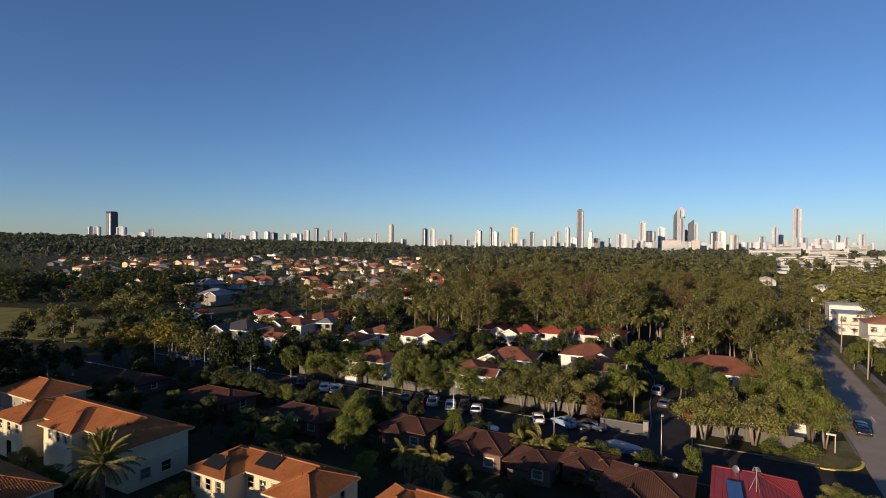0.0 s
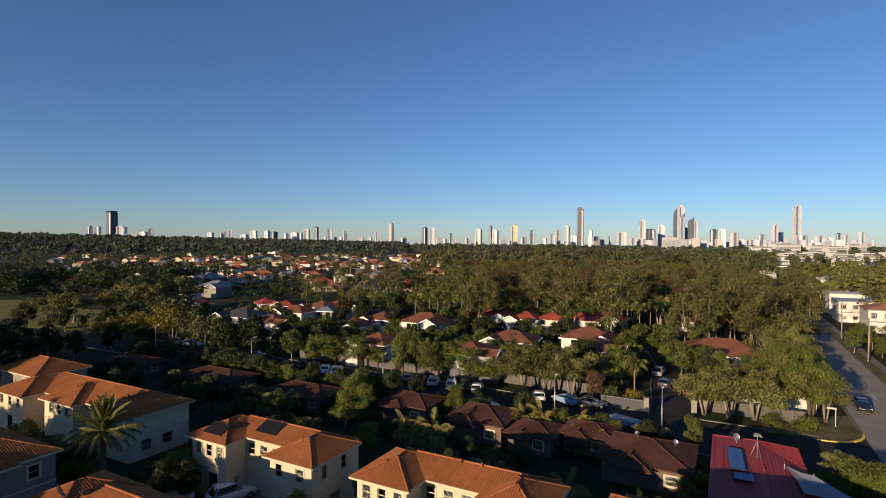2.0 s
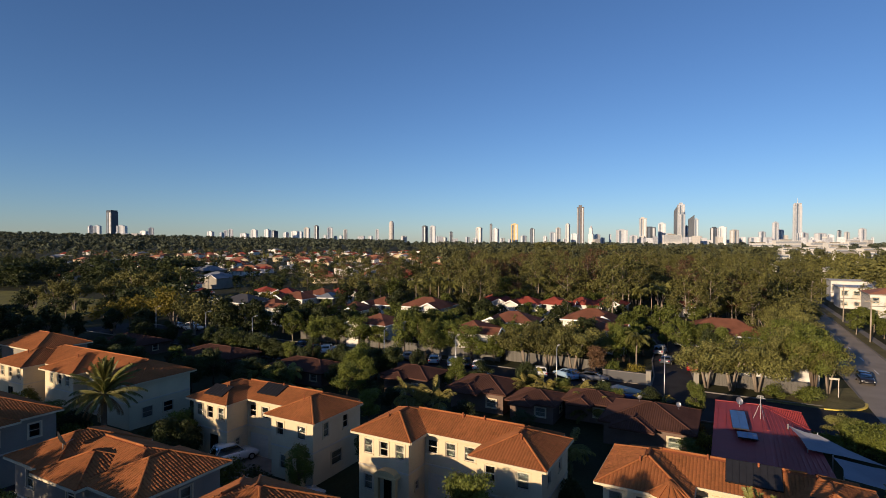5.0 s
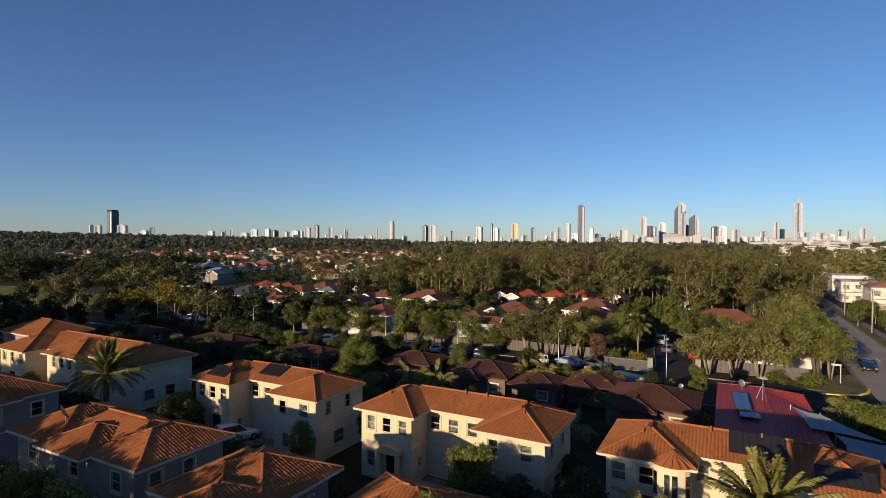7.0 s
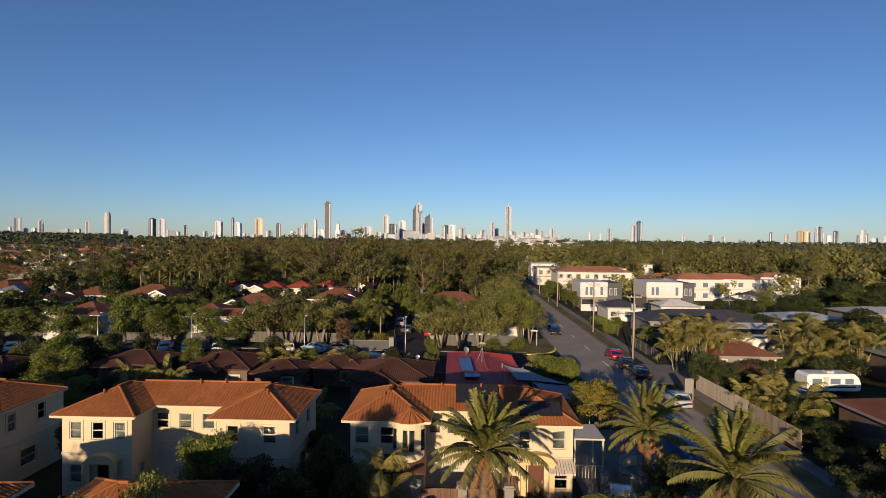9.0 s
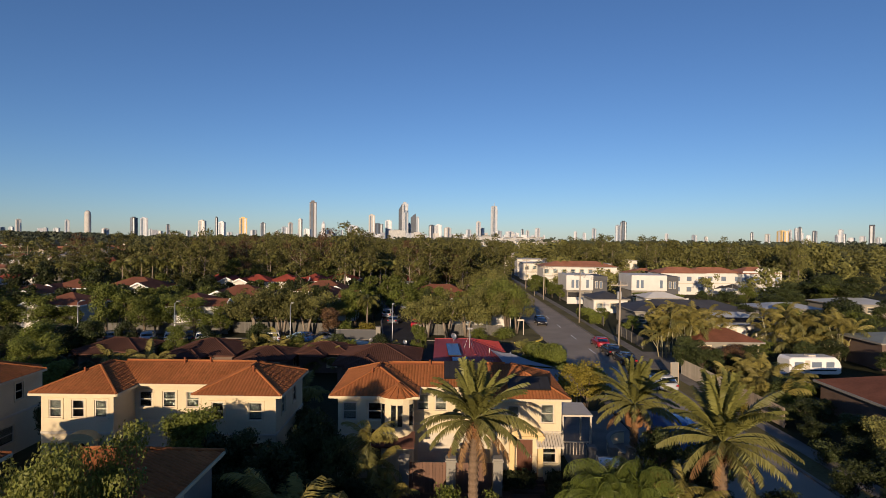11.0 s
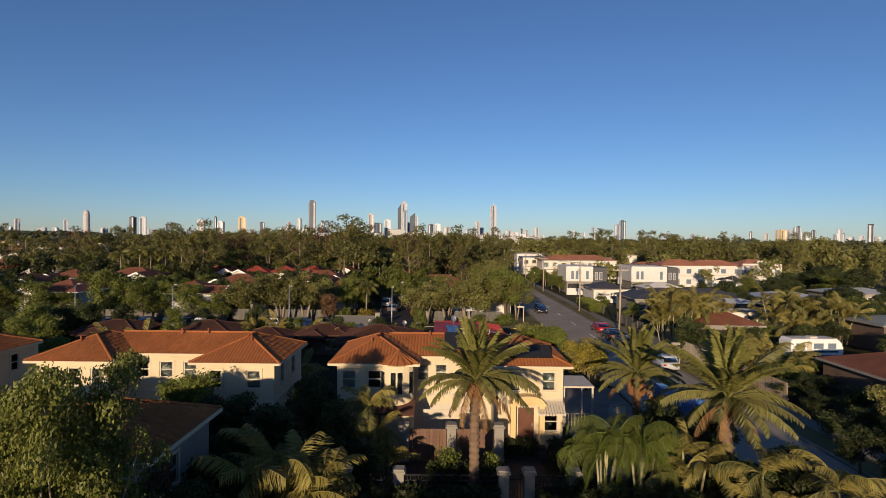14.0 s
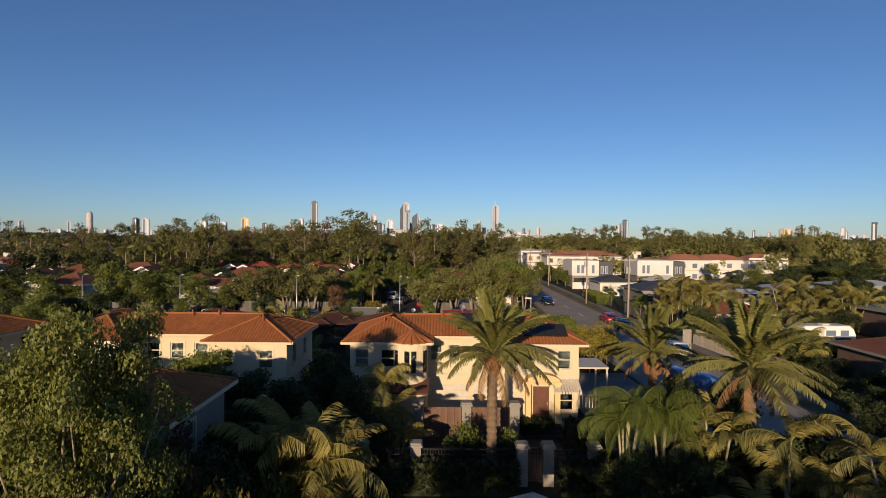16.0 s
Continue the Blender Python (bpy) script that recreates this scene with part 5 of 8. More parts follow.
tree('broad', LEAF_OLIVE, 62.4, 102.6, 9.6, 9.6)
tree('broad', LEAF_OLIVE, 58.5, 102.4, 8.6, 8.5)
tree('broad', LEAF_OLIVE, 81.7, 128.2, 6.7, 8.0)
tree('broad', LEAF_OLIVE, 88.4, 142.0, 8.9, 7.4)
tree('street', LEAF_GREEN, 41.0, 110.5, 7.9, 5.8)
tree('street', LEAF_GREEN, 39.3, 95.3, 7.4, 6.0)
tree('street', LEAF_GREEN, 50.6, 115.0, 7.2, 7.2)
tree('street', LEAF_GREEN, 49.2, 125.8, 7.3, 6.6)
tree('street', LEAF_GREEN, 43.0, 95.9, 6.5, 5.0)
tree('street', LEAF_GREEN, 38.2, 114.2, 7.2, 6.0)
tree('street', LEAF_GREEN, 32.3, 104.7, 7.2, 4.4)
tree('street', LEAF_GREEN, 28.3, 90.1, 6.6, 3.8)
tree('gum', LEAF_OLIVE, 59.3, 126.5, 10.6, 7.9)
tree('gum', LEAF_RUST, 65.6, 121.3, 12.0, 8.9)
tree('gum', LEAF_RUST, 64.7, 126.9, 13.3, 8.0)
tree('gum', LEAF_OLIVE, 71.5, 127.4, 14.6, 9.3)
tree('gum', LEAF_OLIVE, 85.3, 141.7, 14.8, 8.9)
tree('street', LEAF_DARK, -86.7, 102.0, 8.0, 10.0)
tree('street', LEAF_DARK, -79.5, 100.7, 7.9, 8.8)
tree('street', LEAF_DARK, -85.8, 97.0, 8.5, 8.5)
tree('street', LEAF_DARK, -76.9, 104.0, 6.2, 7.9)
tree('street', LEAF_DARK, -76.6, 93.7, 7.2, 9.2)
tree('street', LEAF_DARK, -73.8, 111.5, 6.0, 7.2)
tree('street', LEAF_DARK, -65.8, 109.5, 6.5, 7.1)
tree('broad', LEAF_OLIVE, -115.9, 149.0, 10.0, 17.8)
tree('broad', LEAF_OLIVE, -111.8, 151.3, 9.9, 14.8)
tree('broad', LEAF_OLIVE, -126.6, 155.0, 7.6, 10.1)
tree('broad', LEAF_OLIVE, -106.4, 167.9, 12.7, 18.1)
tree('broad', LEAF_OLIVE, -99.4, 168.5, 11.8, 14.5)
tree('broad', LEAF_OLIVE, -108.9, 161.9, 8.8, 8.8)
tree('broad', LEAF_YELLOW, -77.9, 116.7, 7.6, 8.8)
tree('broad', LEAF_YELLOW, -73.5, 117.0, 8.6, 7.6)
tree('broad', LEAF_YELLOW, -64.3, 117.7, 10.7, 7.6)
tree('broad', LEAF_YELLOW, -53.0, 146.9, 7.4, 6.3)
tree('broad', LEAF_YELLOW, -58.6, 142.2, 6.9, 7.6)
tree('broad', LEAF_OLIVE, -57.2, 112.7, 9.1, 8.5)
tree('broad', LEAF_OLIVE, -51.9, 110.5, 8.9, 7.1)
tree('street', LEAF_DARK, -46.3, 104.7, 9.4, 7.9)
tree('street', LEAF_DARK, -41.5, 104.1, 9.0, 5.6)
tree('street', LEAF_DARK, -27.3, 149.0, 9.5, 7.9)
tree('street', LEAF_DARK, -15.9, 134.0, 8.6, 7.1)
tree('street', LEAF_DARK, -32.0, 148.7, 8.7, 6.3)
tree('street', LEAF_GREEN, -44.0, 81.4, 4.0, 3.2)
tree('street', LEAF_GREEN, -14.5, 67.4, 5.1, 4.3)
tree('street', LEAF_GREEN, -12.4, 67.6, 4.3, 2.9)
tree('street', LEAF_GREEN, -22.9, 69.8, 3.4, 2.7)
tree('street', LEAF_GREEN, -12.1, 83.3, 3.1, 4.4)
tree('street', LEAF_GREEN, -39.9, 92.5, 4.5, 5.0)
tree('street', LEAF_DARK, 4.8, 117.0, 8.1, 6.2)
tree('street', LEAF_GREEN, -1.4, 116.6, 6.2, 6.2)
tree('street', LEAF_DARK, -5.4, 121.9, 5.2, 5.2)
tree('street', LEAF_DARK, 2.6, 135.4, 8.6, 5.7)
tree('street', LEAF_GREEN, -32.3, 120.0, 6.4, 5.1)
tree('street', LEAF_GREEN, -14.4, 121.2, 6.5, 5.8)
tree('gum', LEAF_OLIVE, 4.6, 132.7, 17.2)
tree('gum', LEAF_OLIVE, 1.7, 131.8, 15.3)
tree('gum', LEAF_OLIVE, 25.6, 127.9, 16.6)
tree('gum', LEAF_OLIVE, 33.1, 116.4, 18.1)
tree('gum', LEAF_OLIVE, 54.0, 117.3, 16.8)
tree('gum', LEAF_OLIVE, 48.8, 116.5, 15.1)
tree('gum', LEAF_OLIVE, 65.5, 119.4, 16.9)
tree('gum', LEAF_OLIVE, 153.8, 165.1, 18.7)
tree('gum', LEAF_OLIVE, 153.2, 159.8, 17.0)
tree('gum', LEAF_OLIVE, 173.5, 161.0, 19.2)
tree('gum', LEAF_OLIVE, 218.5, 161.1, 17.3)
tree('gum', LEAF_OLIVE, 208.3, 160.5, 15.4)
tree('gum', LEAF_OLIVE, -47.3, 214.0, 16.8)
tree('gum', LEAF_OLIVE, -39.5, 215.7, 14.8)
tree('gum', LEAF_OLIVE, -29.3, 194.0, 13.6)
tree('gum', LEAF_OLIVE, 20.8, 147.0, 14.6)
tree('gum', LEAF_OLIVE, 93.2, 144.7, 14.7)
tree('gum', LEAF_OLIVE, 166.4, 209.0, 15.3)
tree('gum', LEAF_OLIVE, 254.0, 165.8, 15.4)
tree('gum', LEAF_OLIVE, 253.0, 132.8, 14.8)
tree('gum', LEAF_OLIVE, 250.4, 145.3, 13.8)
tree('gum', LEAF_OLIVE, 43.1, 143.6, 20.0)
tree('gum', LEAF_OLIVE, 46.0, 147.0, 18.6)
tree('gum', LEAF_RUST, 37.5, 160.7, 19.0)
tree('broad', LEAF_OLIVE, 77.6, 473.7, 24.0)
tree('street', LEAF_GREEN, 87.4, 120.4, 5.9, 7.7)
tree('street', LEAF_GREEN, 69.9, 75.5, 3.1, 3.1)
tree('street', LEAF_GREEN, 97.8, 91.8, 3.7, 5.3)
tree('street', LEAF_DARK, 134.8, 73.9, 7.9, 10.5)
tree('street', LEAF_DARK, 131.1, 66.3, 7.4, 8.6)
tree('street', LEAF_DARK, 111.6, 69.8, 4.7, 7.0)
tree('street', LEAF_DARK, 120.3, 70.4, 4.9, 7.3)
tree('street', LEAF_DARK, 90.4, 61.4, 4.5, 4.0)
tree('street', LEAF_DARK, 103.1, 50.9, 4.8, 5.7)
tree('street', LEAF_DARK, 191.4, 108.4, 7.6, 11.4)
tree('street', LEAF_DARK, 180.8, 94.4, 6.9, 10.3)
tree('street', LEAF_DARK, 172.1, 82.8, 6.3, 9.4)
tree('street', LEAF_DARK, 52.3, 43.0, 4.6, 3.2)
tree('street', LEAF_DARK, 52.2, 40.7, 3.8, 3.1)
tree('street', LEAF_DARK, 49.9, 30.2, 3.1, 3.1)
tree('street', LEAF_DARK, 56.9, 38.7, 2.5, 3.8)
tree('street', LEAF_RUST, 55.4, 41.7, 3.3, 4.5)
tree('street', LEAF_GREEN, 38.7, 54.6, 2.9, 3.1)
tree('street', LEAF_GREEN, 39.4, 52.1, 2.5, 2.7)
tree('street', LEAF_GREEN, 34.4, 41.1, 3.7, 4.1)
tree('street', LEAF_GREEN, 35.6, 39.7, 3.3, 2.7)


# ---- the gum forest behind the cross street ----
rng = np.random.default_rng(5)
clear = []
for o in scene.objects:
    if o.type == "EMPTY" and o.get("category") == "house":
        clear.append((o.matrix_world.translation.x, o.matrix_world.translation.y))
clear = np.array(clear)
placed, joined = [], []
tries = 0
while len(placed) < 430 and tries < 9000:
    tries += 1
    u, v = rng.uniform(-125, 11), rng.uniform(118, 340)
    if -16 < u < 0 and v < 140:
        continue
    p = at(u, v).translation
    if p.x < 2 and rng.random() < 0.75:
        continue
    if p.y < 150 and p.x < 60:
        continue
    if np.min(np.hypot(clear[:, 0] - p.x, clear[:, 1] - p.y)) < 8.0:
        continue
    if placed and min((p.x - q[0]) ** 2 + (p.y - q[1]) ** 2 for q in placed) < 27:
        continue
    placed.append((p.x, p.y))
    h = rng.uniform(8.5, 17.0)
    kind, leaf = ("gum", LEAF_RUST if rng.random() < 0.16 else LEAF_OLIVE) if rng.random() < 0.55 else ("broad", LEAF_GREEN if rng.random() < 0.4 else LEAF_OLIVE)
    if kind == "broad":
        h *= 0.68
    if v < 152:
        tree(kind, leaf, p.x, p.y, h)
    else:
        joined.append((kind, leaf, p.x, p.y, h))


def join_trees(name, spots, label, share_kept=0.5):
    """Trees past counting, from the same stock, joined into one mesh with their trunks."""
    rng = np.random.default_rng(9)
    vs, fs, ms, n = [], [], [], 0
    leaves = list({s[1].name: s[1] for s in spots}.values())
    for kind, leaf, x, y, h in spots:
        trunk, crown, word, category = TREES[(kind, leaf.name)][rng.integers(len(TREES[(kind, leaf.name)]))]
        base = {"gum": 17.6, "broad": 7.8, "street": 6.9, "bush": 1.8}[kind]
        a, s = rng.uniform(0, math.tau), h / base
        for me, share, slot in ((crown, share_kept, 0), (trunk, 1.0, 1)):
            co = np.empty(len(me.vertices) * 3, np.float32)
            me.vertices.foreach_get("co", co)
            co = co.reshape(-1, 3) * s
            if slot == 0:
                co = co.reshape(-1, 3, 3)
                keep = min(1.0, share * 3600 / len(co))
                co = co[rng.random(len(co)) < keep]
                mid = co.mean(1, keepdims=True)
                co = (mid + (co - mid) * min(1.7, keep ** -0.5)).reshape(-1, 3)
                f = np.arange(len(co)).reshape(-1, 3)
            else:
                quads = np.array([tuple(q.vertices) for q in me.polygons if len(q.vertices) == 4])
                f = np.concatenate([quads[:, :3], quads[:, [0, 2, 3]]])
            c, d = math.cos(a), math.sin(a)
            vs.append(np.stack([x + co[:, 0] * c - co[:, 1] * d, y + co[:, 0] * d + co[:, 1] * c, co[:, 2]], 1))
            fs.append(f + n)
            ms.append(np.full(len(f), leaves.index(leaf) if slot == 0 else len(leaves), np.int32))
            n += len(co)
    me = fast_mesh(name, np.concatenate(vs), np.concatenate(fs), [*leaves, BARK_PALE])
    me.polygons.foreach_set("material_index", np.concatenate(ms))
    return tagged(new(name, me), label, "trees", "", "stuff")


join_trees("gum_forest", joined, "dense olive gum forest with pale trunks", 0.65)


def rise_height(x, y):
    """Height of the low rise on the horizon, zero elsewhere."""
    d, a = math.hypot(x, y), math.degrees(math.atan2(x, y))
    e, j = (a + 52) / 50.4, (d - 2500) / 330
    if not (0 <= e <= 1 and 0 <= j <= 5):
        return 0.0
    return max(0.0, -2 + 44 * math.sin(math.pi * min(1.0, j / 3.2) / 2) * max(0.0, 1 - e ** 2.2) * (0.85 + 0.15 * math.sin(5 * e + 1)))


def woods(name, spots, leaves, size, label, leaf):
    """Joined far trees: spots of (x, y, height, width)."""
    rng = np.random.default_rng(len(spots))
    stock = []
    for k in range(6):
        lobes = []
        for i in range(7):
            a, o = rng.uniform(0, math.tau), rng.uniform(0, 0.33)
            lobes.append((o * math.cos(a), o * math.sin(a), rng.uniform(0.45, 0.86), rng.uniform(0.14, 0.25), rng.uniform(0.12, 0.2)))
        lobes.append((0, 0, 0.3, 0.2, 0.3))
        stock.append(leaf_cloud(rng, lobes, leaves, size, 3))
    vs, fs, n = [], [], 0
    for i, (x, y, h, w) in enumerate(spots):
        v, f = stock[i % 6]
        a = rng.uniform(0, math.tau)
        c, s = math.cos(a), math.sin(a)
        vs.append(np.stack([x + w * (v[:, 0] * c - v[:, 1] * s), y + w * (v[:, 0] * s + v[:, 1] * c), h * v[:, 2] + rise_height(x, y)], 1))
        fs.append(f + n)
        n += len(v)
    ob = new(name, fast_mesh(name, np.concatenate(vs), np.concatenate(fs), leaf))
    return tagged(ob, label, "trees", "", "stuff")


def scatter(count, d0, d1, a0, a1, h0, h1, gap=0.0, seed=0, keep=None):
    """Spots over a sector of the plain: distance, and bearing from straight ahead in degrees."""
    rng = np.random.default_rng(seed)
    out = []
    while len(out) < count:
        d = math.sqrt(rng.uniform(d0 ** 2, d1 ** 2))
        a = radians(rng.uniform(a0, a1))
        x, y = d * math.sin(a), d * math.cos(a)
        u, v = uv_of(x, y)
        if ROAD_L - 3 < u < ROAD_R + 3 and v < 420:
            continue
        if len(clear) and np.min(np.hypot(clear[:, 0] - x, clear[:, 1] - y)) < gap:
            continue
        if keep and not keep(x, y, u, v):
            continue
        h = h0 + (h1 * 1.35 - h0) * rng.random() ** 2.2
        out.append((x, y, h, h * rng.uniform(0.85, 1.5)))
    return out


not_park = lambda x, y, u, v: not (-265 < x < -98 and 132 < y < 212)
woods("near_woods", scatter(330, 165, 420, -46, 2, 3.0, 6.0, 9.0, 1, not_park), 420, 0.046, "mixed suburban garden trees between roofs", LEAF_DARK)
woods("park_trees", scatter(330, 112, 430, -50, -27, 4.5, 9.5, 9.0, 31, lambda x, y, u, v: not_park(x, y, u, v) and v > 82), 420, 0.046, "dark trees crowding round the park", LEAF_DARK)
woods("garden_trees", scatter(160, 150, 330, 30, 72, 3.5, 8, 9, 2, lambda x, y, u, v: u > 34 and v > 120), 460, 0.046, "garden trees between white houses", LEAF_OLIVE)
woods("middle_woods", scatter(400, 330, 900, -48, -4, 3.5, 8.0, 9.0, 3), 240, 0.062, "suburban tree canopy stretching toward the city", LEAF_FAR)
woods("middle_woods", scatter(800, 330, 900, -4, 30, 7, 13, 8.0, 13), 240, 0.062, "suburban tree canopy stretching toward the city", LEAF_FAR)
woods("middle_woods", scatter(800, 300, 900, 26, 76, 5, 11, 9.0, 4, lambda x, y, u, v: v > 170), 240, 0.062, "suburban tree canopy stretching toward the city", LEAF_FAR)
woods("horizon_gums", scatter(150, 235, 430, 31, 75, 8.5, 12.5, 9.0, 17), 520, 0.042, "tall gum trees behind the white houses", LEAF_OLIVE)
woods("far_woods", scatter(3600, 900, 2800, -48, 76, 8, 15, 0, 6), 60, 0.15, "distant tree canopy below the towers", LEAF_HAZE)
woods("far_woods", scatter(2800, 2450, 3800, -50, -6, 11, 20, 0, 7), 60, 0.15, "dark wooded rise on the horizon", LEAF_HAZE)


# ---- a low wooded rise on the horizon ----
b = Build()
for i in range(24):
    for j in range(5):
        q = []
        for di, dj in ((0, 0), (1, 0), (1, 1), (0, 1)):
            a, d = radians(-52 + 2.1 * (i + di)), 2500 + 330 * (j + dj)
            e = (i + di) / 24
            q.append((d * math.sin(a), d * math.cos(a), -2 + 44 * math.sin(math.pi * min(1.0, (j + dj) / 3.2) / 2) * max(0.0, 1 - e ** 2.2) * (0.85 + 0.15 * math.sin(5 * e + 1))))
        b.face(*q)
# the rise wears the same haze-tinted colour
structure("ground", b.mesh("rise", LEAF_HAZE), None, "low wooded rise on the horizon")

# ---- unseen trees added behind the eye and far left, to cast long shadows over the gardens ----
for u, v, h in ((1, -6, 9.5), (-3, -5, 9.3), (-7, -4, 8.8), (-11, -4, 7.6), (-15, -4, 8.2), (-19, -5, 11.6), (-23, -5, 12.2), (-27, -6, 12.0), (-31, -6, 12.3), (-36, -7, 12), (-41, -8, 12.6), (-46, -9, 12.2), (-51, -10, 13.2), (-57, -10, 15.5), (-63, -11, 13.8), (-68, -12, 17.5), (-72.5, -12, 17.2), (-78, -12, 15.2), (-82, -12, 12.6), (-87, -12, 13.6), (-92, -12, 12.4), (-96, -12, 12.5), (5, -6, 9.3), (9, -6, 9.2), (12.4, -7, 9.8), (28, -7, 11), (32, -7, 11), (36, -8, 11), (41, -8, 11), (46, -8, 11), (52, -8, 11), (58, -8, 11), (-96, 24, 14), (-103, 26, 14.5), (-110, 25, 15), (-117, 27, 15), (-124, 26, 15), (-131, 28, 15), (-139, 28, 15), (-148, 30, 15.5)):
    tree_uv("street", LEAF_DARK, u, v, h, h * 0.75)
# the leafy tree beside the lane, and undergrowth below it
tree_uv("open", LEAF_NEAR, -10.9, 14.0, 10.4, 5.0, 1)
tree_uv("open", LEAF_NEAR, -12.9, 14.8, 9.8, 5.0, 0)
tree_uv("open", LEAF_NEAR, -10.2, 14.4, 10.2, 4.4, 1)
tree_uv("open", LEAF_NEAR, -14.6, 15.6, 8.4, 5.0, 1)
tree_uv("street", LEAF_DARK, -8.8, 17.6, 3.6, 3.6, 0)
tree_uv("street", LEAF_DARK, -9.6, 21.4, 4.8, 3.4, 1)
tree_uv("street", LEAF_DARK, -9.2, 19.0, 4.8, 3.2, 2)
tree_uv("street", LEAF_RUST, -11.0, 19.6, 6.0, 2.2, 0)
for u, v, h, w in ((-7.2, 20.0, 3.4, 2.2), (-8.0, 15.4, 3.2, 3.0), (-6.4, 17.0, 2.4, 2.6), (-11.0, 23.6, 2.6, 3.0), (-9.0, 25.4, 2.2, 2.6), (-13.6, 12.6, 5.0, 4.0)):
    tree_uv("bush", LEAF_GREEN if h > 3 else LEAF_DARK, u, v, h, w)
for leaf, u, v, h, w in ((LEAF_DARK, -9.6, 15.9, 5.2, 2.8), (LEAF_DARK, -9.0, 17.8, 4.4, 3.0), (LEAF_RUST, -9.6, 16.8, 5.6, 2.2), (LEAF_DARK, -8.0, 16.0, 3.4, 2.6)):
    tree_uv("street", leaf, u, v, h, w)
# a shrub given yellow leaves for the sunlight on it
tree_uv("bush", LEAF_YELLOW, -8.0, 17.0, 4.4, 2.2)
# garden planting round the townhouses
for u, v, h, w, kind, leaf in ((-38.5, 15.0, 5.6, 4.0, "street", LEAF_GREEN), (-36.0, 14.5, 6.2, 4.0, "street", LEAF_GREEN), (-33.2, 14.6, 6.4, 3.6, "street", LEAF_GREEN), (-30.4, 14.6, 6.2, 3.6, "street", LEAF_GREEN), (-28.8, 16.4, 5.2, 2.6, "street", LEAF_RUST),
                               (-15.4, 31.2, 5.2, 4.2, "street", LEAF_GREEN), (-9.3, 27.5, 5.0, 4.0, "street", LEAF_DARK), (-7.6, 25.4, 4.0, 3.2, "street", LEAF_DARK), (-10.2, 25.6, 4.4, 3.4, "street", LEAF_DARK), (-8.2, 30.0, 4.6, 3.0, "street", LEAF_DARK), (-11.8, 29.5, 4.8, 3.6, "street", LEAF_DARK), (-6.6, 28.0, 3.0, 2.4, "street", LEAF_DARK), (-12.6, 29.8, 3.0, 2.6, "street", LEAF_GREEN), (-44.2, 30.2, 4.6, 3.6, "street", LEAF_DARK),
                               (-29.8, 31.2, 4.6, 2.4, "street", LEAF_GREEN), (-33.6, 30.4, 2.2, 3.0, "bush", LEAF_DARK), (-62.0, 29.4, 3.8, 3.6, "street", LEAF_GREEN), (-57.0, 29.0, 2.4, 3.0, "bush", LEAF_GREEN), (-50.5, 31.5, 2.0, 3.0, "bush", LEAF_DARK),
                               (-47.4, 30.2, 2.2, 2.6, "bush", LEAF_DARK), (-26.0, 29.4, 2.0, 2.6, "bush", LEAF_DARK), (-23.6, 29.0, 1.6, 2.4, "bush", LEAF_DARK), (-9.4, 34.0, 3.4, 2.6, "street", LEAF_DARK), (-10.2, 38.0, 3.4, 2.6, "street", LEAF_DARK), (-28.4, 38.0, 4.0, 2.6, "street", LEAF_DARK),
                               (-28.2, 43.0, 3.4, 2.6, "street", LEAF_DARK), (-49.0, 42.0, 3.4, 3.6, "street", LEAF_DARK), (-51.5, 38.0, 2.6, 3.0, "bush", LEAF_DARK), (8.6, 31.0, 2.2, 2.2, "bush", LEAF_GREEN), (6.4, 30.6, 1.6, 2.0, "bush", LEAF_DARK), (11.5, 31.6, 2.4, 2.6, "bush", LEAF_GREEN),
                               (-68.0, 48.0, 4.0, 4.0, "street", LEAF_DARK), (-50.0, 48.5, 4.5, 4.0, "street", LEAF_GREEN), (-45.0, 48.0, 3.0, 3.0, "street", LEAF_DARK), (-35.0, 47.5, 4.4, 3.6, "street", LEAF_GREEN), (-24.8, 47.8, 3.2, 3.0, "street", LEAF_DARK), (-8.0, 47.0, 2.8, 3.0, "street", LEAF_DARK), (-2.0, 47.6, 2.6, 4.0, "street", LEAF_GREEN), (-3.2, 53.0, 2.6, 3.2, "street", LEAF_GREEN), (-2.6, 56.0, 2.4, 2.8, "bush", LEAF_YELLOW), (-3.4, 50.2, 2.4, 3.0, "bush", LEAF_GREEN),
                               (-3.6, 61.0, 2.0, 2.6, "bush", LEAF_GREEN), (-24.0, 64.0, 2.4, 2.6, "bush", LEAF_GREEN), (-36.0, 64.0, 2.2, 3.0, "bush", LEAF_DARK), (-52.0, 64.0, 4.2, 3.6, "street", LEAF_DARK), (-58.0, 62.0, 3.6, 3.6, "street", LEAF_DARK), (-90.0, 46.0, 5.0, 5.0, "street", LEAF_DARK), (-98.0, 62.0, 5.0, 5.0, "street", LEAF_DARK), (-88.0, 64.0, 4.0, 4.0, "street", LEAF_DARK),
                               (9.0, 82.0, 2.0, 4.0, "bush", LEAF_GREEN), (5.0, 82.0, 1.8, 3.4, "bush", LEAF_GREEN), (-16.0, 82.5, 2.6, 3.0, "bush", LEAF_GREEN), (-12.6, 82.4, 2.4, 3.0, "bush", LEAF_YELLOW)):
    tree_uv(kind, leaf, u, v, h, w)
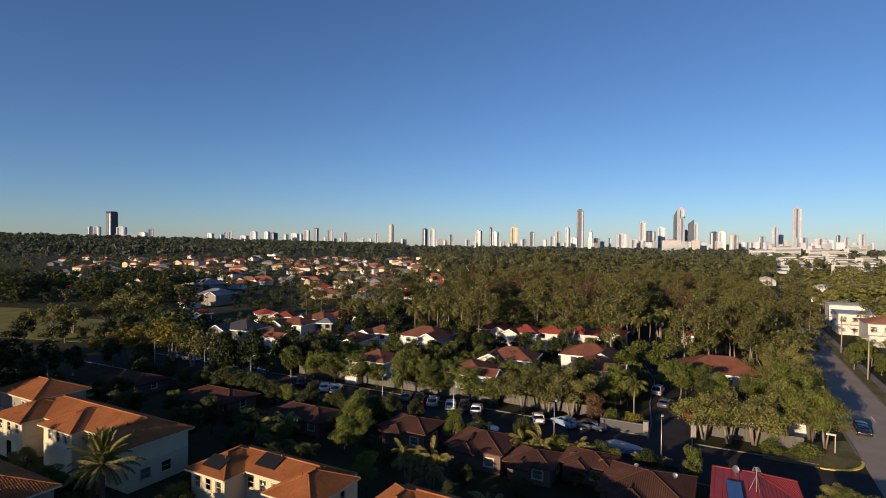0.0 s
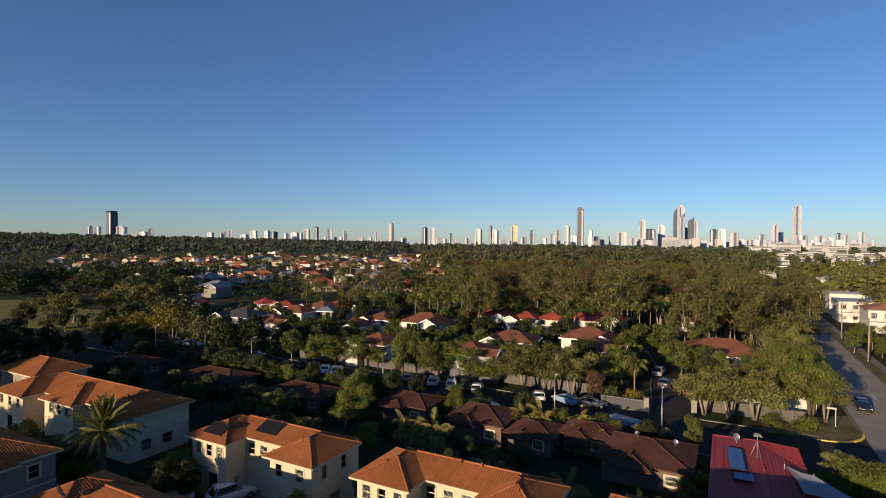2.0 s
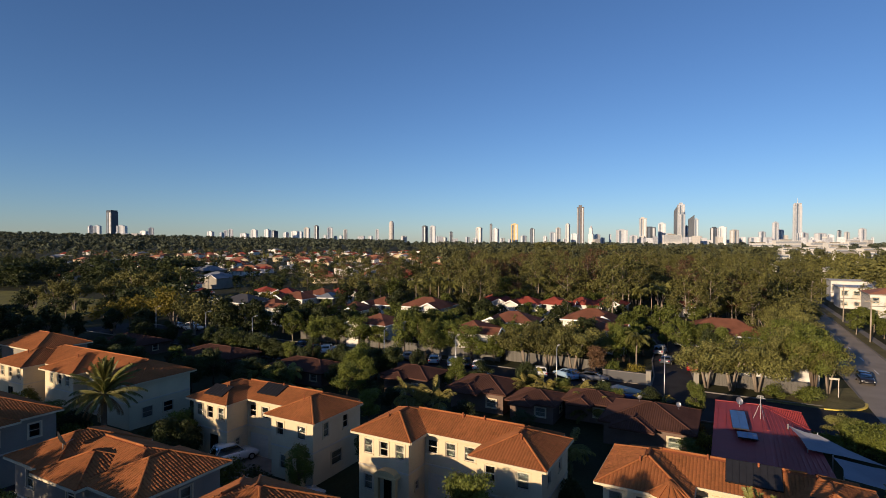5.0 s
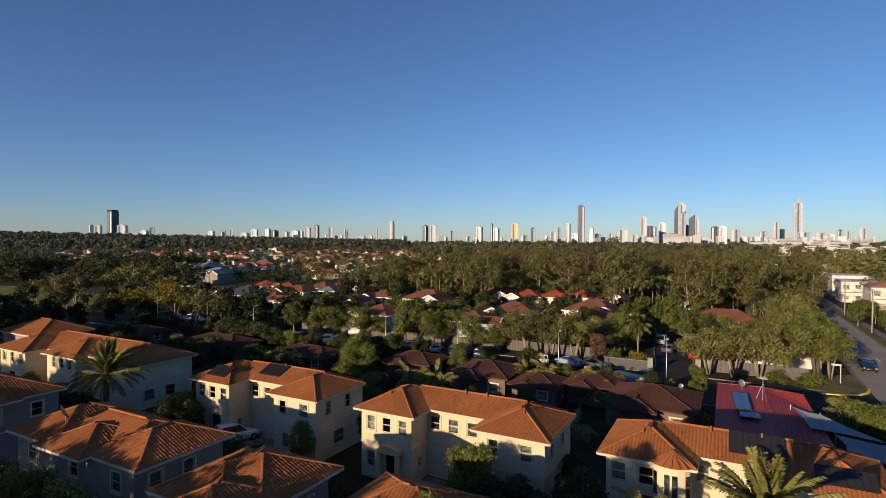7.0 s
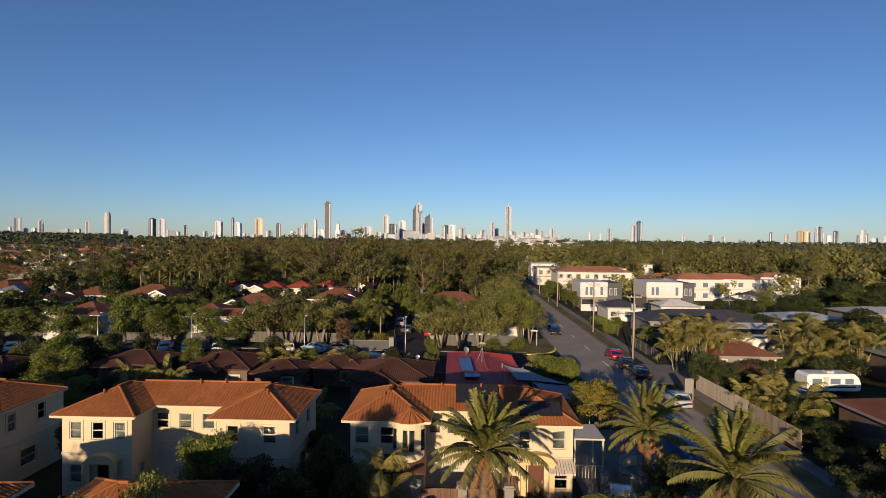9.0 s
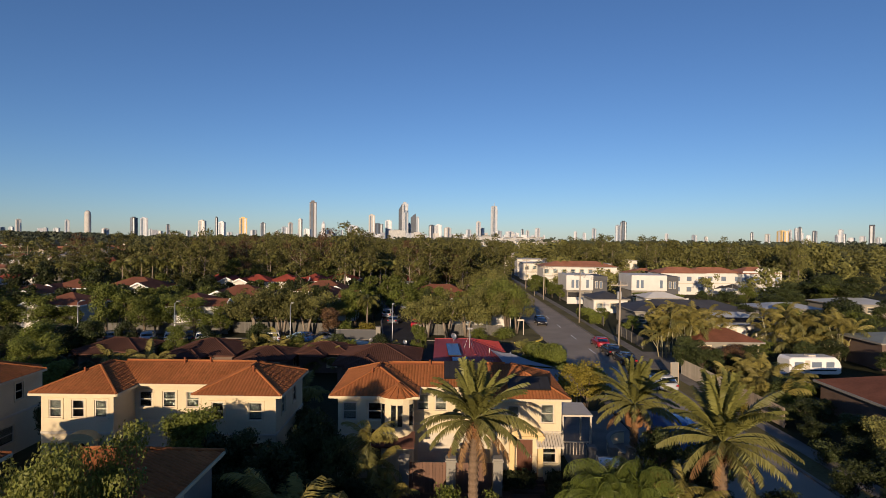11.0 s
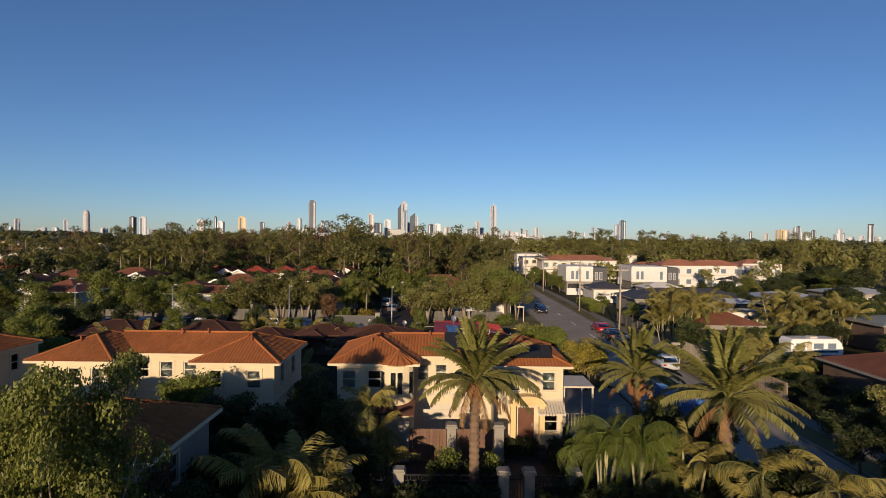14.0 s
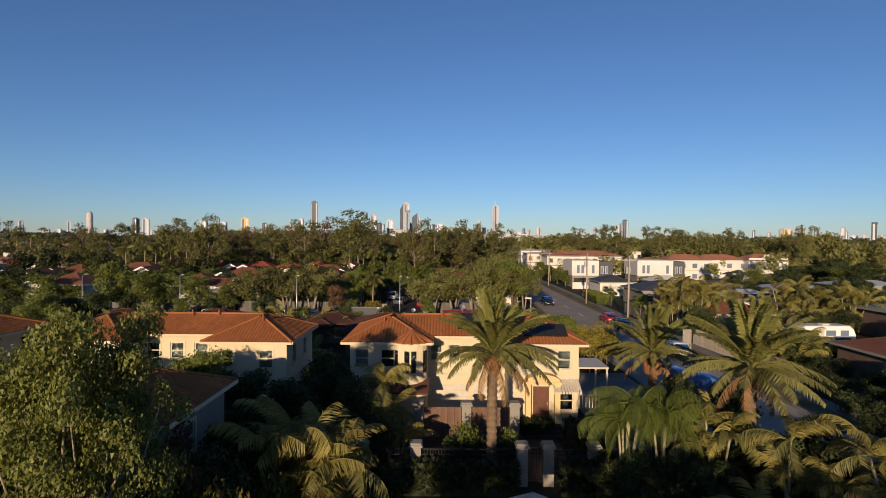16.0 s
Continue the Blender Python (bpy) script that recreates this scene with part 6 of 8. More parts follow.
for kind, leaf, u, v, h, w in (("street", LEAF_GREEN, -45.6, 59.6, 6.0, 5.4), ("street", LEAF_DARK, -47.6, 57.4, 3.6, 4.0), ("street", LEAF_GREEN, -45.4, 32.2, 4.6, 3.2), ("street", LEAF_DARK, -43.6, 31.6, 4.2, 3.0), ("bush", LEAF_YELLOW, -46.6, 30.8, 2.2, 2.4),
                               ("broad", LEAF_YELLOW, -70.4, 30.6, 4.0, 3.4), ("bush", LEAF_YELLOW, -58.6, 30.4, 1.8, 2.6), ("bush", LEAF_YELLOW, -55.6, 29.8, 1.6, 2.4), ("bush", LEAF_GREEN, -36.6, 30.4, 2.4, 3.2), ("street", LEAF_DARK, -26.0, 53.6, 2.6, 3.4), ("street", LEAF_DARK, -36.0, 53.6, 2.8, 3.6),
                               ("street", LEAF_DARK, -19.6, 54.0, 2.4, 3.2), ("street", LEAF_DARK, -40.0, 54.8, 2.8, 3.4), ("street", LEAF_DARK, -62.0, 52.8, 3.4, 4.0), ("street", LEAF_DARK, -70.0, 54.6, 3.6, 4.4), ("street", LEAF_DARK, -76.0, 53.0, 3.6, 4.2), ("street", LEAF_DARK, -55.0, 53.0, 3.4, 4.2)):
    tree_uv(kind, leaf, u, v, h, w)
# street trees that screen the second estate
for i in range(26):
    u = -84 + i * 2.7 + random.uniform(-0.8, 0.8)
    tree_uv("street" if i % 4 else "broad", LEAF_GREEN if i % 3 else LEAF_DARK if i % 4 else LEAF_OLIVE, u, 86.0 + random.uniform(-0.5, 4.5) + (4 if u < -40 else 0), random.uniform(4.6, 6.6), random.uniform(3.6, 5.0))
for i in range(16):
    u = -60 + i * 3.6 + random.uniform(-1, 1)
    tree_uv("street", LEAF_DARK if i % 2 else LEAF_GREEN, u, 104 + random.uniform(-5, 9), random.uniform(4.6, 6.4), random.uniform(3.6, 5.0))
# gardens beyond the main road
rng = np.random.default_rng(21)
GARDEN = [(30, 48, 1.8), (33, 46, 2.0), (36, 52, 1.8), (38, 56, 1.5), (34, 58, 2.6), (36, 64, 3.4), (40, 69.5, 3.0), (44, 66, 3.4), (48, 66, 3.6), (52, 78, 5.0), (56, 82, 5.4), (58, 74, 5.2), (62, 80, 5.6), (66, 88, 6.0), (58, 92, 4.6), (62, 96, 5.0), (70, 96, 6.0), (74, 90, 6.4), (54, 100, 4.0), (56, 112, 4.4), (62, 116, 5.2), (68, 122, 5.4), (74, 118, 6.0), (80, 126, 6.4), (86, 120, 6.4), (60, 126, 4.0), (92, 132, 7.0), (98, 138, 7.0), (104, 146, 7.5),
          (30, 40, 1.8), (33, 38, 2.2), (37, 40, 1.8), (31, 34, 2.2), (35, 34, 2.8), (32, 62, 2.8), (30, 66, 3.0), (57, 66, 4.4), (62, 70, 5.0), (66, 76, 5.4), (31, 90, 3.0), (35, 90, 3.0), (43, 91, 2.8), (50, 93, 3.0), (40, 108, 3.4), (46, 112, 3.2), (52, 120, 3.6)]
for i, (u, v, h) in enumerate(GARDEN):
    tree_uv("street", LEAF_DARK if i % 3 else LEAF_GREEN, u + rng.uniform(-0.8, 0.8), v + rng.uniform(-0.8, 0.8), h, h * rng.uniform(0.9, 1.25))
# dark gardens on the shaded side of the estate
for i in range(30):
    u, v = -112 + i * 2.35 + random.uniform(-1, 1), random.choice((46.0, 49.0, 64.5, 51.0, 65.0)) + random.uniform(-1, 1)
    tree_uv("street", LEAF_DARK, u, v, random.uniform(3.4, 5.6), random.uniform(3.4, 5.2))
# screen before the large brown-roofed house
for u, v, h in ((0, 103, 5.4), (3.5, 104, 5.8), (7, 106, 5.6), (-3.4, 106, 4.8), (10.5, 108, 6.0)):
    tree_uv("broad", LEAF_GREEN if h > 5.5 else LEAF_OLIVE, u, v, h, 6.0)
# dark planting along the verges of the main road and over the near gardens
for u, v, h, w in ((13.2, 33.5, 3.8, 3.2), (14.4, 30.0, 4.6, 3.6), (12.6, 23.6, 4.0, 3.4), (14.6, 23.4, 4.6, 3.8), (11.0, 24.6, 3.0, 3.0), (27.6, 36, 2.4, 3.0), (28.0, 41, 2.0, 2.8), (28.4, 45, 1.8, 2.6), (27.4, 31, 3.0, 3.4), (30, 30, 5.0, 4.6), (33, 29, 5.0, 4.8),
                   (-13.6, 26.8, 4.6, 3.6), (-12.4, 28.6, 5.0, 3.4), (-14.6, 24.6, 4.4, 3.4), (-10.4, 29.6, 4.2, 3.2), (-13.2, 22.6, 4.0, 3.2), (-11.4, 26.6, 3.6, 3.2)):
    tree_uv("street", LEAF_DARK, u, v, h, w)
tree_uv("street", LEAF_RUST, -13.0, 24.2, 5.4, 2.8, 0)
# dark trees added to fill the black shade about the near road
for i in range(22):
    u, v = 9.5 + i * 0.75 + random.uniform(-0.5, 0.5), 22.5 + 2.6 * (i % 4) + random.uniform(-0.6, 0.6)
    if 15.5 < u < 23 and v > 27:
        continue
    tree_uv("street", LEAF_DARK, u, v, random.uniform(2.4, 3.3), random.uniform(2.4, 3.4))
# added to shade the ochre-porch house's left wing and cover the raised house's bright wall
for u, v, h, w in ((-7.6, 30.2, 5.8, 3.4), (-6.2, 29.2, 4.6, 2.8), (-4.9, 27.8, 3.0, 2.4), (51.0, 61.6, 3.2, 4.0), (54.4, 61.0, 3.4, 4.2), (58.0, 61.0, 3.4, 4.2)):
    tree_uv("street", LEAF_DARK, u, v, h, w)
# low dark shrubs added for the black shade below the weeping palms and along the forecourt
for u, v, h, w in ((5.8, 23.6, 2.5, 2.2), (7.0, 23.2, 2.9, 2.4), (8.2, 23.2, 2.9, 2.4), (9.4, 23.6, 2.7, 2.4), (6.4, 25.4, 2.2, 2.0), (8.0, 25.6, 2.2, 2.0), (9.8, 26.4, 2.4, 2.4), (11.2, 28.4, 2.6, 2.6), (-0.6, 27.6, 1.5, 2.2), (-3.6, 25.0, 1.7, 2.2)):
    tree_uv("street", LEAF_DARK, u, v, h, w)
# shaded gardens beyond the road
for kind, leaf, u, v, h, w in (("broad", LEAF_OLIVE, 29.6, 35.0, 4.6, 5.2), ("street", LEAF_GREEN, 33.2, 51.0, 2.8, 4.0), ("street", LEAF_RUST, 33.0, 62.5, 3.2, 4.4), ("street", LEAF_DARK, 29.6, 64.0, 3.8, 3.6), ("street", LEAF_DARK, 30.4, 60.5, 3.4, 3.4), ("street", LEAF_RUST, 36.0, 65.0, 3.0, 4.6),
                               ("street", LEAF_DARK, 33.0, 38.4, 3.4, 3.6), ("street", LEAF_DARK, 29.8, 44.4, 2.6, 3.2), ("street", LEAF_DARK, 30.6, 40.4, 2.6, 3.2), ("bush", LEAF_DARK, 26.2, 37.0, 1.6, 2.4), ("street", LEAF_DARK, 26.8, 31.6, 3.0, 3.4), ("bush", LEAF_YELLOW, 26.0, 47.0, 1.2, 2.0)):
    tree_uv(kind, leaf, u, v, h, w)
# round olive shrubs between the red-roofed house and the road, and a clipped dome
for u, v, h, w in ((12.2, 47.4, 4.9, 5.4), (13.0, 52.0, 3.6, 4.4), (10.0, 66.4, 3.3, 4.6)):
    tree_uv("broad", LEAF_YELLOW if v < 50 else LEAF_OLIVE, u, v, h, w)
# trees added in the back gardens, every other raised to shade the cross street's cars; then the estate beyond it
for i in range(34):
    u = -86 + i * 2.5 + random.uniform(-0.9, 0.9)
    tree_uv("street", LEAF_DARK if i % 3 else LEAF_GREEN, u, 65.2 + random.uniform(-0.8, 0.9), random.uniform(3.6, 5.4) if i % 2 else random.uniform(2.2, 3.4), random.uniform(2.6, 3.6))
for i in range(30):
    u = -88 + i * 3.0 + random.uniform(-1, 1)
    if -13 < u < -4:
        continue
    tree_uv("street" if i % 3 else "broad", LEAF_DARK if i % 3 == 1 else LEAF_GREEN, u, 94 + random.uniform(-2, 4), random.uniform(5.6, 7.6), random.uniform(4.0, 5.6))
# gum crowns that stand above the horizon behind the white houses and the forest
for a, d, n in ((38.5, 215, 4), (42.5, 225, 2), (49.0, 200, 5), (53.0, 215, 3), (58.5, 205, 3), (30.5, 190, 4), (26.5, 175, 3), (17.5, 190, 3), (10.5, 200, 2), (3.0, 195, 3), (-4.0, 205, 2)):
    for i in range(n):
        q, e = radians(a + random.uniform(-1.6, 1.6)), d + random.uniform(-12, 12)
        tree("gum" if i % 3 else "broad", LEAF_OLIVE, e * math.sin(q), e * math.cos(q), random.uniform(15.0, 18.0) if i % 3 else random.uniform(13.0, 15.5))
# gardens that screen the red-roofed rows
for i, (u, v) in enumerate(((-51, 114), (-47.5, 116), (-43, 118.5), (-39, 119), (-35, 120), (-31.5, 121), (-28, 124), (-25.5, 128), (-27, 148), (-31, 146), (-35, 144), (-39, 142), (-43, 141), (-47, 138), (-51, 136), (-55, 134), (-59, 131), (-62, 128), (-66, 124), (-23, 133), (-36, 131), (-45, 128), (-53, 123), (-58, 118), (-70, 118), (-74, 128), (-80, 138), (-68, 142), (-60, 148))):
    tree_uv("street", LEAF_DARK if i % 3 else LEAF_GREEN, u, v, 5.4 + 1.8 * random.random(), 5.6)
for u, v in ((28.6, 143), (29.4, 148), (28.8, 153), (29.2, 136), (29.0, 158), (30.5, 164), (30.2, 172)):
    tree_uv("street", LEAF_GREEN, u, v, 4.2, 5.0)
for i, (u, v) in enumerate(((-106, 85), (-95, 86), (-87, 87), (-81, 88), (-128, 99), (-112, 99), (-98, 99), (-150, 86), (-153, 76), (-120, 90), (-135, 88), (-101, 92), (-91, 94), (-76, 86), (-72, 90), (-143, 80), (-160, 70), (-128, 84), (-112, 84))):
    tree_uv("street", LEAF_DARK, u, v, 5.5 + 2.5 * random.random(), 7.0)
# shrubs before the townhouse walls
for kind, leaf, u, v, h, w in (("street", LEAF_DARK, -46.5, 31.0, 3.6, 3.4), ("street", LEAF_GREEN, -15.6, 31.0, 4.4, 3.0), ("street", LEAF_GREEN, -14.6, 30.6, 5.6, 3.6), ("bush", LEAF_DARK, -18.0, 31.2, 2.0, 2.6), ("street", LEAF_DARK, -58.0, 29.6, 3.4, 3.4), ("street", LEAF_GREEN, -61.5, 28.2, 3.2, 3.0), ("bush", LEAF_GREEN, 0.0, 28.2, 2.4, 2.0), ("bush", LEAF_GREEN, 2.1, 28.0, 2.2, 1.8)):
    tree_uv(kind, leaf, u, v, h, w)
join_trees("estate_trees", far_trees, "mixed green street and garden trees of the farther estate", 0.6)


# ---- palms ----
def frond_mesh(name, length, pairs, leaflet, lift, droop, width, mat, hang=0.35, seed=0):
    """One feathered leaf: a curved midrib with separate pointed leaflets along both sides."""
    b, rng = Build(), random.Random(seed + pairs)
    steps, p, pts = 9, Vector((0, 0, 0)), [Vector((0, 0, 0))]
    for i in range(steps):
        a = radians(lift - droop * ((i + 0.5) / steps) ** 1.4)
        p = p + Vector((math.cos(a), 0, math.sin(a))) * (length / steps)
        pts.append(p)
    b.tube(pts, [0.04 * (1 - 0.85 * i / steps) for i in range(steps + 1)], 4, 0, False)
    for k in range(pairs):
        t = 0.14 + 0.86 * (k + 0.5) / pairs
        i = min(int(t * steps), steps - 1)
        q = pts[i].lerp(pts[i + 1], t * steps - i)
        d = (pts[i + 1] - pts[i]).normalized()
        size = leaflet * (0.45 + 1.1 * math.sin(math.pi * min(1.0, t * 0.86 + 0.08))) * 0.75
        up = d.cross(Vector((0, 1, 0))) * -1
        for s in (-1, 1):
            side = Vector((0, s, 0))
            ahead, rise, long = 0.66 + rng.uniform(-0.12, 0.15), 0.55 + rng.uniform(-0.2, 0.2), size * rng.uniform(0.8, 1.15)
            out = (d * ahead + side * 0.8 + up * rise).normalized()
            if hang > 1:
                out = out * 0.4
            sag = Vector((0, 0, -hang * long * rng.uniform(0.55, 1.15)))
            mid = q + out * long * 0.5 + sag * 0.22
            tip = q + out * long + sag
            w = (d * 0.8 + up * rng.uniform(-0.6, 0.6)).normalized() * width
            b.face(q - w * 0.4, q + w * 0.4, mid + w * 0.5, mid - w * 0.5)
            b.face(mid - w * 0.5, mid + w * 0.5, tip)
    return b.mesh(name, mat)


DATE = [frond_mesh("frond", 3.0, 66, 0.36, 74, 30, 0.07, FROND, 0.05), frond_mesh("frond", 3.4, 66, 0.38, 54, 52, 0.07, FROND, 0.08), frond_mesh("frond", 3.3, 62, 0.38, 26, 66, 0.068, FROND_OLD, 0.2), frond_mesh("frond", 2.5, 36, 0.34, -18, 55, 0.055, FROND_DRY)]
CANE = [frond_mesh("frond", 2.2, 34, 0.5, 74, 92, 0.05, CANE_LEAF, 0.22), frond_mesh("frond", 2.4, 36, 0.52, 58, 112, 0.05, CANE_LEAF, 0.28), frond_mesh("frond", 2.1, 32, 0.5, 36, 100, 0.048, FROND_OLD, 0.35)]
PLUME = [frond_mesh("frond", 2.3, 32, 0.62, 74, 150, 0.021, PLUME_GREEN, 1.15), frond_mesh("frond", 2.6, 32, 0.62, 50, 128, 0.021, PLUME_GREEN, 1.15, 5), frond_mesh("frond", 2.2, 28, 0.55, 24, 100, 0.021, PLUME_GREEN, 1.1, 9)]
DATE_BARK = material("date_palm_bark", (0.16, 0.112, 0.075), 0.95, 0.35, 2.0, 9.0, 0.8)
BOOT_BARK = material("leaf_base_brown", (0.202, 0.097, 0.042), 0.9, 0.4, 3.0, 12.0, 0.8)
CANE_BARK = material("cane_palm_stem", (0.3, 0.28, 0.16), 0.7, 0.3, 1.0, 6.0, 0.3)


def date_palm(u, v, z, count=64, s=1.0, seed=1, boot=False):
    """A stout date palm: ringed trunk, boot of old leaf bases, and a full head of arching leaves."""
    rng = random.Random(seed)
    ob = empty("date_palm", at(u, v, 0, rng.uniform(0, 360)), "stout date palm with arching grey-green fronds, scaly trunk", "palm tree", "date palms")
    b = Build()
    rings = int(z / 0.16)
    b.tube([(0, 0, i * 0.16) for i in range(rings)], [0.25 + (0.03 if i % 2 else -0.02) + (0.12 * max(0, 1 - i / 4)) for i in range(rings)], 11)
    part("trunk", b.mesh("trunk", DATE_BARK, False), ob)
    b = Build()
    for i in range(46):
        a, h = i * 2.4, z - 0.25 - 0.75 * (i / 46)
        b.bar((0.2 * math.cos(a), 0.2 * math.sin(a), h), (0.42 * math.cos(a), 0.42 * math.sin(a), h + 0.3), 0.12, 0.06)
    if boot:
        b.tube([(0, 0, z - 1.5), (0, 0, z - 1.3), (0, 0, z - 0.7), (0, 0, z - 0.2)], [0.28, 0.55, 0.62, 0.35], 12)
    part("leaf_base", b.mesh("leaf_base", BOOT_BARK), ob, None, "orange-brown cut leaf bases")
    for i in range(count):
        t = (i + 0.5) / count
        me = DATE[0 if t < 0.3 else 1 if t < 0.62 else 2 if t < 0.9 else 3]
        tilt = {0: 26 - 60 * t, 1: 10 - 30 * (t - 0.3), 2: 0 - 35 * (t - 0.62), 3: -10}[DATE.index(me)]
        m = Matrix.Translation((0, 0, z - 0.1 + 0.25 * (1 - t))) @ Matrix.Rotation(i * 2.39996 + rng.uniform(-0.15, 0.15), 4, "Z") @ Matrix.Rotation(radians(-tilt + rng.uniform(-7, 7)), 4, "Y") @ Matrix.Rotation(rng.uniform(-0.3, 0.3), 4, "X") @ Matrix.Scale(s * rng.uniform(0.88, 1.08), 4)
        part("frond", me, ob, m)
    return ob


def cane_palm(u, v, h, stems=5, per=8, spread=1.1, s=1.0, seed=1, kind=None, low=0.3):
    """A clump of slender stems, each with a head of arching feather leaves."""
    rng = random.Random(seed)
    ob = empty("cane_palm", at(u, v, 0, rng.uniform(0, 360)), "clump of golden cane palms with arching yellow-green fronds", "palm tree", "cane palms")
    leaves = kind or CANE
    for i in range(stems):
        a = i * 2.4 + rng.uniform(-0.4, 0.4)
        r = spread * math.sqrt((i + 0.3) / stems)
        top = Vector((r * 1.3 * math.cos(a), r * 1.3 * math.sin(a), max(0.4, (h - 1.7 * s) * rng.uniform(low, 1.0))))
        b = Build().tube([(r * 0.5 * math.cos(a), r * 0.5 * math.sin(a), 0), top * 0.55, top], [0.07, 0.055, 0.05], 6)
        part("stem", b.mesh("stem", CANE_BARK, True), ob)
        for k in range(per):
            t = (k + 0.5) / per
            m = Matrix.Translation(top) @ Matrix.Rotation(k * 2.4 + rng.uniform(-0.3, 0.3) + a, 4, "Z") @ Matrix.Rotation(radians(-18 + 50 * t + rng.uniform(-10, 10)), 4, "Y") @ Matrix.Rotation(rng.uniform(-0.5, 0.5), 4, "X") @ Matrix.Scale(s * rng.uniform(0.8, 1.15), 4)
            part("frond", leaves[k % len(leaves)], ob, m)
    return ob


def palm_head(seed, count=15):
    """A joined head of plain fronds for palms far off."""
    rng = random.Random(seed)
    lite = frond_mesh("lite", 2.3, 13, 0.7, 45, 100, 0.16, FROND)
    co = np.empty(len(lite.vertices) * 3, np.float32)
    lite.vertices.foreach_get("co", co)
    co = co.reshape(-1, 3)
    polys = [tuple(p.vertices) for p in lite.polygons]
    b = Build()
    for i in range(count):
        m = np.array(Matrix.Rotation(i * 2.4 + rng.uniform(-0.2, 0.2), 4, "Z") @ Matrix.Rotation(radians(-35 + 70 * i / count), 4, "Y") @ Matrix.Scale(rng.uniform(0.85, 1.1), 4))
        k = len(b.v)
        b.v += [tuple(p) for p in co @ m[:3, :3].T]
        b.f += [tuple(k + j for j in f) for f in polys]
        b.m += [0] * len(polys)
    return b.mesh("crown", FROND)


HEADS = [palm_head(k) for k in range(3)]
QUEEN_TRUNK = Build().tube([(0, 0, 0), (0.08, 0, 0.5), (0, 0, 1.0)], [0.17, 0.13, 0.11], 7).mesh("trunk", BARK_PALE, True)


def queen_palm(x, y, h, s=1.0, k=0):
    ob = empty("queen_palm", pose(x, y, 0, 0, 0, 77 * k), "slender palm with grey trunk and feathery green head", "palm tree", "tall palms")
    part("trunk", QUEEN_TRUNK, ob, Matrix.Diagonal((1, 1, h - 1.0, 1)))
    part("crown", HEADS[k % 3], ob, Matrix.Translation((0, 0, h - 1.0)) @ Matrix.Scale(s, 4))
    return ob


date_palm(1.1, 27.0, 6.2, 66, 0.98, 1)
date_palm(12.1, 35.1, 4.6, 54, 0.98, 2, True)
date_palm(12.6, 25.0, 6.0, 58, 1.05, 3)
date_palm(-52.8, 29.4, 5.6, 60, 1.1, 4)
cane_palm(-6.8, 22.4, 5.4, 12, 9, 1.4, 1.22, 1)
cane_palm(-7.8, 24.0, 3.8, 4, 8, 0.8, 1.00, 2)
cane_palm(9.4, 19.6, 3.4, 6, 9, 1.0, 1.00, 3)
cane_palm(14.0, 20.4, 4.4, 6, 9, 1.0, 1.00, 6)
cane_palm(14.8, 19.3, 6.2, 6, 9, 1.1, 1.00, 7)
cane_palm(12.2, 21.6, 7.4, 2, 9, 0.3, 0.95, 8)
cane_palm(10.4, 23.6, 5.5, 4, 8, 0.7, 0.90, 9)
cane_palm(-4.6, 30.6, 6.6, 4, 9, 0.6, 0.95, 10)
cane_palm(-3.6, 29.6, 2.6, 3, 7, 0.5, 0.80, 11)
cane_palm(-8.2, 27.2, 3.2, 3, 7, 0.6, 1.00, 12)
cane_palm(28.6, 70.5, 7.7, 6, 7, 1.4, 1.2, 13)
cane_palm(29.4, 73.0, 8.3, 6, 7, 1.4, 1.2, 113)
cane_palm(31.4, 69.8, 6.9, 6, 7, 1.4, 1.2, 114)
cane_palm(30.4, 72.0, 8.3, 6, 7, 1.4, 1.2, 14)
cane_palm(32.4, 71.5, 8.1, 6, 7, 1.4, 1.2, 15)
cane_palm(34.2, 73.0, 7.5, 6, 7, 1.4, 1.2, 16)
cane_palm(36.0, 72.0, 6.9, 6, 7, 1.4, 1.2, 17)
cane_palm(29.6, 53.8, 3.6, 6, 7, 1.4, 1.2, 18)
cane_palm(31.6, 54.6, 4.2, 6, 7, 1.4, 1.2, 19)
cane_palm(33.4, 53.0, 3.8, 6, 7, 1.4, 1.2, 20)
cane_palm(31.0, 50.5, 3.4, 6, 7, 1.4, 1.2, 21)
cane_palm(45.0, 74.0, 7.5, 6, 7, 1.4, 1.2, 22)
cane_palm(47.2, 75.0, 7.9, 6, 7, 1.4, 1.2, 23)
cane_palm(49.2, 73.0, 7.3, 6, 7, 1.4, 1.2, 24)
cane_palm(51.5, 70.0, 7.1, 6, 7, 1.4, 1.2, 25)
cane_palm(46.0, 70.0, 6.5, 6, 7, 1.4, 1.2, 26)
cane_palm(53.0, 74.0, 6.9, 6, 7, 1.4, 1.2, 27)
cane_palm(-31.5, 50.5, 5.6, 4, 7, 1.0, 1.10, 28)
cane_palm(-28.8, 51.2, 5.2, 4, 7, 1.0, 1.10, 29)
cane_palm(-22.0, 62.6, 5.2, 4, 7, 1.0, 1.10, 30)
cane_palm(-20.2, 63.6, 4.6, 4, 7, 1.0, 1.10, 31)
cane_palm(-16.8, 65.0, 4.4, 4, 7, 1.0, 1.10, 32)
cane_palm(-14.0, 61.8, 3.4, 4, 7, 1.0, 1.10, 33)
cane_palm(-13.2, 47.5, 3.2, 4, 7, 1.0, 1.10, 34)
cane_palm(-20.5, 48.5, 3.0, 4, 7, 1.0, 1.10, 35)
cane_palm(-56.0, 52.0, 4.6, 4, 7, 1.0, 1.10, 36)
cane_palm(-47.0, 50.0, 3.6, 4, 7, 1.0, 1.10, 37)
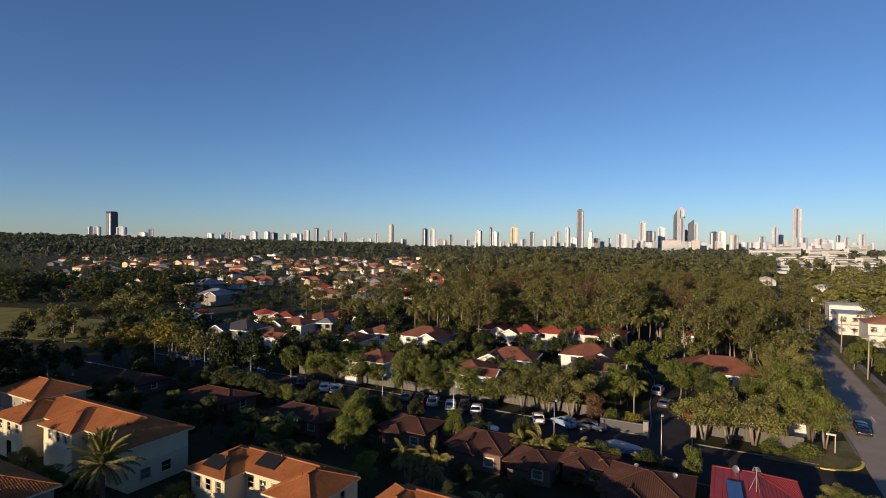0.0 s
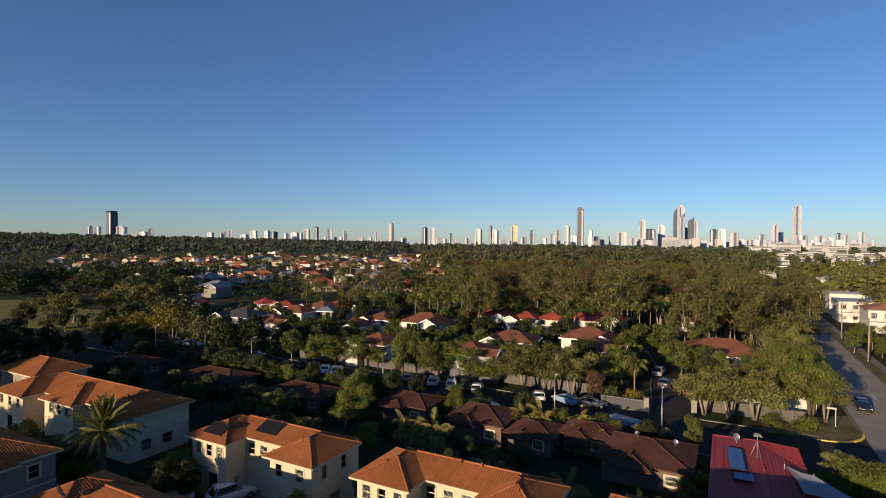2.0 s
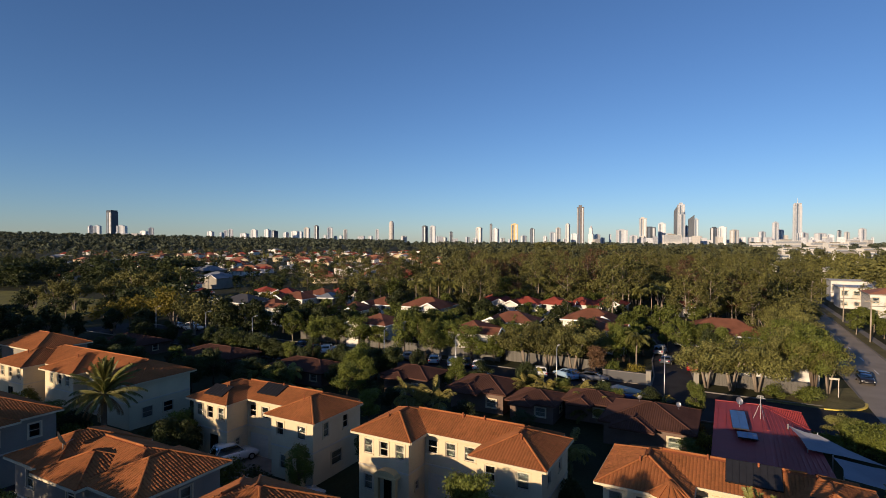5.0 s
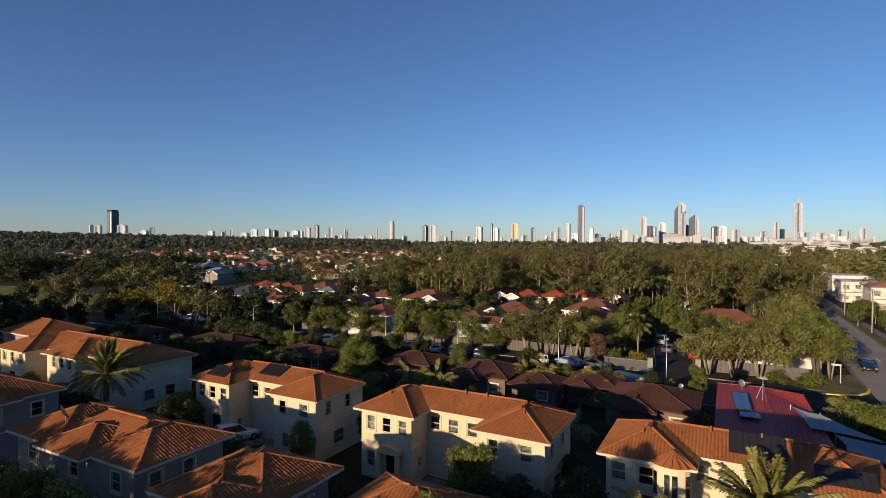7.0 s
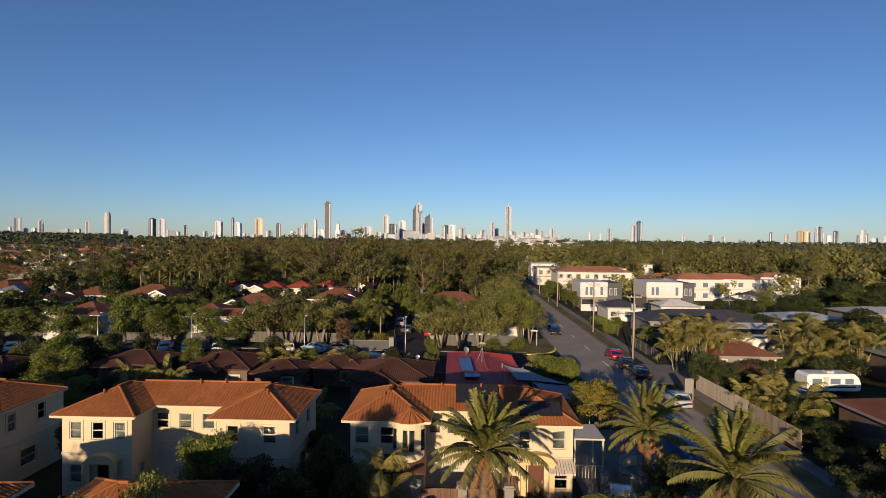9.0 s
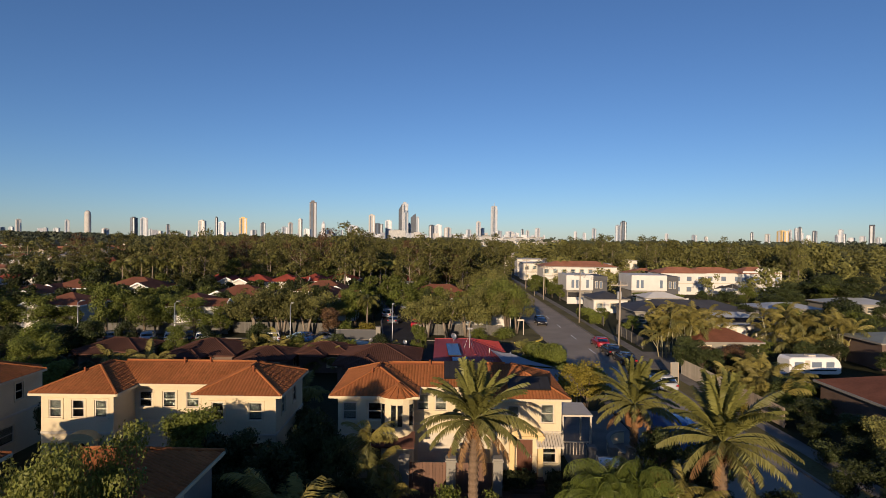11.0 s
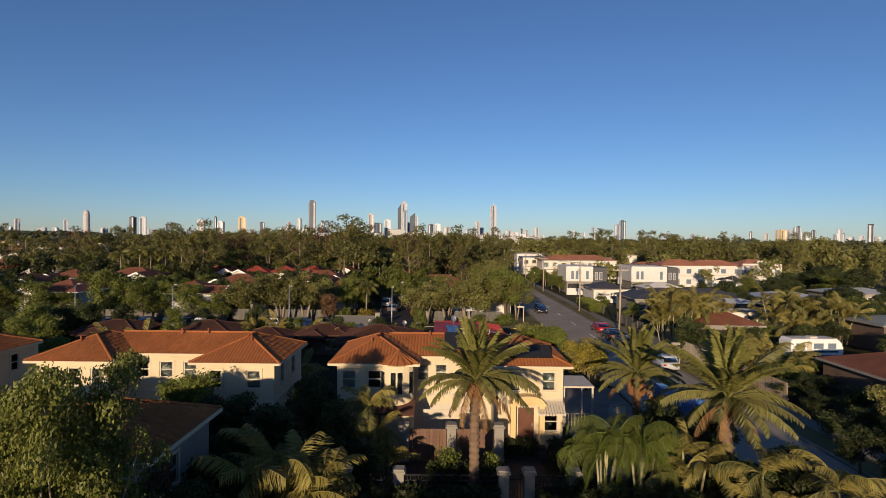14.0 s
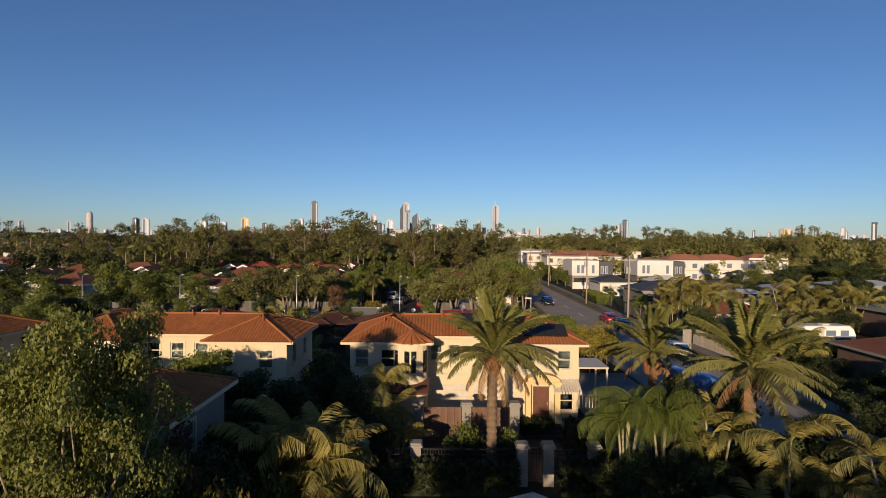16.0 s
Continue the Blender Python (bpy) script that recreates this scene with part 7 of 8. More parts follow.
cane_palm(-8.0, 66.4, 3.2, 4, 7, 1.0, 1.10, 38)
cane_palm(-6.0, 48.5, 2.8, 4, 7, 1.0, 1.10, 39)
cane_palm(6.7, 24.2, 6.0, 7, 11, 0.7, 0.85, 77, PLUME, 0.86)
cane_palm(8.4, 24.3, 5.9, 7, 11, 0.7, 0.85, 78, PLUME, 0.86)
for i, (x, y, z) in enumerate(((-12.2, 147.0, 8.4), (-8.3, 147.4, 8.8), (-5.9, 147.6, 9.2), (-2.8, 147.5, 8.3), (0.7, 147.5, 9.2), (21.3, 146.0, 9.4), (46.9, 140.0, 7.4), (50.8, 138.6, 8.2), (59.4, 135.2, 8.4), (61.7, 134.0, 9.3), (63.4, 133.2, 8.5))):
    queen_palm(x, y, z + 0.8, 1.2, i)
queen_palm(28.0, 85.6, 5.7, 1.00, 2)
queen_palm(23.4, 162.8, 9.6, 1.00, 0)
queen_palm(1.5, 177.7, 8.9, 1.10, 1)
queen_palm(-8.8, 176.8, 8.5, 1.10, 2)
queen_palm(-11.6, 176.5, 7.5, 1.00, 0)
queen_palm(-5.9, 173.4, 8.5, 1.00, 1)
queen_palm(-106.5, 245.7, 10.0, 1.20, 2)
queen_palm(-112.9, 212.3, 9.2, 1.20, 0)
queen_palm(-27.6, 231.6, 9.9, 1.10, 1)
queen_palm(-27.5, 195.5, 8.3, 1.10, 2)
queen_palm(-57.3, 280.0, 11.9, 1.20, 0)
queen_palm(-27.4, 169.2, 8.1, 1.00, 1)
queen_palm(48.6, 155.2, 7.3, 1.20, 2)
queen_palm(53.6, 151.2, 7.2, 1.20, 0)
queen_palm(58.6, 156.1, 8.2, 1.20, 1)
queen_palm(41.5, 144.5, 5.6, 1.00, 2)
queen_palm(62.3, 147.7, 7.7, 1.10, 0)
queen_palm(70.3, 157.0, 8.2, 1.10, 1)
queen_palm(72.1, 166.9, 8.7, 1.10, 2)
queen_palm(5.8, 93.6, 4.0, 1.00, 0)
queen_palm(8.4, 95.5, 4.1, 1.00, 1)
queen_palm(-23.9, 72.9, 3.1, 1.00, 2)
queen_palm(-26.7, 69.6, 3.4, 1.10, 0)
queen_palm(-32.6, 300.1, 11.2, 1.20, 1)
queen_palm(-21.2, 243.5, 9.1, 1.20, 2)
queen_palm(-67.4, 250.3, 8.0, 1.10, 0)
queen_palm(-128.4, 350.4, 11.3, 1.20, 1)
queen_palm(28.3, 227.3, 9.6, 1.10, 2)


# ---- cars ----
TYRE = material("tyre_rubber", (0.02, 0.02, 0.02), 0.9, 0.2, 6.0, 30.0, 0.1)
CAR_GLASS = glass_material("car_glass", (0.12, 0.14, 0.15))
LAMP_RED = material("tail_lamp", (0.4, 0.02, 0.02), 0.2, 0.1, 5, 20, 0)
LAMP_CLEAR = material("head_lamp", (0.7, 0.7, 0.7), 0.1, 0.1, 5, 20, 0)
PAINT = {}


def paint(name, color):
    if name not in PAINT:
        PAINT[name] = material("paint_" + name, color, 0.25, 0.06, 0.6, 4.0, 0.0)
        PAINT[name].node_tree.nodes["Principled BSDF"].inputs["Coat Weight"].default_value = 0.6
    return PAINT[name]


def loft(b, secs, mat=0):
    """Rounded box sections (x, half width, z0, z1) joined along x."""
    rings = []
    for x, w, z0, z1 in secs:
        k = len(b.v)
        c = min(0.12, (z1 - z0) * 0.3)
        b.v += [(x, -w + c, z0), (x, w - c, z0), (x, w, z0 + c), (x, w * 0.985, z1 - c), (x, w - c * 1.1, z1), (x, -w + c * 1.1, z1), (x, -w * 0.985, z1 - c), (x, -w, z0 + c)]
        rings.append(k)
    for a, c in zip(rings, rings[1:]):
        for j in range(8):
            b.f.append((a + j, c + j, c + (j + 1) % 8, a + (j + 1) % 8))
            b.m.append(mat)
    b.f += [tuple(rings[0] + j for j in range(8)), tuple(rings[-1] + j for j in reversed(range(8)))]
    b.m += [mat, mat]


WHEEL = Build().tube([(0, -0.1, 0), (0, 0.1, 0)], [0.32, 0.32], 16).mesh("tyre", TYRE, False)
RIM = Build().tube([(0, -0.112, 0), (0, 0.112, 0)], [0.2, 0.2], 10).mesh("rim", GALV, False)
CAR_STOCK = {}


def car(u, v, turn, color, tone, style="sedan", z=0.03):
    key = (color, style)
    words = {"sedan": "sedan", "suv": "four-wheel drive wagon", "hatch": "hatchback", "van": "delivery van"}[style]
    if key in CAR_STOCK:
        return copy_thing(CAR_STOCK[key], at(u, v, z, turn))
    ob = empty("car", at(u, v, z, turn), "parked %s %s on the asphalt" % (color, words), "car", "parked cars")
    t = {"sedan": 1.43, "suv": 1.72, "hatch": 1.48, "van": 2.2}[style]
    body = Build()
    if style == "van":
        loft(body, [(-2.6, 0.92, 0.35, 2.1), (-2.5, 0.98, 0.28, 2.2), (1.2, 0.98, 0.28, 2.2), (1.7, 0.97, 0.28, 1.9), (2.1, 0.96, 0.28, 1.25), (2.6, 0.9, 0.35, 1.0)])
    else:
        loft(body, [(-2.2, 0.72, 0.4, 0.82), (-2.1, 0.86, 0.28, 0.95), (-1.3, 0.89, 0.22, 0.98), (0.7, 0.89, 0.22, 0.98), (1.5, 0.88, 0.24, 0.9), (2.05, 0.8, 0.28, 0.74), (2.2, 0.66, 0.36, 0.62)])
    part("body", body.mesh("body", paint(color, tone), True), ob)
    if style != "van":
        rear = -1.9 if style != "sedan" else -1.65
        cab = Build()
        loft(cab, [(rear, 0.76, 0.9, 1.05), (rear + 0.45, 0.7, 0.9, t - 0.06), (0.15, 0.7, 0.9, t - 0.06), (0.95, 0.76, 0.88, 1.0)])
        part("window", cab.mesh("window", CAR_GLASS, True), ob)
        roof = Build()
        loft(roof, [(rear + 0.42, 0.68, t - 0.1, t - 0.03), (rear + 0.8, 0.69, t - 0.08, t), (-0.2, 0.69, t - 0.08, t), (0.18, 0.68, t - 0.1, t - 0.04)])
        part("roof", roof.mesh("roof", paint(color, tone), True), ob)
        for s in (-1, 1):
            for p, q in (((rear + 0.02, 0.98), (rear + 0.48, t - 0.06)), ((0.9, 0.98), (0.15, t - 0.06))):
                part("pillar", Build().bar((p[0], s * 0.745, p[1]), (q[0], s * 0.69, q[1]), 0.08, 0.06).mesh("pillar", paint(color, tone)), ob)
    else:
        part("window", Build().box(1.35, 1.42, -0.85, 0.85, 1.35, 2.0, 0, Matrix.Rotation(radians(0), 4, "Y")).mesh("window", CAR_GLASS), ob, Matrix.Translation((0.42, 0, 0)))
    for x in (-1.35, 1.4):
        for s in (-1, 1):
            w = part("wheel", WHEEL, ob, Matrix.Translation((x, s * 0.8, 0.32)))
            part("rim", RIM, w)
    for s in (-1, 1):
        part("headlight", Build().box(2.02, 2.16, s * 0.62 - 0.16, s * 0.62 + 0.16, 0.56, 0.68).mesh("headlight", LAMP_CLEAR), ob)
        part("tail_light", Build().box(-2.2, -2.1, s * 0.68 - 0.14, s * 0.68 + 0.14, 0.66, 0.84).mesh("tail_light", LAMP_RED), ob)
    CAR_STOCK[key] = ob
    return ob


WHITE_P, BLACK_P, RED_P, SILVER_P, BLUE_P, DARK_P = (0.75, 0.75, 0.74), (0.015, 0.015, 0.017), (0.24, 0.012, 0.02), (0.4, 0.42, 0.44), (0.25, 0.36, 0.5), (0.06, 0.07, 0.09)
car(-35.5, 77.8, 108, "white", WHITE_P, "hatch")
car(-37.8, 78.0, 112, "black", BLACK_P, "suv")
car(-40.2, 77.8, 115, "white", WHITE_P, "hatch")
car(-43.6, 78.0, 110, "silver", SILVER_P, "hatch")
car(-46.2, 77.8, 112, "black", BLACK_P, "suv")
car(-49.0, 78.2, 114, "dark grey", DARK_P, "sedan")
car(-25.5, 78.4, 112, "white", WHITE_P, "sedan")
car(-21.5, 78.6, 150, "pale blue", BLUE_P, "hatch")
car(-17.6, 78.8, 8, "dark grey", DARK_P, "sedan")
car(-31.0, 70.2, 10, "white", WHITE_P, "sedan")
car(-62.6, 76.0, 118, "silver", SILVER_P, "hatch")
car(-65.0, 75.8, 120, "white", WHITE_P, "hatch")
car(-67.6, 76.0, 118, "red", RED_P, "hatch")
car(-71.0, 76.4, 116, "black", BLACK_P, "suv")
car(-72.0, 69.0, 0, "pale blue", BLUE_P, "sedan")
car(-85.0, 78.0, 10, "dark grey", DARK_P, "sedan")
car(-107.0, 79.5, 15, "white", WHITE_P, "suv")
car(-112.5, 79.5, 15, "silver", SILVER_P, "sedan")
car(17.2, 97.0, -90, "black", BLACK_P, "hatch")
car(22.3, 77.5, 90, "red", RED_P, "sedan")
car(22.2, 72.2, 90, "black", BLACK_P, "sedan")
car(22.4, 67.2, 90, "black", BLACK_P, "sedan")
# a white hatchback, dimmed to silver for the shade it stands in
car(22.5, 56.0, 90, "silver", SILVER_P, "hatch")
car(35.6, 56.4, 8, "silver", SILVER_P, "suv")
# a white van; the blue of its sky-lit shade is put into the paint
car(17.0, 40.6, 90, "blue", (0.05, 0.12, 0.32), "van")
car(-9.2, 96.5, 80, "dark grey", DARK_P, "sedan")
car(-11.2, 104.0, 85, "silver", SILVER_P, "suv")
car(-8.6, 115.0, 85, "white", WHITE_P, "sedan")
car(-5.0, 93.0, 85, "red", RED_P, "sedan")
car(-40.4, 33.9, 72, "white", WHITE_P, "suv")
car(-44.8, 30.6, 60, "white", WHITE_P, "sedan")
car(-67.5, 29.4, 70, "silver", SILVER_P, "suv")
car(10.0, 33.6, 80, "silver", SILVER_P, "suv")
car(-29.2, 30.4, 80, "silver", SILVER_P, "hatch")

# ---- caravan and covered boat ----
cv = empty("caravan", at(41.6, 61.4, 0, 3, 0.93), "white touring caravan with dark windows on a shaded block", "caravan")
b = Build()
loft(b, [(-3.3, 1.1, 0.75, 2.3), (-3.0, 1.15, 0.5, 2.6), (2.5, 1.15, 0.5, 2.6), (3.0, 1.12, 0.5, 2.2), (3.3, 1.05, 0.6, 1.6)])
part("body", b.mesh("body", paint("white", WHITE_P)), cv)
for x0, x1 in ((-2.7, -1.6), (-0.5, 0.7), (1.3, 2.3)):
    part("window", Build().box(x0, x1, -1.18, -1.12, 1.4, 2.05).mesh("window", RIB_GLASS), cv)
part("door", Build().box(-1.35, -0.75, -1.18, -1.12, 0.6, 2.25).mesh("door", TRIM_WHITE), cv)
part("stripe", Build().box(-3.0, 2.6, -1.165, -1.14, 0.95, 1.12).mesh("stripe", DARK_METAL), cv)
part("roof_hatch", Build().box(-0.4, 0.5, -0.4, 0.4, 2.58, 2.75).mesh("roof_hatch", TRIM_WHITE), cv)
for x in (-0.4, 0.5):
    part("wheel", WHEEL, cv, Matrix.Translation((x, -1.0, 0.32)))
boat = empty("boat", at(-12.0, 71.3, 0, 4), "small boat on a trailer under a white and blue cover", "boat")
b = Build()
loft(b, [(-2.3, 0.9, 0.6, 1.0), (0.6, 1.0, 0.5, 1.1), (1.9, 0.7, 0.6, 1.2), (2.7, 0.1, 0.9, 1.25)])
part("hull", b.mesh("hull", paint("blue", (0.06, 0.12, 0.3)), True), boat)
b = Build()
loft(b, [(-2.4, 0.92, 0.98, 1.15), (-1.0, 0.85, 1.0, 1.75), (0.6, 0.9, 1.05, 1.5), (1.9, 0.65, 1.1, 1.35), (2.5, 0.15, 1.2, 1.3)])
part("cover", b.mesh("cover", TRIM_WHITE, True), boat)
b = Build().bar((-2.2, 0.5, 0.45), (2.6, 0.05, 0.5), 0.09).bar((-2.2, -0.5, 0.45), (2.6, -0.05, 0.5), 0.09).bar((2.5, 0, 0.5), (3.5, 0, 0.45), 0.1)
part("trailer", b.mesh("trailer", GALV), boat)
for s in (-1, 1):
    part("wheel", WHEEL, boat, Matrix.Translation((-0.7, s * 0.95, 0.32)))

# ---- poles, wires, street lamps, signs ----
POLES = ((24.9, 77.0, 9.6), (24.9, 99.5, 9.4), (25.2, 137.0, 9.0), (25.4, 168.0, 9.5), (25.4, 205.0, 9.5))
for i, (u, v, h) in enumerate(POLES):
    ob = empty("power_pole", at(u, v), "weathered timber power pole with crossarm and insulators", "pole", "power poles")
    part("pole", Build().tube([(0, 0, 0), (0.02, 0, h * 0.5), (0, 0, h)], [0.17, 0.15, 0.12], 9).mesh("pole", POLE_WOOD, True), ob)
    part("crossarm", Build().box(-1.1, 1.1, -0.06, 0.06, h - 0.7, h - 0.56).mesh("crossarm", POLE_WOOD), ob)
    for x in (-1.0, -0.4, 0.4, 1.0):
        part("insulator", Build().tube([(x, 0, h - 0.56), (x, 0, h - 0.36)], [0.05, 0.035], 6).mesh("insulator", TRIM_WHITE), ob)
    if i in (0, 1):
        part("transformer", Build().box(-0.3, 0.3, 0.16, 0.6, h - 2.6, h - 1.6).mesh("transformer", GALV), ob)
for x in (-1.0, -0.4, 0.4, 1.0):
    ordered = sorted(POLES, key=lambda p: p[1])
    for p, q in zip(ordered, ordered[1:]):
        pts = []
        for i in range(9):
            t = i / 8
            pts.append((p[0] + (q[0] - p[0]) * t + x, p[1] + (q[1] - p[1]) * t, p[2] - 0.36 + (q[2] - p[2]) * t - 3.2 * t * (1 - t) * 0.25))
        w = new("power_line", Build().tube(pts, [0.012] * 9, 4).mesh("power_line", DARK_METAL))
        w.matrix_world = at(0, 0)
        tagged(w, "thin dark power line strung between timber poles", "cable", "power lines")
first_lamp = None
for u, v, h in ((-100.5, 66.2, 7.0), (-85.5, 66.0, 7.0), (-73.2, 65.8, 7.0), (-45.7, 66.0, 7.4), (-33.9, 66.4, 7.0), (-19.4, 66.0, 7.0), (-6.8, 66.3, 6.8)):
    m = at(u, v, 0, 0)
    if first_lamp:
        copy_thing(first_lamp, m)
        continue
    first_lamp = empty("street_lamp", m, "slim grey steel street lamp beside the cross street", "street lamp", "street lamps")
    part("pole", Build().tube([(0, 0, 0), (0, 0, h)], [0.075, 0.05], 8).mesh("pole", GALV, True), first_lamp)
    part("arm", Build().tube([(0, 0, h - 0.1), (0, 0.35, h + 0.08), (0, 0.8, h + 0.12)], [0.04, 0.035, 0.03], 6).mesh("arm", GALV, True), first_lamp)
    part("lamp_head", Build().box(-0.13, 0.13, 0.6, 1.15, h + 0.06, h + 0.18).mesh("lamp_head", TRIM_WHITE), first_lamp)
sign = empty("street_sign", at(12.4, 85.6), "white street name blades on a white post at the corner", "sign")
part("post", Build().tube([(0, 0, 0), (0, 0, 2.6)], [0.06, 0.06], 8).mesh("post", TRIM_WHITE), sign)
part("blade", Build().box(-1.0, 0.1, -0.02, 0.02, 2.35, 2.6).mesh("blade", TRIM_WHITE), sign)
board = empty("sign_board", at(24.4, 57.4), "blank grey real-estate board on posts by the footpath", "sign")
part("panel", Build().box(-0.45, 0.45, -0.03, 0.03, 0.8, 2.4).mesh("panel", RENDER_DIMMED), board)
for x in (-0.4, 0.4):
    part("post", Build().box(x - 0.04, x + 0.04, -0.1, -0.03, 0, 2.3).mesh("post", FENCE_WOOD), board)

# ---- fences and walls ----
def fence(u0, v0, u1, v1, h, mat, label, slat=0.16, gap=0.012, post=2.4):
    p, q = Vector((u0, v0)), Vector((u1, v1))
    size = (q - p).length
    ob = empty("fence", at(u0, v0, 0, math.degrees(math.atan2(v1 - v0, u1 - u0))), label, "fence", "boundary fences")
    me = Build().box(0, slat - gap, -0.012, 0.012, 0.05, h).mesh("slat", mat)
    for i in range(min(300, int(size / slat))):
        part("slat", me, ob, Matrix.Translation((i * slat, 0, 0)))
    pm = Build().box(-0.05, 0.05, 0.012, 0.11, 0, h - 0.05).mesh("post", mat)
    for i in range(int(size / post) + 1):
        part("post", pm, ob, Matrix.Translation((i * post, 0, 0)))
    for z in (0.35, h - 0.3):
        part("rail", Build().box(0, size, 0.012, 0.06, z, z + 0.09).mesh("rail", mat), ob)
    return ob


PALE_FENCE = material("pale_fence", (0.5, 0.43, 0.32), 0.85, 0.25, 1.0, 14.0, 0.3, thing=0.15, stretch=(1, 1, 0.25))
# fence timber lowered in tone for the tree shade along the cross street
DIMMED_FENCE = material("dimmed_fence", (0.12, 0.115, 0.105), 0.85, 0.25, 1.0, 14.0, 0.3, thing=0.15, stretch=(1, 1, 0.25))
fence(27.1, 61.8, 27.6, 51.6, 1.8, PALE_FENCE, "pale sunlit timber paling fence beside the footpath")
fence(27.6, 51.5, 27.8, 44.0, 1.7, FENCE_WOOD, "brown timber paling fence along the verge")
fence(-2.6, 84.8, 9.0, 84.6, 1.8, DIMMED_FENCE, "timber paling fence darkened for the shade of roadside trees")
fence(-34.0, 84.9, -17.0, 84.6, 1.8, DIMMED_FENCE, "timber fence behind parked cars, darkened for shade", 0.3)
fence(-78.0, 82.8, -34.2, 83.6, 1.7, DIMMED_FENCE, "timber fence behind parked cars, darkened for shade", 0.3)
fence(28.4, 96.0, 28.6, 112.0, 1.7, DIMMED_FENCE, "grey paling fence beside the footpath", 0.2)
fence(28.0, 76.0, 28.2, 88.0, 1.6, DIMMED_FENCE, "grey paling fence beside the footpath", 0.2)


def wall_block(u0, u1, v0, v1, h, mat, label, name="garden_wall"):
    ob = empty(name, at((u0 + u1) / 2, (v0 + v1) / 2), label, "wall", "garden walls")
    a, c = (u1 - u0) / 2, (v1 - v0) / 2
    part("wall", Build().box(-a, a, -c, c, 0, h).mesh("wall", mat), ob)
    part("coping", Build().box(-a - 0.05, a + 0.05, -c - 0.05, c + 0.05, h, h + 0.08).mesh("coping", CONCRETE), ob)


wall_block(-16.6, -10.6, 80.2, 80.5, 1.5, RENDER_GREY, "low grey rendered entry wall beside the side street")
wall_block(-10.6, -9.9, 80.0, 80.7, 2.0, RENDER_DIMMED, "square rendered entry pier", "entry_pier")
wall_block(-4.6, -3.9, 82.6, 83.3, 2.0, RENDER_DIMMED, "square rendered entry pier", "entry_pier")
wall_block(-3.2, -2.7, 83.4, 83.9, 1.9, RENDER_DIMMED, "square rendered entry pier", "entry_pier")
wall_block(0.5, 11.0, 91.0, 91.25, 2.6, RENDER_WHITE, "white rendered wall behind the roadside trees")

# the front garden of the ochre-porch house: piers, iron gate and hedges
def pier(u, v, h=2.05, w=0.5):
    ob = empty("gate_pier", at(u, v), "pale rendered gate pier with a moulded cap", "pier", "gate piers")
    part("shaft", Build().box(-w / 2, w / 2, -w / 2, w / 2, 0, h - 0.2).mesh("shaft", RENDER_DIMMED), ob)
    part("cap", Build().box(-w / 2 - 0.08, w / 2 + 0.08, -w / 2 - 0.08, w / 2 + 0.08, h - 0.2, h - 0.1).box(-w / 2 - 0.02, w / 2 + 0.02, -w / 2 - 0.02, w / 2 + 0.02, h - 0.1, h).mesh("cap", RENDER_DIMMED), ob)


for u in (-5.2, -2.6, 2.5, 3.75, 5.95, 8.05):
    pier(u, 26.4)
for u in (-2.75, 0.05, 2.85):
    pier(u, 32.0, 2.3, 0.55)
for u in (9.3, 10.7, 11.9):
    pier(u, 35.0, 1.9, 0.5)
for u, v in ((-43.0, 29.8), (-39.6, 29.4), (-65.0, 28.8)):
    pier(u, v, 1.9, 0.55)


def iron_panel(u0, u1, v, h, name, label):
    ob = empty(name, at(u0, v), label, "gate", "iron panels")
    w = u1 - u0
    for z in (0.15, h - 0.35, h - 0.08):
        part("rail", Build().box(0, w, -0.02, 0.02, z, z + 0.04).mesh("rail", DARK_METAL), ob)
    n = int(w / 0.13)
    me = Build().box(-0.011, 0.011, -0.011, 0.011, 0.1, h).mesh("bar", DARK_METAL)
    for i in range(n + 1):
        part("bar", me, ob, Matrix.Translation((i * w / n, 0, 0)))
    for i in range(int(w / 0.3)):
        c = (i + 0.5) * w / int(w / 0.3)
        ring = [(c + 0.11 * math.cos(a), 0, h - 0.2 + 0.11 * math.sin(a)) for a in [math.tau * j / 10 for j in range(11)]]
        part("scroll", Build().tube(ring, [0.012] * 11, 4).mesh("scroll", DARK_METAL), ob)


iron_panel(2.78, 3.48, 26.4, 1.85, "iron_gate", "black wrought iron pedestrian gate between piers")
iron_panel(4.05, 5.68, 26.4, 1.75, "iron_fence", "black wrought iron fence panel with scrolls")
iron_panel(6.25, 7.78, 26.4, 1.75, "iron_fence", "black wrought iron fence panel with scrolls")
iron_panel(-4.9, -2.9, 26.4, 1.75, "iron_fence", "black wrought iron fence panel with scrolls")
iron_panel(-2.3, 2.2, 26.4, 1.75, "iron_fence", "black wrought iron fence panel with scrolls")


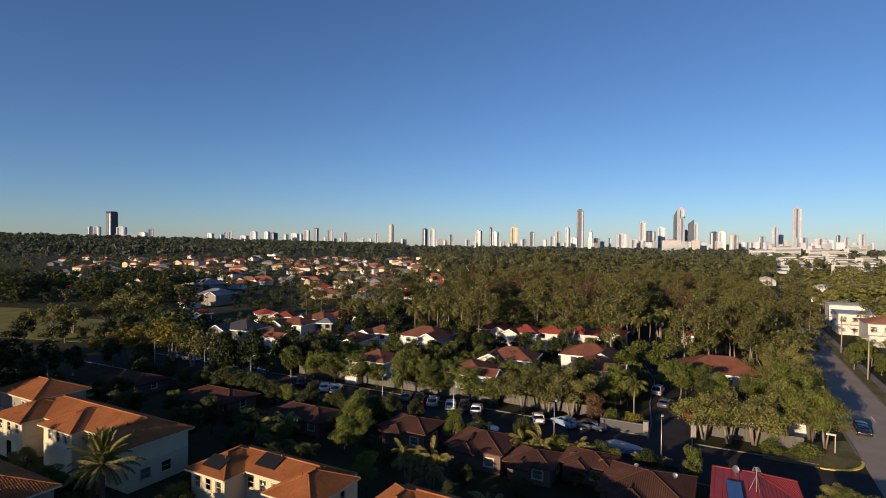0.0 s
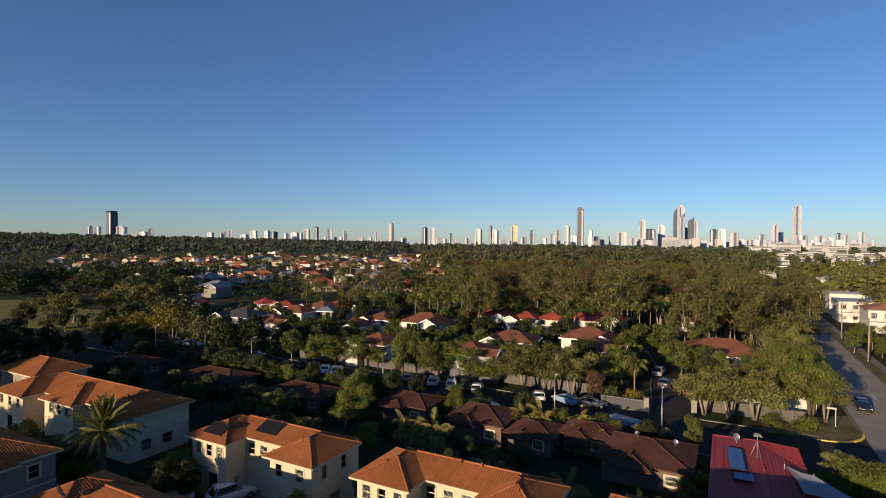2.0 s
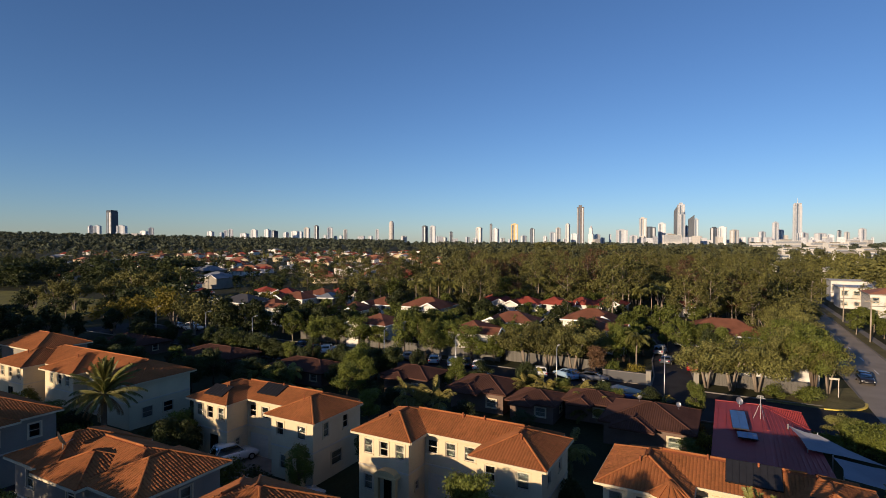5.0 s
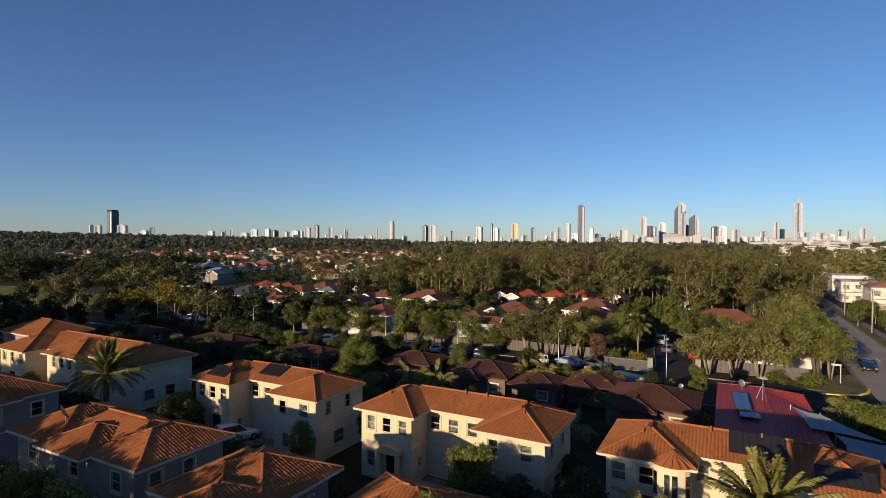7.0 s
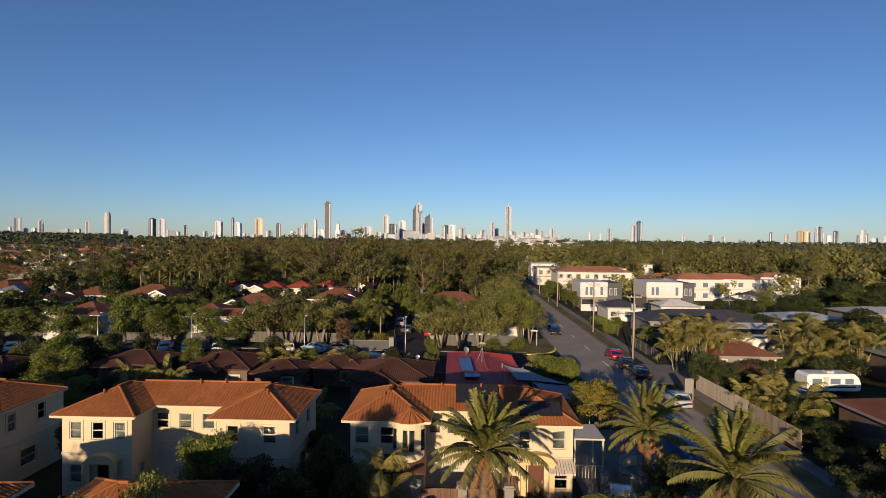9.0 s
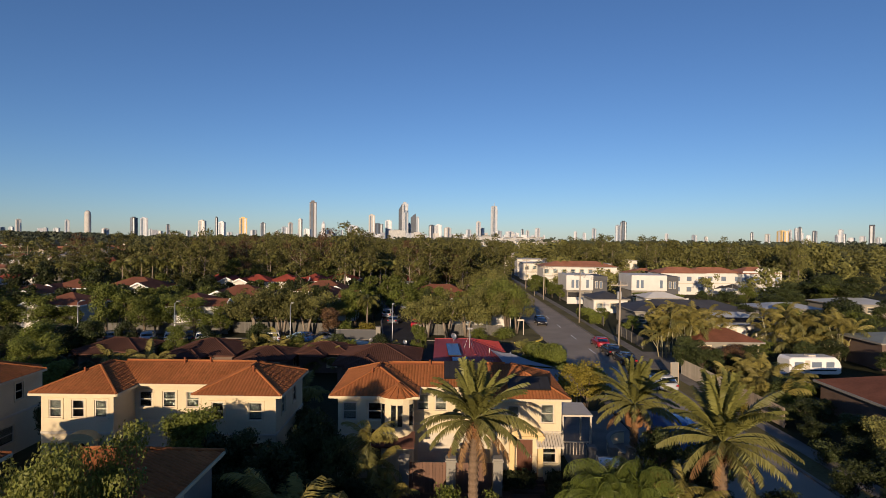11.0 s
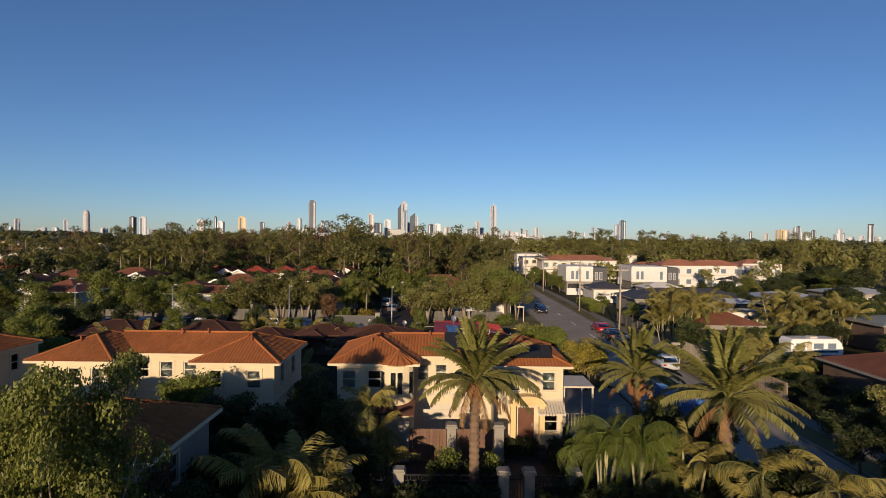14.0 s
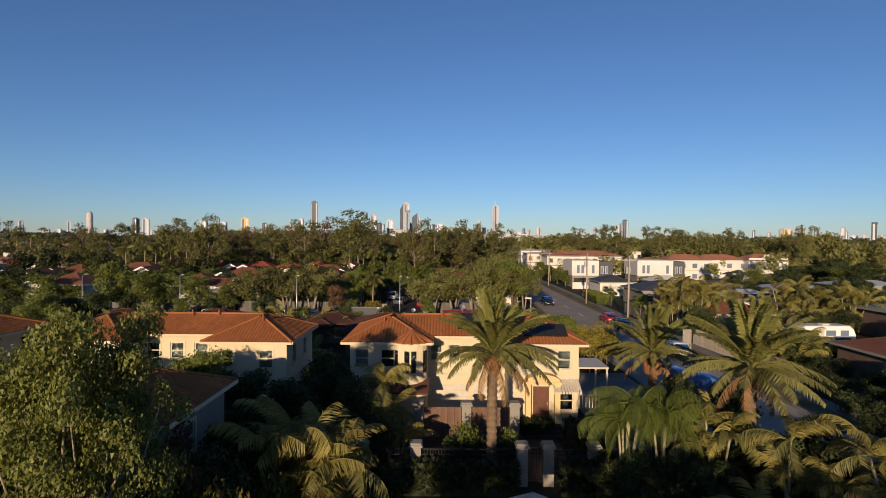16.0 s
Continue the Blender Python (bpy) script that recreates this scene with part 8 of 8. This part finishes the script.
def hedge(u0, u1, v0, v1, h, leaf, label, n=None):
    rng = np.random.default_rng(int(abs(u0 * 7 + v0)))
    w, d = u1 - u0, v1 - v0
    n = n or int((w * d + 2 * (w + d) * h) * 180)
    c = np.stack([rng.uniform(-w / 2, w / 2, n), rng.uniform(-d / 2, d / 2, n), h * (0.15 + 0.85 * rng.random(n) ** 0.6)], 1)
    face = rng.integers(0, 3, n)
    c[face == 0, 2] = h * (1 + 0.05 * rng.normal(size=(face == 0).sum()))
    c[face == 1, 1] = -d / 2 * (1 + 0.08 * rng.normal(size=(face == 1).sum()))
    k = rng.normal(size=(n, 3, 3)) * 0.09
    ob = empty("hedge", at((u0 + u1) / 2, (v0 + v1) / 2), label, "hedge", "clipped hedges")
    part("foliage", fast_mesh("foliage", (c[:, None] + k).reshape(-1, 3), np.arange(3 * n).reshape(-1, 3), leaf), ob)
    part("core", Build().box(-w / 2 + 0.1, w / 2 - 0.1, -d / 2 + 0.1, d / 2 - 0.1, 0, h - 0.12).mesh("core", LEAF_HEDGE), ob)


hedge(-6.5, 2.2, 25.0, 25.9, 1.35, LEAF_HEDGE, "dark clipped hedge before the iron fence")
hedge(4.0, 9.5, 25.0, 25.9, 1.35, LEAF_HEDGE, "dark clipped hedge before the iron fence")
hedge(3.2, 5.2, 32.4, 33.3, 0.9, LEAF_HEDGE, "low dark hedge beside the front steps")
hedge(6.0, 7.6, 32.2, 33.2, 0.9, LEAF_HEDGE, "low dark hedge beside the front steps")
hedge(-1.2, 2.6, 27.3, 28.5, 1.4, LEAF_DARK, "leafy planting at the foot of a date palm")
hedge(26.4, 29.0, 98.0, 108.0, 1.6, LEAF_GREEN, "green hedge beside the footpath")
hedge(9.6, 13.8, 62.0, 66.2, 2.4, LEAF_GREEN, "bulky bright green clipped hedge at the road corner")
hedge(5.2, 9.5, 62.2, 64.4, 1.3, LEAF_GREEN, "green garden hedge along the cross street")
strip("pavement", PAVER_DIMMED, 2.6, 5.4, 26.6, 32.4, -0.1, 0.05, "brick-paved garden path to the porch")
strip("pavement", PAVER_DIMMED, -4.6, 2.4, 27.2, 36.0, -0.1, 0.045, "brick-paved forecourt before the garages, darkened for shade")
strip("pavement", CONCRETE, -16.0, -9.0, 27.0, 36.0, -0.1, 0.04, "concrete driveway between townhouses")
strip("pavement", CONCRETE, -40.5, -35.2, 26.0, 36.0, -0.1, 0.04, "concrete driveway before a townhouse")
strip("pavement", CONCRETE, -21.2, -15.9, 26.0, 36.0, -0.1, 0.042, "concrete driveway before a townhouse")
strip("pavement", CONCRETE, 8.2, 14.6, 28.0, 48.0, -0.1, 0.04, "concrete driveway beside the house")
# low curved wall beside the driveway
cw = empty("garden_wall", at(12.0, 38.0), "low curved cream garden wall with a rounded coping", "wall", "garden walls")
bend = [(1.8 * math.cos(a) + 1.3, 2.6 * math.sin(a)) for a in [math.pi * (0.5 + i / 12) for i in range(13)]]
for name, z0, z1, w, mat in (("wall", 0.0, 0.85, 0.2, RENDER_CREAM), ("coping", 0.85, 0.95, 0.3, RENDER_DIMMED)):
    b = Build()
    for p, q in zip(bend, bend[1:]):
        b.bar((*p, (z0 + z1) / 2), (*q, (z0 + z1) / 2), w, z1 - z0)
    part(name, b.mesh(name, mat), cw)
GATE_WOOD = material("gate_timber", (0.13, 0.07, 0.045), 0.75, 0.3, 1.5, 14.0, 0.2, thing=0.15, stretch=(1, 1, 0.2))
for u0 in (-2.45, 0.35):
    ob = empty("driveway_gate", at(u0, 32.0), "brown timber driveway gate between rendered piers", "gate", "driveway gates")
    board = Build().box(0.005, 0.195, -0.02, 0.02, 0.08, 1.95).mesh("board", GATE_WOOD)
    for i in range(11):
        part("board", board, ob, Matrix.Translation((i * 0.2, 0, 0)))
    for z in (0.3, 1.6):
        part("rail", Build().box(0, 2.2, 0.02, 0.07, z, z + 0.12).mesh("rail", GATE_WOOD), ob)
# side porch and carport beside the house
cp = empty("carport", at(8.0, 38.0), "small white flat-roofed side porch on posts", "carport")
part("roof", Build().box(0, 2.2, 0, 3.0, 2.8, 2.92).mesh("roof", TRIM_WHITE), cp)
for x in (0.1, 2.1):
    for y in (0.1, 2.9):
        part("post", Build().box(x - 0.06, x + 0.06, y - 0.06, y + 0.06, 0, 2.8).mesh("post", TRIM_WHITE), cp)
for i in range(9):
    part("baluster", Build().box(0.15 + i * 0.23, 0.2 + i * 0.23, -0.02, 0.03, 0.1, 0.95).mesh("baluster", TRIM_WHITE), cp)
part("rail", Build().box(0.05, 2.15, -0.04, 0.05, 0.95, 1.03).mesh("rail", TRIM_WHITE), cp)

# ---- red-roofed house with shade sails ----
rh = empty("house", at(2.8, 56.0), "low house with faded red ribbed steel roof and blue panels", "house", "suburban houses")
EAVES = [(-4.1, -7.0), (4.1, -7.0), (3.5, 4.9), (3.3, 9.9), (-4.1, 9.9)]
part("wall", Build().prism(EAVES, 0, 2.3).mesh("wall", RENDER_DIMMED), rh)
FL, FM, FR = Vector((-4.3, -7.2, 2.45)), Vector((0.2, -7.2, 2.45)), Vector((4.3, -7.2, 2.35))
HIP, VAL, CR, BACK = Vector((3.8, 5.0, 2.5)), Vector((0.2, 1.5, 2.92)), Vector((3.6, 10.2, 2.65)), Vector((-4.3, 10.3, 2.8))
RA, RB = Vector((-4.3, 8.4, 3.3)), Vector((-0.2, 8.8, 3.3))
b = Build()
for pl in ((FL, FM, VAL, RB, RA), (FM, FR, HIP, VAL), (VAL, HIP, RB), (HIP, CR, RB), (RA, RB, CR, BACK), (RA, BACK, BACK - Vector((0, 0, 0.6)), FL - Vector((0, 0, 0.3)), FL)):
    b.face(*pl)
red = part("roof", b.mesh("roof", RED_STEEL), rh)
up = Vector((0, 0, 0.02))
for i in range(6):
    x = -4.0 + i * 0.75
    t = (x + 4.3) / 4.1
    part("rib", Build().bar(FL.lerp(FM, min(1.0, (x + 4.3) / 4.5)) + up, RA.lerp(RB, t) + up, 0.06, 0.045).mesh("rib", RED_STEEL), red)
for i in range(1, 11):
    t = i / 11
    part("rib", Build().bar(VAL.lerp(HIP, t) + up, RB.lerp(HIP, t) + up, 0.07, 0.06).mesh("rib", RED_STEEL), red)
    part("rib", Build().bar(HIP.lerp(CR, t) + up, RB.lerp(CR, t) + up, 0.07, 0.06).mesh("rib", RED_STEEL), red)
    part("rib", Build().bar(FM.lerp(FR, t) + up, VAL.lerp(HIP, t) + up, 0.06, 0.045).mesh("rib", RED_STEEL), red)
for p, q in ((RA, RB), (RB, CR), (RB, HIP), (RB, VAL)):
    part("ridge_cap", Build().bar(p + up * 2, q + up * 2, 0.2, 0.06).mesh("ridge_cap", RED_STEEL), red)
part("gutter", Build().bar(FL - up * 4, FM - up * 4, 0.14, 0.12).bar(FM - up * 4, FR - up * 4, 0.14, 0.12).mesh("gutter", RED_STEEL), rh)
PANEL_BLUE = material("blue_collector", (0.045, 0.1, 0.24), 0.25, 0.15, 2.0, 30.0, 0.0)
solar_panel(rh, slope(-2.7, 0.1, 3.06, 2.7, 3), 1, 1, 1.35, 5.0, "solar_collector", PANEL_BLUE)
solar_panel(rh, slope(-2.3, -2.0, 2.94, 2.7, 3), 2, 1, 0.8, 1.5, "solar_collector", PANEL_BLUE)
dish(0.8, 63.2, 3.4, 40, 0.8, GALV)
aerial = empty("tv_aerial", at(2.5, 60.4, 3.05), "thin metal television aerial on a braced mast", "aerial")
part("mast", Build().tube([(0, 0, 0), (0, 0, 2.3)], [0.03, 0.025], 6).mesh("mast", GALV), aerial)
for i in range(5):
    part("element", Build().bar((-0.4 + 0.04 * i, -0.5 + 0.25 * i, 2.2), (0.4 - 0.04 * i, -0.5 + 0.25 * i, 2.2), 0.025).mesh("element", GALV), aerial)
for x, y in ((-0.6, 0), (0.5, 0.4), (0.3, -0.6)):
    part("stay", Build().bar((x, y, 0), (0, 0, 1.7), 0.025).mesh("stay", GALV), aerial)
SAIL = material("shade_sail", (0.36, 0.38, 0.44), 0.8, 0.12, 0.4, 8.0, 0.0, leafy=0.3)
for pts in (((4.7, 59.4, 3.1), (6.9, 58.6, 2.9), (11.0, 54.2, 2.4), (5.7, 54.4, 2.75)), ((7.3, 53.3, 2.8), (12.4, 53.0, 2.6), (11.6, 48.0, 2.4), (7.4, 49.2, 2.7))):
    ob = empty("shade_sail", at(0, 0), "pale blue fabric shade sail stretched on posts", "shade sail", "shade sails")
    c = Vector((sum(p[0] for p in pts) / len(pts), sum(p[1] for p in pts) / len(pts), sum(p[2] for p in pts) / len(pts) - 0.3))
    b = Build()
    for p, q in zip(pts, pts[1:] + pts[:1]):
        p, q = Vector(p), Vector(q)
        mid = (p + q) / 2
        mid = mid.lerp(c, 0.14)
        b.face(p, mid, c), b.face(mid, q, c)
    part("fabric", b.mesh("fabric", SAIL), ob)
    for p in pts:
        part("post", Build().tube([(p[0], p[1], 0), (p[0], p[1], p[2] + 0.15)], [0.06, 0.05], 7).mesh("post", GALV), ob)

# ---- beyond the main road: white modern houses and the long orange-roofed block ----
def cube_house(u, v, w, d, h, label, grey_from):
    ob = empty("modern_house", at(u, v), label, "house", "modern houses")
    b = Build()
    wall_run(b, (0, 0), (grey_from, 0), 3.0, h, [(1.2, 1.9, 3.6, 5.6), (2.3, 3.0, 3.6, 5.6)] if grey_from > 4 else [], 0.15)
    b.box(0, grey_from, 0.2, d, 3.0, h).box(0, grey_from, -0.02, d, h, h + 0.12)
    part("upper_storey", b.mesh("upper_storey", RENDER_WHITE), ob)
    for x in (1.55, 2.65, grey_from - 1.4):
        part("window", Build().box(x - 0.33, x + 0.33, -0.05, 0.04, 3.6, 5.6).mesh("window", RIB_GLASS), ob)
    part("side_storey", Build().box(grey_from, w, 0.3, d, 0.0, h - 0.1).mesh("side_storey", RENDER_GREY), ob)
    for x in (grey_from + 0.9, grey_from + 2.0):
        part("window", Build().box(x - 0.35, x + 0.35, 0.2, 0.32, 3.5, 5.3).mesh("window", TRIM_WHITE), ob)
        part("pane", Build().box(x - 0.25, x + 0.25, 0.17, 0.2, 3.6, 5.2).mesh("pane", RIB_GLASS), ob)
    part("ground_floor", Build().box(0.3, grey_from, 0.8, d, 0, 3.0).mesh("ground_floor", RENDER_DIMMED), ob)
    part("garage_door", Build().box(0.6, grey_from * 0.55, 0.7, 0.82, 0.1, 2.4).mesh("garage_door", DARK_METAL), ob)
    part("entry", Build().box(grey_from * 0.68, grey_from * 0.9, 0.7, 0.82, 0.1, 2.4).mesh("entry", RENDER_GREY), ob)
    part("fence_wall", Build().box(-0.6, grey_from * 0.5, -3.2, -3.0, 0, 1.6).mesh("fence_wall", RENDER_WHITE), ob)
    part("side_wall", Build().box(grey_from, w + 1, -3.2, -3.0, 0, 1.5).mesh("side_wall", RENDER_WHITE), ob)
    return ob


cube_house(30.0, 132.5, 10.2, 10, 6.6, "white cubic two-storey modern house with dark side wing", 6.6)
cube_house(46.5, 133.5, 11.8, 10, 6.7, "white cubic two-storey modern house with dark side wing", 8.8)
ob = empty("apartment_block", at(62.0, 154.0, 0, 4), "long white two-storey block with orange tile roofs", "building")
LONG = [(0, 14, 0, 9), (10, 26, 1.5, 10), (24, 37, -0.5, 9.5)]
wall, roof = Build(), Build()
for x0, x1, y0, y1 in LONG:
    wall.box(x0 + 0.4, x1 - 0.4, y0 + 0.4, y1 - 0.4, 0, 6.2)
    for pl in hip_planes(x0, x1, y0, y1, 6.2, 20)[0]:
        roof.face(*pl)
part("wall", wall.mesh("wall", RENDER_WHITE), ob)
part("roof", roof.mesh("roof", ROOFS["or"]), ob)
b = Build()
b.prism([(24.8, 0), (36.6, 0)][:1] + [(36.6, 0), (36.6, 0.3), (24.8, 0.3)], 6.0, 6.9)
for i in range(8):
    a0, a1 = math.pi * i / 8, math.pi * (i + 1) / 8
    b.face((30.8 - 2.4 * math.cos(a0), -0.12, 6.9), (30.8 - 2.4 * math.cos(a1), -0.12, 6.9), (30.8 - 2.4 * math.cos(a1), -0.12, 6.9 + 1.2 * math.sin(a1)), (30.8 - 2.4 * math.cos(a0), -0.12, 6.9 + 1.2 * math.sin(a0)))
part("parapet", b.mesh("parapet", RENDER_WHITE), ob, None, "curved white parapet")
for x0, x1, y0, y1 in LONG:
    for i in range(4):
        x = x0 + 1.8 + i * (x1 - x0 - 3.6) / 3
        for z in (0.9, 3.9):
            part("window", Build().box(x - 0.7, x + 0.7, y0 + 0.3, y0 + 0.45, z, z + 1.3).mesh("window", RIB_GLASS), ob)
    part("band", Build().box(x0 + 0.35, x1 - 0.35, y0 + 0.3, y0 + 0.42, 3.1, 3.35).mesh("band", TRIM_WHITE), ob)
sail = empty("shade_sail", at(70.0, 140.0), "charcoal shade sail over a courtyard", "shade sail", "shade sails")
b = Build()
for a, c in (((0, 0, 3.0), (5.5, 0.5, 4.4)), ((5.5, 0.5, 4.4), (9.0, 1.0, 2.8)), ((9.0, 1.0, 2.8), (5.0, 5.0, 3.6)), ((5.0, 5.0, 3.6), (0, 0, 3.0))):
    b.face(a, c, (4.8, 1.6, 3.3))
part("fabric", b.mesh("fabric", ROOFS["gk"]), sail)
for p in ((0, 0, 3.0), (5.5, 0.5, 4.4), (9, 1, 2.8)):
    part("post", Build().tube([(p[0], p[1], 0), p], [0.08, 0.06], 6).mesh("post", GALV), sail)


def shed_house(u, v, w, d, eave, pitch, mat, label, panels=0, turn=0.0, wall_mat=None):
    ob = empty("house", at(u, v, 0, turn), label, "house", "suburban houses")
    part("wall", Build().box(0.4, w - 0.4, 0.4, d - 0.4, 0, eave).mesh("wall", wall_mat or RENDER_DIMMED), ob)
    b, f = Build(), Build()
    pls, ridge, p = hip_planes(0, w, 0, d, eave, pitch)
    for pl in pls:
        b.face(*pl)
    for q, r in zip(p, p[1:] + p[:1]):
        f.bar(q - Vector((0, 0, 0.08)), r - Vector((0, 0, 0.08)), 0.14, 0.2)
    part("roof", b.mesh("roof", mat), ob)
    part("gutter", f.mesh("gutter", RENDER_DIMMED), ob)
    for i in range(int(w / 3)):
        window(ob, here(1.6 + i * 3.0, 0.4, 1.0) @ Matrix.Translation((0, -0.14, 0)), 1.3, 1.1)
    if eave > 5:
        for i in range(int(w / 3)):
            window(ob, here(1.6 + i * 3.0, 0.4, 4.0) @ Matrix.Translation((0, -0.14, 0)), 1.5, 1.5)
            if i % 2:
                part("balcony", Build().box(0.3 + i * 3.0, 2.9 + i * 3.0, -0.8, 0.4, 3.3, 3.45).box(0.3 + i * 3.0, 2.9 + i * 3.0, -0.8, -0.74, 3.45, 4.3).mesh("balcony", TRIM_WHITE), ob)
        part("band", Build().box(0.3, w - 0.3, 0.28, 0.4, 3.0, 3.25).mesh("band", RENDER_DIMMED), ob)
    if panels:
        solar_panel(ob, slope(w * 0.2, 0.7, eave + 0.7 * math.tan(radians(pitch)) + 0.05, pitch), panels, 1, 1.0, 1.6)
    return ob


GREY_STEEL = material("grey_steel_roof", (0.34, 0.36, 0.38), 0.5, 0.12, 0.6, 5.0, 0.05)
shed_house(33.0, 94.0, 22.0, 11.0, 3.0, 16, ROOFS["gk"], "long low house with charcoal roof and solar panels", 8)
shed_house(38.5, 80.5, 13.0, 9.5, 2.9, 16, GREY_STEEL, "low house with pale grey steel roof and solar panels", 9, 0, RENDER_WHITE)
shed_house(31.5, 68.0, 9.0, 6.5, 2.6, 22, ROOFS["br"], "low house with red-brown tile roof among shrubs")
shed_house(34.2, 41.0, 14.0, 9.0, 2.6, 20, ROOFS["br"], "low house with red tile roof, walls darkened for shade", 0, 0, WALL_DIMMED)
shed_house(60.0, 101.0, 12.0, 8.0, 2.8, 12, GREY_STEEL, "low house with pale metal roof among trees")
shed_house(80.0, 110.0, 14.0, 9.0, 2.8, 12, GREY_STEEL, "low house with pale metal roof among trees")
shed_house(52.0, 64.0, 9.0, 7.0, 3.4, 14, ROOFS["gp"], "raised house with green metal roof and deck", 0, 0, WALL_DIMMED)
shed_house(33.0, 182.0, 26.0, 12.0, 6.4, 16, ROOFS["or"], "long white two-storey house with orange roof", 0, 0, RENDER_WHITE)
shed_house(29.5, 203.0, 34.0, 12.0, 6.6, 3, GREY_STEEL, "long white two-storey building with low grey roof", 0, 0, RENDER_WHITE)
shed_house(30.0, 224.0, 22.0, 10.0, 7.4, 3, ROOFS["wh"], "pale flat-roofed two-storey building", 0, 0, RENDER_WHITE)
shed_house(60.0, 232.0, 24.0, 10.0, 7.0, 3, ROOFS["wh"], "pale flat-roofed two-storey building", 0, 0, RENDER_WHITE)
shed_house(64.0, 185.0, 20.0, 11.0, 4.0, 18, ROOFS["or"], "low house with orange tile roof and solar panels", 8, 0, RENDER_CREAM)
shed_house(31.0, 113.0, 8.0, 9.0, 3.0, 18, ROOFS["gk"], "charcoal-roofed garage beside the footpath", 0, 0, RENDER_WHITE)
shed_house(44.0, 118.0, 9.0, 7.0, 2.8, 18, RENDER_WHITE, "white gabled outbuilding behind a dark roof", 0, 0, RENDER_WHITE)

# patio umbrella by the lane
um = empty("patio_umbrella", at(2.0, 20.2), "closed-topped white patio umbrella beside the lane", "umbrella")
b = Build()
for i in range(8):
    a0, a1 = math.tau * i / 8, math.tau * (i + 1) / 8
    b.face((1.1 * math.cos(a0), 1.1 * math.sin(a0), 2.0), (1.1 * math.cos(a1), 1.1 * math.sin(a1), 2.0), (0, 0, 2.6))
part("canopy", b.mesh("canopy", TRIM_WHITE), um)
part("pole", Build().tube([(0, 0, 0), (0, 0, 2.6)], [0.03, 0.03], 6).mesh("pole", GALV), um)
part("base", Build().tube([(0, 0, 0), (0, 0, 0.12)], [0.28, 0.25], 12).mesh("base", CONCRETE), um)
